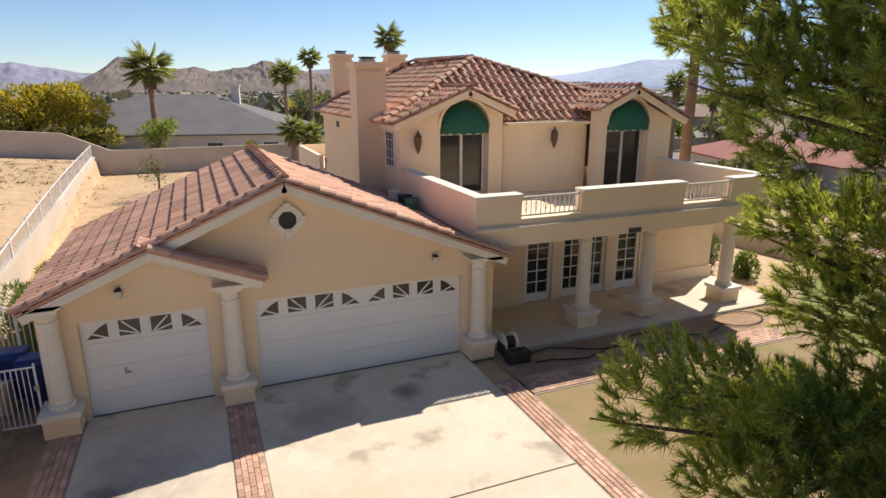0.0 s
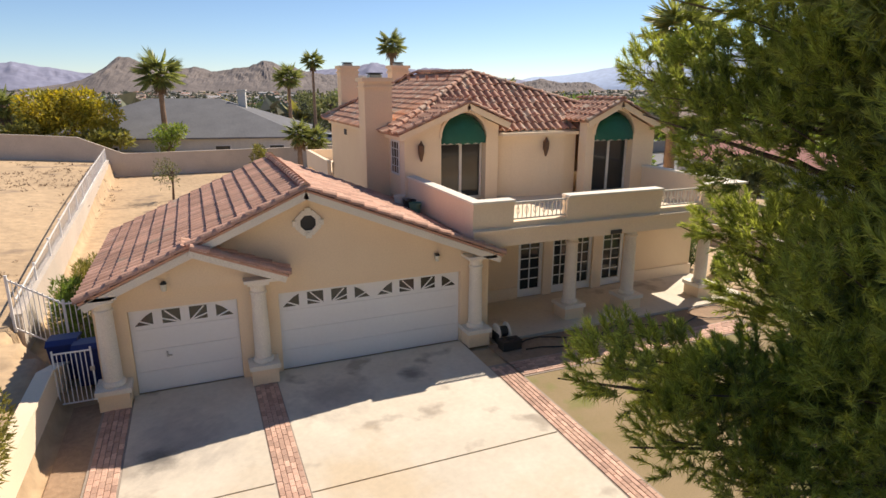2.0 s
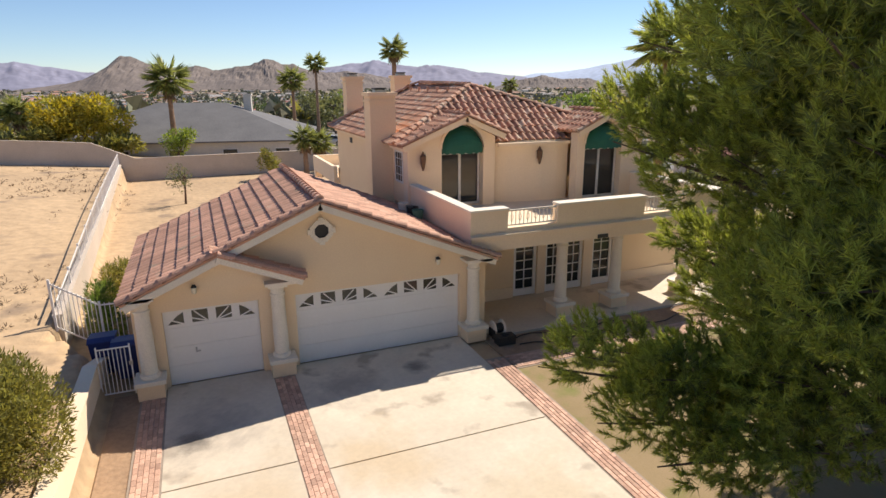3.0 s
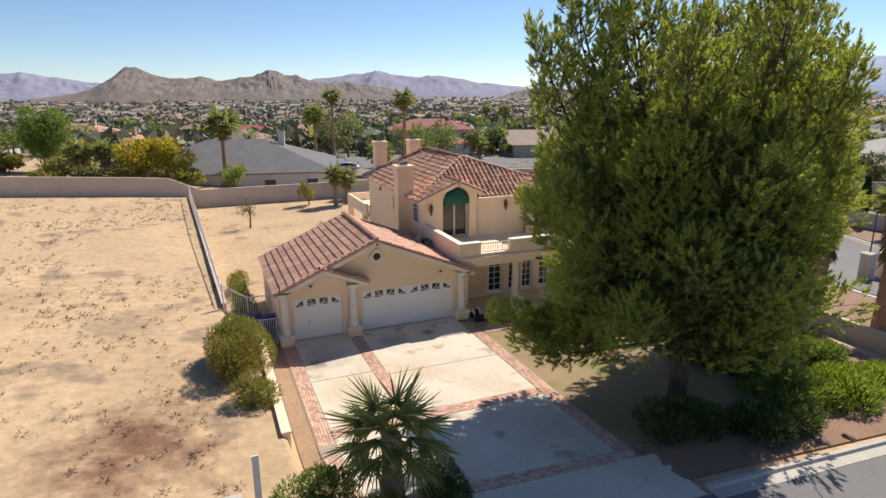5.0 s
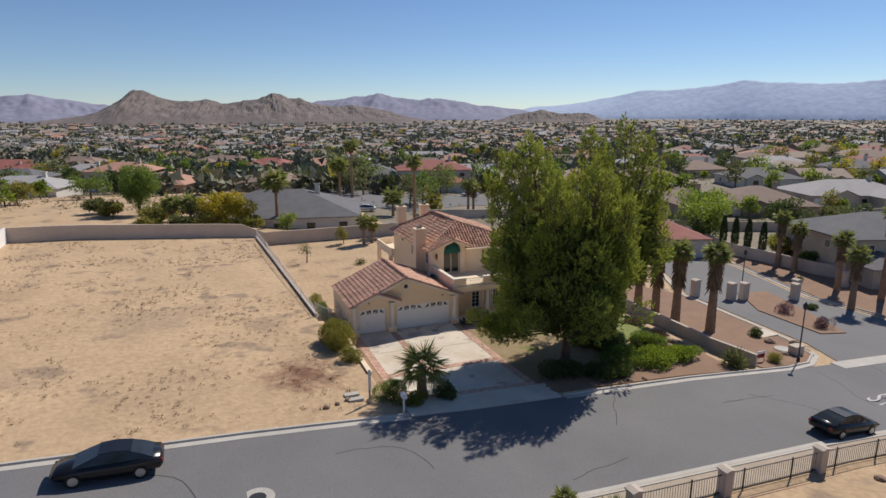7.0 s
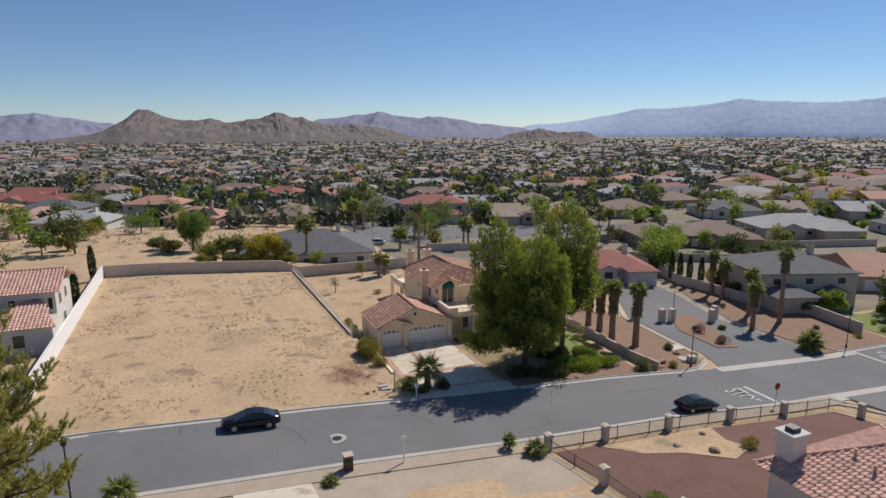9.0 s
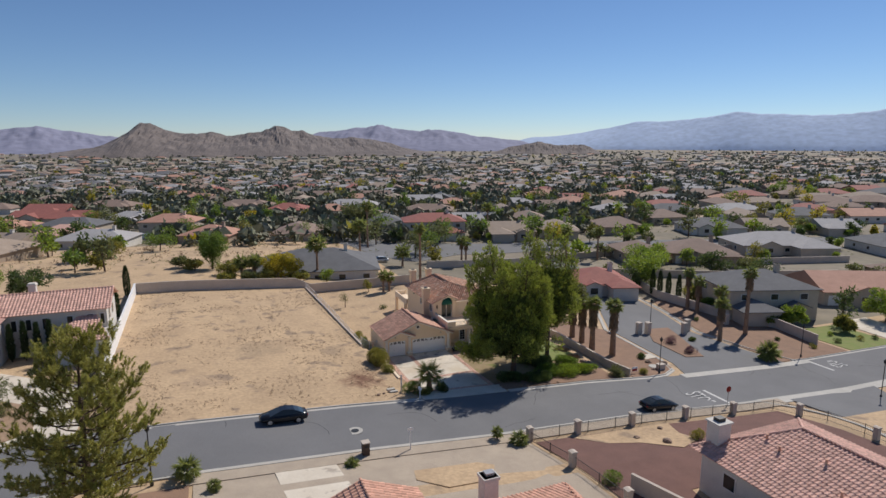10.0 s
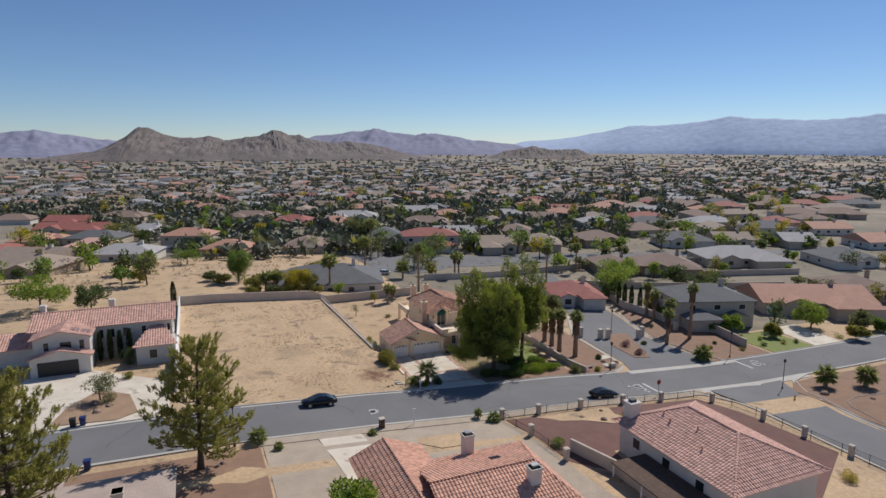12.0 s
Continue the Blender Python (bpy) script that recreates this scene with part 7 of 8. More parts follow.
# gardens round about
sheet("gravel_yard", [(-27.5, -27.5), (1.9, -27.5), (3.0, -41), (5, -60), (-27.5, -60)], 0.03, GRAVEL, "pale gravel front yard", 4.0)
sheet("concrete_path", [(-21.5, -26.0), (-16.5, -26.0), (-15.5, -39), (-20.5, -39)], 0.055, CONCRETE, "pale concrete drive on the gravel lot", 3.0)
sheet("sand_bed", [(-10.5, -30.2), (-6, -29.6), (-3.6, -31.6), (-5, -34.2), (-9, -34.4), (-11, -32.4)], 0.06, SAND, "tan sand bed with small plants", 2.0)
sheet("red_gravel_yard", [(2.6, -28.2), (34.5, -28.6), (37.5, -48), (22.5, -56), (22.5, -40.2), (10, -40.2), (9, -46), (3.6, -41)], 0.03, REDGRAVEL, "dark red gravel garden", 3.0)
sheet("sand_bed", [(6.5, -28.4), (18.5, -28.4), (17.5, -31.0), (18, -33.0), (15, -34.2), (12.0, -31.8), (9, -30.8)], 0.06, SAND, "tan sand bed with boulders", 2.0)
sheet("earth_yard", [(-38, -27.5), (-27.8, -27.5), (-27.8, -60), (-60, -60), (-60, -27.5)], 0.03, BROWNBED, "brown earth garden under pines", 4.0)
sheet("concrete_drive", [(-57, -15.9), (-56, 3.2), (-47.5, 3.6), (-37.6, -4.0), (-37.2, -15.9)], 0.04, CONCRETE, "pale concrete drive of the white house", 3.0)
sheet("garden_island", [(-50, -14.5), (-49, -9.5), (-46, -4.6), (-42.2, -7.5), (-40.8, -13.6), (-43, -15.2)], 0.12, EARTH, "earth garden island with stones", 2.0)
sheet("entry_bed", [(24.7, -15.6), (30, -15.6), (33, -13.4), (34.2, -6), (35.2, 4), (30, 12), (24, 12), (24, 1), (23.8, -11)], 0.06, BROWNBED, "brown gravel bed by the entry drive", 3.0)
sheet("entry_island", [(38.5, -10.4), (41.5, -10.8), (45.5, -2), (47.5, 3), (43, 3), (39, -3)], 0.12, BROWNBED, "brown gravel island in the entry drive", 2.0)
sheet("estate_bed", [(51.8, -15.6), (66, -15.6), (66.5, -4), (61.8, 6), (60.6, 19), (57.8, 18), (54.2, 8), (51.2, -2)], 0.06, BROWNBED, "brown gravel bed along the estate wall", 3.0)
sheet("corner_bed", [(52.2, -31), (56, -28), (62, -27.3), (100, -27.6), (100, -60), (53.4, -60), (51.5, -42)], 0.08, BROWNBED, "brown gravel corner bed", 4.0)
sheet("green_lawn", [(67, -15.6), (78, -15.6), (78, -5), (67, -5)], 0.05, GRASS, "small green lawn before a grey house", 3.0)
sheet("pale_drive", [(78.5, -15.8), (86, -15.8), (88, -4), (80, -4)], 0.06, CONCRETE, "pale concrete drive", 3.0)
ROCK = material("boulder", (0.30, 0.21, 0.15), 0.9, (0.22, 0.155, 0.115), 2, 12, 0.5, each=0.2)


def boulder(x, y, r, seed):
    rng = random.Random(seed)
    bm = bmesh.new()
    bmesh.ops.create_icosphere(bm, subdivisions=2, radius=r)
    for v in bm.verts:
        v.co = v.co * (1 + 0.35 * noise.noise(v.co / r * 1.3 + Vector((seed, 0, 0)))) * 1.0
        v.co.z *= 0.62
    me = bpy.data.meshes.new("boulder")
    bm.to_mesh(me)
    bm.free()
    me.materials.append(ROCK)
    ob = new("boulder", me)
    ob.matrix_basis = pose(x, y, ground_z(x, y) + r * 0.3, 0, 0, rng.uniform(0, 360))
    return tagged(ob, "rough brown garden boulder on the ground", "boulder", "boulders")


for k, (x, y, r) in enumerate(((33, -12.0, 0.5), (31.0, -11.0, 0.45), (29.6, -13.6, 0.3), (12.5, -30.6, 0.3), (14.5, -32.6, 0.45), (16.5, -29.4, 0.3), (-46, -9.5, 0.6), (-44.2, -10.5, 0.5), (-45.4, -12.2, 0.5), (55, -34, 0.6), (60, -38, 0.4), (18.6, -9.6, 0.4), (19.4, -11.0, 0.35), (20.6, -10.2, 0.4), (-7.4, -13.2, 0.18), (-8.1, -13.6, 0.15), (-8.8, -13.9, 0.2), (12.2, -15.2, 0.25), (13.4, -15.3, 0.2), (9.0, -15.0, 0.22))):
    boulder(x, y, r, k)
for k, (x, y) in enumerate(((-7.0, -12.6), (-6.9, -13.3))):
    tagged(part("concrete_block", Mesh().box(x - 0.45, x + 0.45, y - 0.2, y + 0.2, ground_z(x, y) - 0.1, ground_z(x, y) + 0.12), KERB), "loose pale concrete slab lying on the sand", "slab", "loose slabs")

# small things in the corner beds
ubox = thing("utility_box", gz(30.8, -13.7), "pale green metal utility box in the corner bed", "utility box")
part("cabinet", Mesh().box(-0.5, 0.5, -0.35, 0.35, 0, 0.75), BLOCK, ubox)
part("lid", Mesh().box(-0.54, 0.54, -0.39, 0.39, 0.75, 0.82), BLOCK, ubox)
tagged(part("vault_cover", Mesh().lathe([(0.7, -0.1), (0.7, 0.16), (0.62, 0.2)], 0, 0, 20), KERB), "round pale concrete vault cover in the bed", "vault cover").matrix_basis = pose(*gz(30.5, -12.7))
tagged(part("concrete_pad", Mesh().box(-1.3, 1.3, -0.8, 0.8, -0.1, 0.1), CONCRETE), "flat pale concrete pad in the bed", "pad").matrix_basis = pose(*gz(32.3, -9.0))
yard_sign = thing("yard_sign", gz(25.7, -14.5), "small red and white yard sign on two legs", "sign")
part("panel", Mesh().box(-0.42, 0.42, -0.02, 0.02, 0.35, 0.95), WHITE, yard_sign)
part("colour_field", Mesh().box(-0.38, 0.38, -0.026, -0.021, 0.39, 0.72), RED, yard_sign)
for e in (-0.4, 0.4):
    part("leg", Mesh().box(e - 0.02, e + 0.02, -0.02, 0.02, 0, 0.35), METAL, yard_sign)
HYDRANT = material("yellow_paint", (0.62, 0.36, 0.04), 0.5, None, 3, 20, 0.0)
hydrant = thing("fire_hydrant", gz(48.5, -33.9), "yellow fire hydrant beside the kerb", "hydrant")
part("barrel", Mesh().lathe([(0.16, 0.0), (0.16, 0.06), (0.11, 0.1), (0.11, 0.55), (0.14, 0.6), (0.12, 0.7), (0.03, 0.78)], 0, 0, 12), HYDRANT, hydrant)
part("nozzle", Mesh().box(-0.2, 0.2, -0.05, 0.05, 0.42, 0.52), HYDRANT, hydrant)
kerb([(52.7, -44.3), (53.4, -41.5), (54.0, -39.0), (55.1, -37.6), (57.7, -36.9), (60.9, -37.1), (64.2, -37.4)], 0.22, 0.16, "garden_edging", "curved pale concrete edging in the corner bed")

# houses of the quarter, nearest first
villa(-2.0, 57.0, 25, 18, "grey", "white", -12, "long white house with a broad grey tile hip roof", z=-0.6, wing=(-6, 8, 9, 8))
villa(47, 113, 20, 12, "red", "white", -14, "two-storey cream house with pinkish red tile roofs", 2, wing=(4, -8, 9, 7))
villa(-35, 155, 18, 12, "salmon", "cream", -20, "two-storey cream house with an orange tile roof", 2, wing=(9, -6, 9, 8))
NEARBY = [(-69, 162, 17, 13, "pink", "cream", 1), (-77, 98, 27, 15, "tan", "tan", 1), (-86, 235, 34, 13, "red", "cream", 1), (-53, 210, 20, 14, "white", "white", 1), (-70, 300, 28, 14, "brown", "cream", 1), (-2, 264, 30, 14, "brown", "cream", 1), (15, 228, 20, 13, "red", "cream", 1)]
EAST = [(70, 102, 16, 14, "tan", "cream", 1), (88, 102, 15, 14, "tan", "cream", 1), (114, 102, 17, 13, "brown", "tan", 1), (75, 190, 24, 12, "brown", "tan", 1), (102, 224, 17, 12, "salmon", "cream", 1), (104, 170, 12, 12, "tan", "cream", 1), (49, 237, 30, 14, "white", "white", 1)]
SOUTH = [(148, 148, 18, 13, "white", "white", 1), (171, 137, 21, 12, "grey", "cream", 1), (144, 88, 21, 13, "grey", "white", 1), (163, 82, 15, 12, "tan", "cream", 1), (136, 55, 28, 16, "white", "cream", 1), (87, 58, 13, 14, "brown", "tan", 1), (103, 53, 19, 15, "brown", "tan", 1)]
CLOSE = [(72, 7, 18, 13, "grey", "cream", 2), (104, 6, 28, 15, "salmon", "cream", 1), (170, 42, 19, 15, "grey", "white", 1), (229, 114, 17, 12, "red", "cream", 1), (128, 10, 16, 15, "brown", "tan", 1), (53, 31, 13, 12, "red", "white", 1), (188, 73, 14, 12, "white", "cream", 1)]
COLOUR = {"red": "red", "salmon": "orange-red", "pink": "pinkish", "brown": "brown", "tan": "tan", "grey": "grey", "white": "pale", "dusty": "dusty pink-grey"}
PAINTED = {"cream": "Cream", "white": "White", "tan": "Tan"}
taken = [(-2, 57, 16), (47, 113, 15), (-35, 155, 14), (8, 10, 22)]
garden_rng = random.Random(77)
for k, (x, y, w, d, r, wall_, s) in enumerate(NEARBY + EAST + SOUTH + CLOSE):
    turn = -16 - (k * 7) % 12
    ww, side_ = w * (0.34 + 0.03 * (k % 4)), -1 if k % 2 else 1
    h = villa(x, y, w * 0.92, d, r, wall_, turn, f"{PAINTED[wall_]} rendered {'two-storey' if s == 2 else 'single-storey'} house with a {COLOUR[r]} tile roof", s, k % 5 == 2, wing=(side_ * w * 0.24, -d * 0.5, ww, d * 0.62))
    gw = w * 0.26
    gx_, gy_ = -side_ * w * 0.2, -d / 2 - 1.2
    part("porch_block", Mesh().prism([(gx_ - gw / 2, -1.5), (gx_ + gw / 2, -1.5), (gx_ + gw / 2, 2.75), (gx_, 2.75 + gw * 0.2), (gx_ - gw / 2, 2.75)], "y", gy_, -d / 2), WALLS[wall_], h)
    porch = Mesh()
    for e in (-1, 1):
        v = [(gx_, gy_ - 0.4, 2.92 + gw * 0.2), (gx_ + e * (gw / 2 + 0.4), gy_ - 0.4, 2.76), (gx_ + e * (gw / 2 + 0.4), 0, 2.76), (gx_, 0, 2.92 + gw * 0.2)]
        porch.add(v + [(px, py, pz - 0.13) for px, py, pz in v], [(0, 1, 2, 3), (7, 6, 5, 4), (0, 4, 5, 1), (1, 5, 6, 2), (2, 6, 7, 3), (3, 7, 4, 0)])
    part("porch_roof", porch, ROOFS[r], h)
    pw = part("window", Mesh().box(gx_ - 0.9, gx_ + 0.9, gy_ - 0.05, gy_, 0.8, 2.3), FRAME, h)
    part("pane", Mesh().box(gx_ - 0.8, gx_ + 0.8, gy_ - 0.065, gy_ - 0.052, 0.9, 2.2), GLASS, pw)
    taken.append((x, y, max(w, d) * 0.7))
    for m in range(4):
        ga, gr = garden_rng.uniform(0, 6.283), max(w, d) * garden_rng.uniform(0.62, 0.85)
        tx, ty = x + gr * math.cos(ga), y + gr * math.sin(ga)
        i = garden_rng.randrange(5)
        th = garden_rng.uniform(2.4, 7.0)
        if (12 < tx < 95 and 62 < ty < 96) or (tx < 60 and ty < 42):
            continue
        tree(gz(tx, ty), th, th * garden_rng.uniform(0.36, 0.6), f"{('dark green', 'olive-green', 'green', 'yellow-green', 'bright green')[i]} garden tree beside a house", (DARKLEAF, OLIVE, LEAF2, LEAF, LEAF4)[i], 560, 900 + 5 * k + m, (0.5, 0.26), garden_rng.uniform(0.04, 0.2), lumps=10, group="house garden trees")
block_wall([(60, 45), (92, 30), (118, 22)], 1.7, "garden_wall_estate", "plastered block wall between the estate gardens")
block_wall([(92, 30), (98, 44), (140, 34)], 1.7, "garden_wall_estate", "plastered block wall between the estate gardens")
block_wall([(24, 58), (60, 62), (100, 66), (150, 52)], 1.6, "garden_wall_estate", "pale block wall along the back street")

# the street behind and the cross street further out
sheet("back_street", [(-6, 160), (2, 130), (14, 96), (16, 74), (24, 66), (40, 76), (90, 76), (160, 60), (400, 40), (400, 48), (160, 69), (92, 86), (50, 94), (28, 100), (16, 130), (4, 160)], 0.05, ASPHALT, "grey asphalt residential street beyond the back wall", 8.0)
sheet("cross_street", [(-60, 420), (-52, 300), (-8, 160), (2, 162), (-42, 300), (-50, 420)], 0.05, ASPHALT, "grey asphalt street running to the valley", 10.0)
car(49, 92, 170, "pale saloon car parked on the back street", PALECAR)
car(14.5, 66, 170, "white car parked beside the grey-roofed house", PALECAR)

rng = random.Random(11)
kinds = ["brown", "tan", "grey", "salmon", "red", "white", "brown", "tan", "white"]
made = 0
for row in range(11):
    yy = 128 + row * 30
    for col in range(-6, 20):
        x = col * 27 + rng.uniform(-5, 5) + (row % 2) * 11 + row * 6
        y = yy + rng.uniform(-5, 5) - max(0, x) * 0.30
        if x < -0.32 * y - 70 or x > 1.5 * y + 130 or y < 60 or rng.random() < 0.12:
            continue
        if -30 + (y - 150) * -0.25 < x < 20 and 140 < y < 300:
            continue
        if any((x - a) ** 2 + (y - b) ** 2 < (c + 11) ** 2 for a, b, c in taken):
            continue
        r, wall_ = rng.choice(kinds), rng.choice(["cream", "white", "tan", "cream"])
        w, d = rng.uniform(15, 23), rng.uniform(11, 15)
        villa(x, y, w, d, r, wall_, -18 + rng.uniform(-8, 8) + rng.choice([0, 0, 90]), f"{PAINTED[wall_]} rendered single-storey house with a {COLOUR[r]} roof among trees", 1, rng.random() < 0.25, chimney_=rng.random() < 0.5, windows=y < 230, garage=False, wing=(w * 0.2, -d * 0.5, w * 0.4, d * 0.5) if rng.random() < 0.4 else None)
        taken.append((x, y, 11))
        made += 1

# trees of the quarter
tree(gz(-24, 60), 8.6, 3.2, "dense dark green pine beyond the back wall", LEAF2, 9000, 200, (0.4, 0.1), 0.06, lumps=20)
for k, (x, y, h, r, m) in enumerate(((-27.5, 57, 2.6, 2.4, LEAF), (-20.5, 52.5, 3.0, 2.8, LEAF), (-17.6, 45.5, 2.2, 2.0, OLIVE), (-21.5, 46.5, 2.0, 2.2, LEAF), (-8.6, 44.5, 2.4, 2.2, LEAF), (-30, 62, 2.8, 2.2, OLIVE), (-16, 57, 3.4, 2.6, OLIVE), (4.5, 64, 3.4, 2.4, LEAF), (26, 72, 7.5, 3.6, OLIVE), (31, 78, 8.5, 3.8, LEAF2), (21, 104, 8.0, 4.2, OLIVE), (12, 112, 7.0, 4.0, DARKLEAF), (4, 118, 6.0, 3.6, LEAF2), (38, 88, 7.0, 3.6, OLIVE), (-2, 74, 3.0, 2.4, LEAF), (46, 100, 8.0, 4.4, LEAF2), (-36, 96, 6.5, 4.2, LEAF2), (-46, 84, 4.2, 3.6, LEAF), (-12, 128, 6.5, 4.4, LEAF), (-30, 134, 7.5, 4.6, LEAF2))):
    tree(gz(x, y), h, r, "bushy green garden growth beyond the back wall", m, 1500, 220 + k, (0.45, 0.2), 0.03, group="backyard trees")
tree(gz(-11.5, 47.5), 5.8, 4.2, "yellowing autumn tree beyond the back wall", LEAF3, 8000, 201, (0.35, 0.16), 0.05)
tree(gz(-14.5, 45.0), 2.8, 2.6, "green shrubby tree beyond the back wall", LEAF, 3000, 202, (0.3, 0.14), 0.03)
tree(gz(-62, 43), 7.5, 4.8, "broad green garden tree behind the white house", LEAF4, 4000, 203, (0.4, 0.2), 0.1)
tree(gz(-53, 41), 5.0, 3.2, "dark green garden tree behind the white house", DARKLEAF, 2500, 204, (0.4, 0.2), 0.1)
tree(gz(89, -7), 6.0, 4.2, "rounded bright green street tree", LEAF4, 4000, 205, (0.35, 0.2), 0.12)
tree(gz(31, 150), 11, 7.5, "large olive-green tree among houses", OLIVE, 3600, 206, (0.7, 0.35), 0.12)
tree(gz(-45.5, -8.2), 3.6, 2.2, "airy olive tree in a garden island", OLIVE, 1800, 207, (0.25, 0.08), 0.25)
tree(gz(-22, -47), 5.0, 3.0, "broad green tree beside the gravel lot", LEAF4, 2600, 208, (0.35, 0.2), 0.15)
for k, (x, y, h, c, s) in enumerate(((-3.9, 48.5, 7.2, 2.3, 1.4), (11.3, 72.5, 8.4, 2.2, 1.0), (16.7, 42.7, 10.9, 1.5, 0.8), (18.5, 60, 3.5, 2.2, 0.5), (-18.8, 48.5, 3.4, 1.7, 1.2), (-16.3, 48.3, 3.6, 1.7, 1.2), (34, 60, 6.5, 1.6, 1.8), (37, 64, 5.5, 1.6, 1.8), (84, 157, 10, 2.0, 1.5), (65, 108, 10, 2.0, 1.5), (58, 50, 10, 1.8, 1.5), (75, 60, 8, 1.8, 1.5), (18, 90, 12, 2.0, 1.2))):
    fan_palm(gz(x, y), h, "tall fan palm among the neighbouring houses", c, 26, 300 + k, s, 0.24)
rng = random.Random(5)
greens = [DARKLEAF, OLIVE, LEAF2, LEAF, DARKLEAF, LEAF3, OLIVE, LEAF4]
words = ["dark green", "olive-green", "green", "yellow-green", "dark green", "yellowing", "olive-green", "bright green"]
count, single, grove = 0, 0, {}
while count < 330:
    y = 62 + 370 * rng.random() ** 1.3
    x = rng.uniform(-0.32 * y - 60, 1.45 * y + 110)
    if any((x - a) ** 2 + (y - b) ** 2 < (c * 0.85) ** 2 for a, b, c in taken) or (-40 < x < 12 and 62 < y < 118) or (12 < x < 60 and 64 < y < 96):
        continue
    i = rng.randrange(8)
    h = rng.uniform(3.0, 9.5)
    spread, bare_ = h * rng.uniform(0.32, 0.55), rng.uniform(0.05, 0.25)
    if y < 165 and single < 90:
        tree(gz(x, y), h, spread, f"{words[i]} garden tree among the houses", greens[i], 300, 400 + count, (0.8, 0.46), bare_, lumps=8, group="quarter trees")
        single += 1
    else:
        wood, v, f = tree_mesh(h, spread, 300, 400 + count, (0.8, 0.46), bare_, 8, 1.0)
        at = np.array(gz(x, y))
        leaves_, wood_ = grove.setdefault(i, ([], Mesh()))
        leaves_.append(v + at)
        wood_.add([tuple(np.array(q) + at) for q in wood.v], wood.f)
    count += 1
for i, (leaves_, wood_) in sorted(grove.items()):
    far_trees = thing("far_garden_trees", (0, 0, 0), f"many {words[i]} garden trees among the farther houses", "trees")
    far_trees["kind"] = "stuff"
    v = np.concatenate(leaves_)
    raw("crowns", v, np.arange(len(v)).reshape(-1, 4), greens[i], far_trees)
    raw("trunks", wood_.v, wood_.f, BARK, far_trees)

# greenery of the estate beyond the entry drive
for k, (x, y, h, r, m) in enumerate(((66, 30, 8.0, 5.0, LEAF4), (70, 37, 8.5, 5.5, LEAF4), (76, 42, 7.5, 5.0, LEAF2), (83, 46, 7.0, 4.6, LEAF4), (92, 36, 6.0, 4.4, DARKLEAF), (97, 30, 5.5, 4.0, OLIVE), (65, 15, 3.6, 2.6, LEAF), (64.5, 9.5, 3.0, 2.2, LEAF2), (69.5, -3.4, 4.0, 2.2, LEAF4), (75.5, -8.5, 3.2, 1.6, LEAF), (66.5, -1.0, 2.6, 1.8, LEAF2), (90, -16, 3.0, 2.0, LEAF), (97, -12.5, 4.5, 2.6, OLIVE), (101, -14, 3.0, 2.0, LEAF2), (41, 22, 4.5, 2.8, OLIVE), (33, 18, 4.0, 2.6, OLIVE), (30, 26, 5.0, 3.0, LEAF2))):
    tree(gz(x, y), h, r, "leafy green garden tree by the estate wall", m, 2200, 700 + k, (0.45, 0.24), 0.08, group="estate trees")
for k, (x, y, r) in enumerate(((68.5, -12, 0.8), (71, -9, 0.7), (73.5, -12.5, 0.8), (76.5, -13, 0.7), (54, -12, 0.6), (57, -10, 0.5), (56, 5, 0.7), (88, -14, 0.9), (62, -12.6, 0.7), (60, -8, 0.5))):
    shrub(gz(x, y), (r, r, r * 1.1), "rounded green shrub in a gravel bed", (DARKLEAF, LEAF4, LEAF)[k % 3], 900, 740 + k)

# ---- the town in the valley, past counting ----
rs = np.random.default_rng(3)
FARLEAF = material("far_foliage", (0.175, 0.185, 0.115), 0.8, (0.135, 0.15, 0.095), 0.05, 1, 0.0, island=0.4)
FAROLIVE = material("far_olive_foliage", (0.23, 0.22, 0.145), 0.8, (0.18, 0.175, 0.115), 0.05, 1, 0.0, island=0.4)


def scatter(n, y0, y1):
    """Places over the valley floor, thinning with distance so that they fill the view evenly."""
    t = rs.uniform(0, 1, n)
    yy = 1 / (1 / y0 + t * (1 / y1 - 1 / y0))
    xx = rs.uniform(-0.42, 1.75, n) * yy + rs.uniform(-40, 40, n)
    return xx, yy - np.maximum(xx, 0) * 0.22


for name, mat in (("brown", ROOFS["brown"]), ("tan", ROOFS["tan"]), ("grey", ROOFS["grey"]), ("white", ROOFS["white"]), ("salmon", ROOFS["salmon"])):
    m, walls = Mesh(), Mesh()
    xx, yy = scatter({"salmon": 190, "white": 480, "grey": 560}.get(name, 360), 420, 2300)
    for x, y in zip(xx, yy):
        if any((x - a) ** 2 + (y - b) ** 2 < (1.1 * c) ** 2 for a, b, c in OPEN_LAND):
            continue
        w, d, a = rs.uniform(11, 19) * (1 + y / 5000), rs.uniform(9, 14), rs.uniform(-0.5, 0.1)
        z = ground_z(x, y)
        one = Mesh()
        hip_roof(one, w, d, 2.9, 0.32, 0.5)
        ca, sa = math.cos(a), math.sin(a)
        m.add([(x + px * ca - py * sa, y + px * sa + py * ca, z + pz) for px, py, pz in one.v], one.f)
        b = Mesh().box(-w / 2, w / 2, -d / 2, d / 2, -1, 2.9)
        walls.add([(x + px * ca - py * sa, y + px * sa + py * ca, z + pz) for px, py, pz in b.v], b.f)
    town = thing("distant_houses", (0, 0, 0), f"many distant low houses with {COLOUR[name]} roofs", "houses")
    town["kind"] = "stuff"
    raw("roofs", m.v, m.f, mat, town)
    raw("walls", walls.v, walls.f, WALLS["cream" if name != "white" else "white"], town)
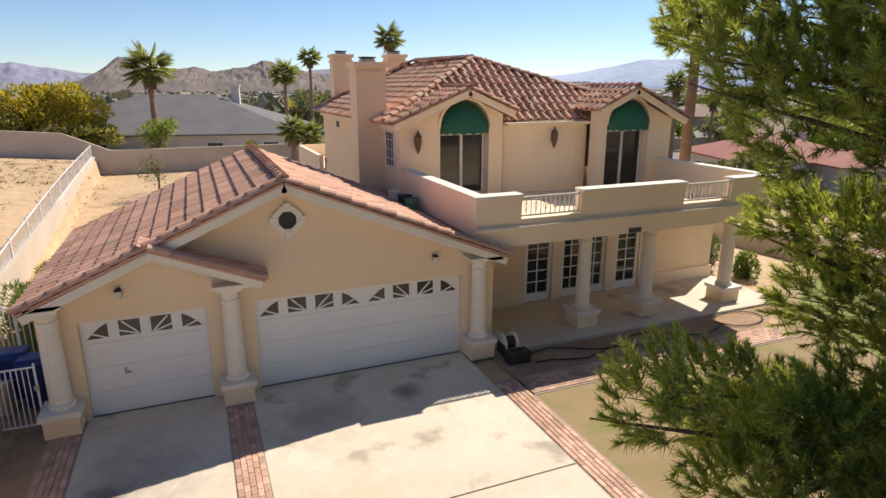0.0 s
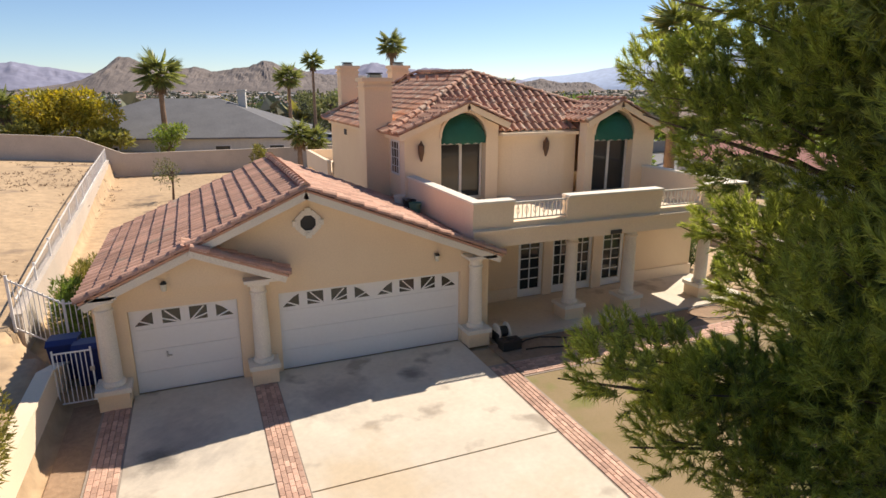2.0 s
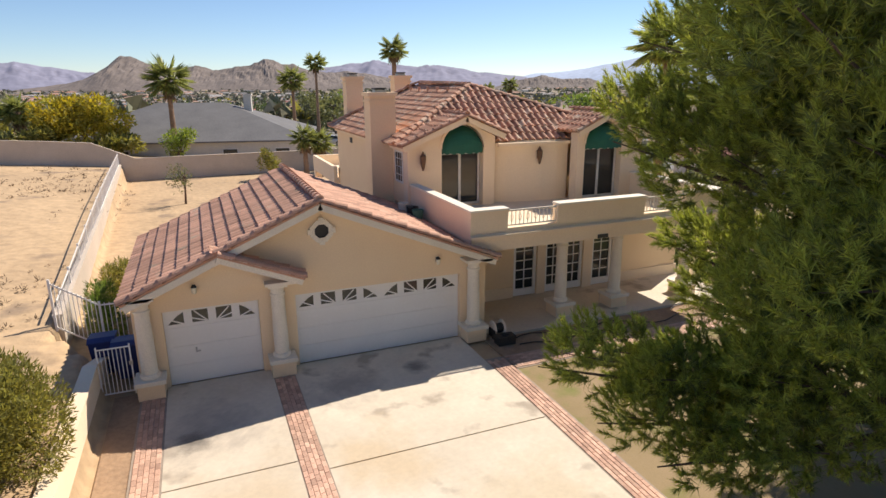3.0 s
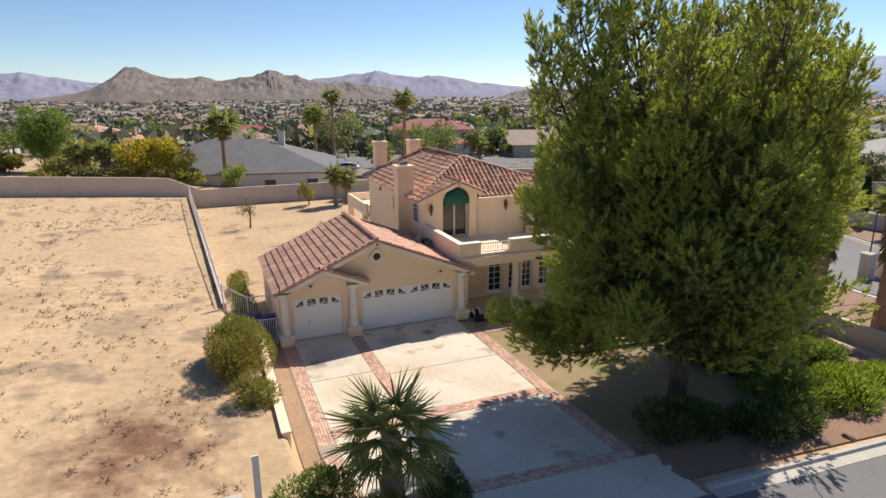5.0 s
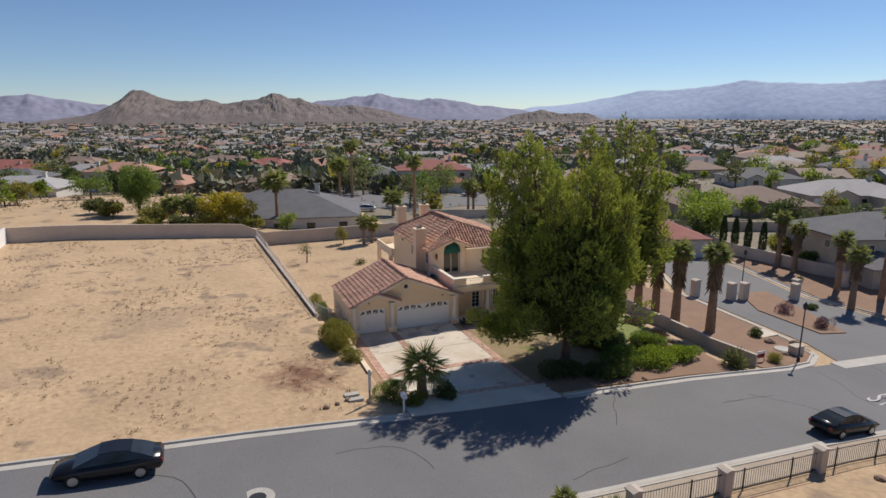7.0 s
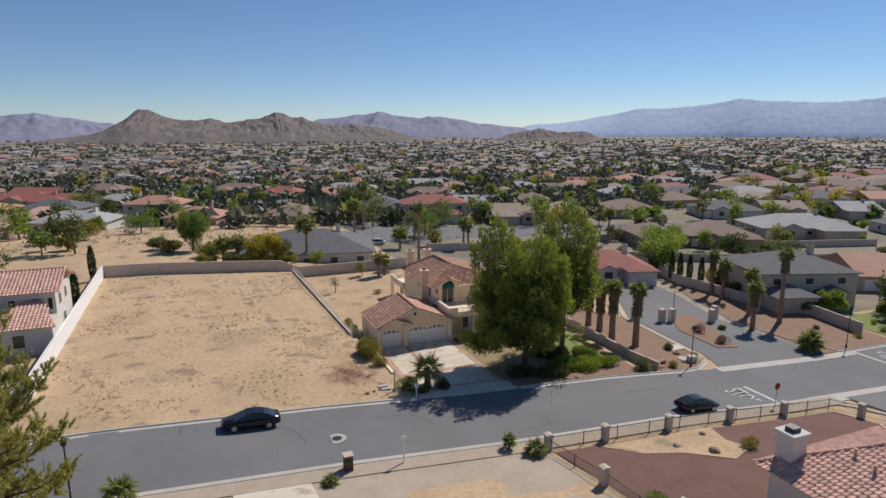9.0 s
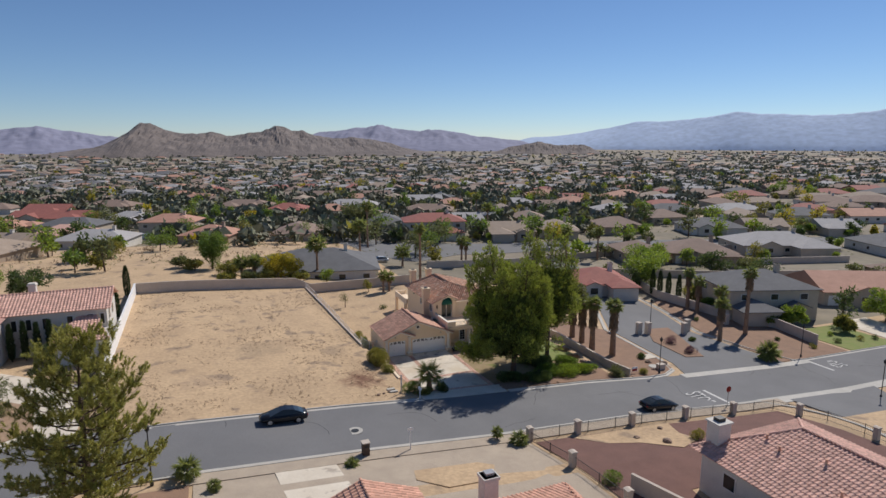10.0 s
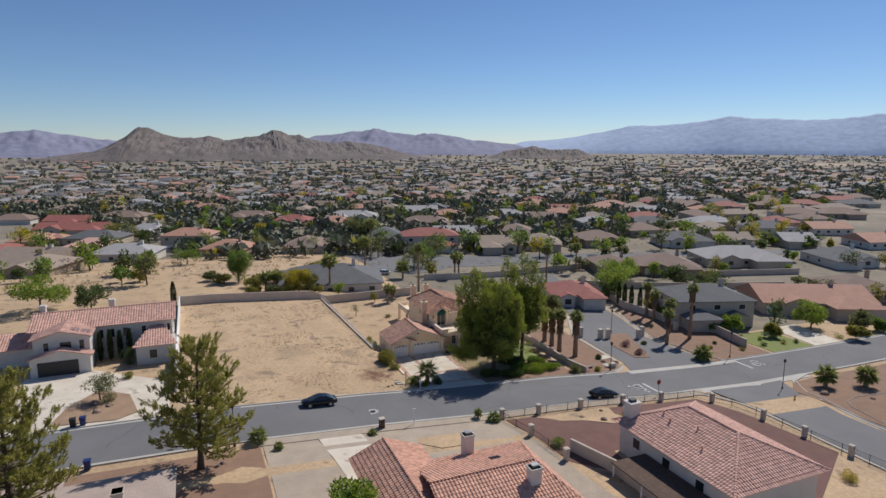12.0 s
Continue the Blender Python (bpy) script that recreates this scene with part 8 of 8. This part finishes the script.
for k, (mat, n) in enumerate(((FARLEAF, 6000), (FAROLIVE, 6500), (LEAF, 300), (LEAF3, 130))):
    xx, yy = scatter(n, 300, 2600)
    near = rs.random(n) < 0.13
    yy = np.where(near, rs.uniform(100, 320, n), yy)
    xx = np.where(near, yy * rs.uniform(-0.3, 1.3, n), xx)
    free = np.array([all((x - a) ** 2 + (y - b) ** 2 > (c * 0.8) ** 2 for a, b, c in taken + OPEN_LAND) for x, y in zip(xx, yy)])
    xx, yy = xx[free], yy[free]
    n = len(xx)
    hh = rs.uniform(1.6, 6.5, n) ** 1.0 * (1 + yy / 3500)
    per = 19
    d = rs.normal(size=(n, per, 3))
    d /= np.linalg.norm(d, axis=2)[..., None]
    zz = height(xx, yy)
    c = np.stack([xx, yy, zz + hh * 0.5], -1)[:, None] + d * rs.uniform(0.4, 1.0, (n, per, 1)) * np.stack([hh * 0.5, hh * 0.5, hh * 0.42], -1)[:, None]
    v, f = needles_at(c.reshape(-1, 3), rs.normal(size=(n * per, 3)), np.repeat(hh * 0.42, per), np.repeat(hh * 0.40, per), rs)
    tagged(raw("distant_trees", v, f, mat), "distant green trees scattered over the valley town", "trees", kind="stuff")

# dry scrub over the sand
WEED = material("dry_weed", (0.22, 0.155, 0.095), 0.95, (0.14, 0.10, 0.062), 1.5, 12, 0.0, island=0.35)
for k, (mat, n, x0, x1, y0, y1, lab) in enumerate(((WEED, 12000, -36, -6.5, -14.5, 38, "dry brown weeds on the vacant lot"), (OLIVE, 700, -110, 14, 62, 140, "low desert scrub on open ground"), (OLIVE, 1800, 14, 230, 40, 190, "low desert scrub between the gardens"), (DRYFROND, 900, -110, 14, 62, 140, "dry desert scrub on open ground"))):
    xx, yy = rs.uniform(x0, x1, n), rs.uniform(y0, y1, n)
    keep = np.array([noise.noise(Vector((a * 0.22, b * 0.22, 7.7 + k))) > (rs.uniform(-0.25, 0.5) if k == 0 else -0.05) for a, b in zip(xx, yy)])
    xx, yy = xx[keep], yy[keep]
    s = 0.02 + 0.16 * rs.uniform(0, 1, len(xx)) ** 2.2 if k == 0 else rs.uniform(0.25, 0.8, len(xx))
    per = 9
    d = rs.normal(size=(len(xx), per, 3))
    d[..., 2] = np.abs(d[..., 2]) * 0.8
    d /= np.linalg.norm(d, axis=2)[..., None]
    c = np.stack([xx, yy, height(xx, yy)], -1)[:, None] + d * s[:, None, None] * 0.5
    v, f = blades(c.reshape(-1, 3), d.reshape(-1, 3), np.repeat(s, per), np.repeat(s * 0.2, per), rs)
    tagged(raw("dry_weeds", v, f, mat), lab, "weeds", kind="stuff")

# ---- brick pavers ----
paver = Mesh().prism([(-0.049, -0.03), (0.049, -0.03), (0.049, 0.020), (0.042, 0.028), (-0.042, 0.028), (-0.049, 0.020)], "y", -0.097, 0.097).data("brick", BRICK)
bed = bpy.data.objects["brick_band"]
placed, rest = 0, Mesh()
pv = [tuple(v.co) for v in paver.vertices]
pf = [tuple(p.vertices) for p in paver.polygons]
rp = random.Random(4)
spots = []
for x0, x1, y0, y1 in bands + [walk_band]:
    along_y = (y1 - y0) > (x1 - x0)
    wide = (x1 - x0) if along_y else (y1 - y0)
    n = round(wide / 0.106)
    gap = wide / n
    length = (y1 - y0) if along_y else (x1 - x0)
    for i in range(int(length / 0.203)):
        for j in range(n):
            u, s = (j + 0.5) * gap, (i + 0.5 + 0.5 * (j % 2)) * 0.203
            if s > length - 0.1:
                continue
            spots.append((x0 + u, y0 + s, 0.0) if along_y else (x0 + s, y0 + u, 90.0))
spots.sort(key=lambda p: -p[1])
for x, y, a in spots:
    slope_ = (ground_z(x, y + 0.2) - ground_z(x, y - 0.2)) / 0.4
    m = pose(x, y, ground_z(x, y) + 0.03 + rp.uniform(0, 0.006), math.degrees(math.atan(slope_)) if a == 0 else 0, 0, a + rp.uniform(-1.2, 1.2))
    if placed < 300 and -6 < y < -0.3 and x < 8:
        ob = new("brick", paver)
        ob.parent = bed
        ob.matrix_basis = m
        placed += 1
    else:
        rest.add([tuple(m @ Vector(q)) for q in pv], pf)
tagged(raw("bricks", rest.v, rest.f, BRICK, bed), kind="stuff")
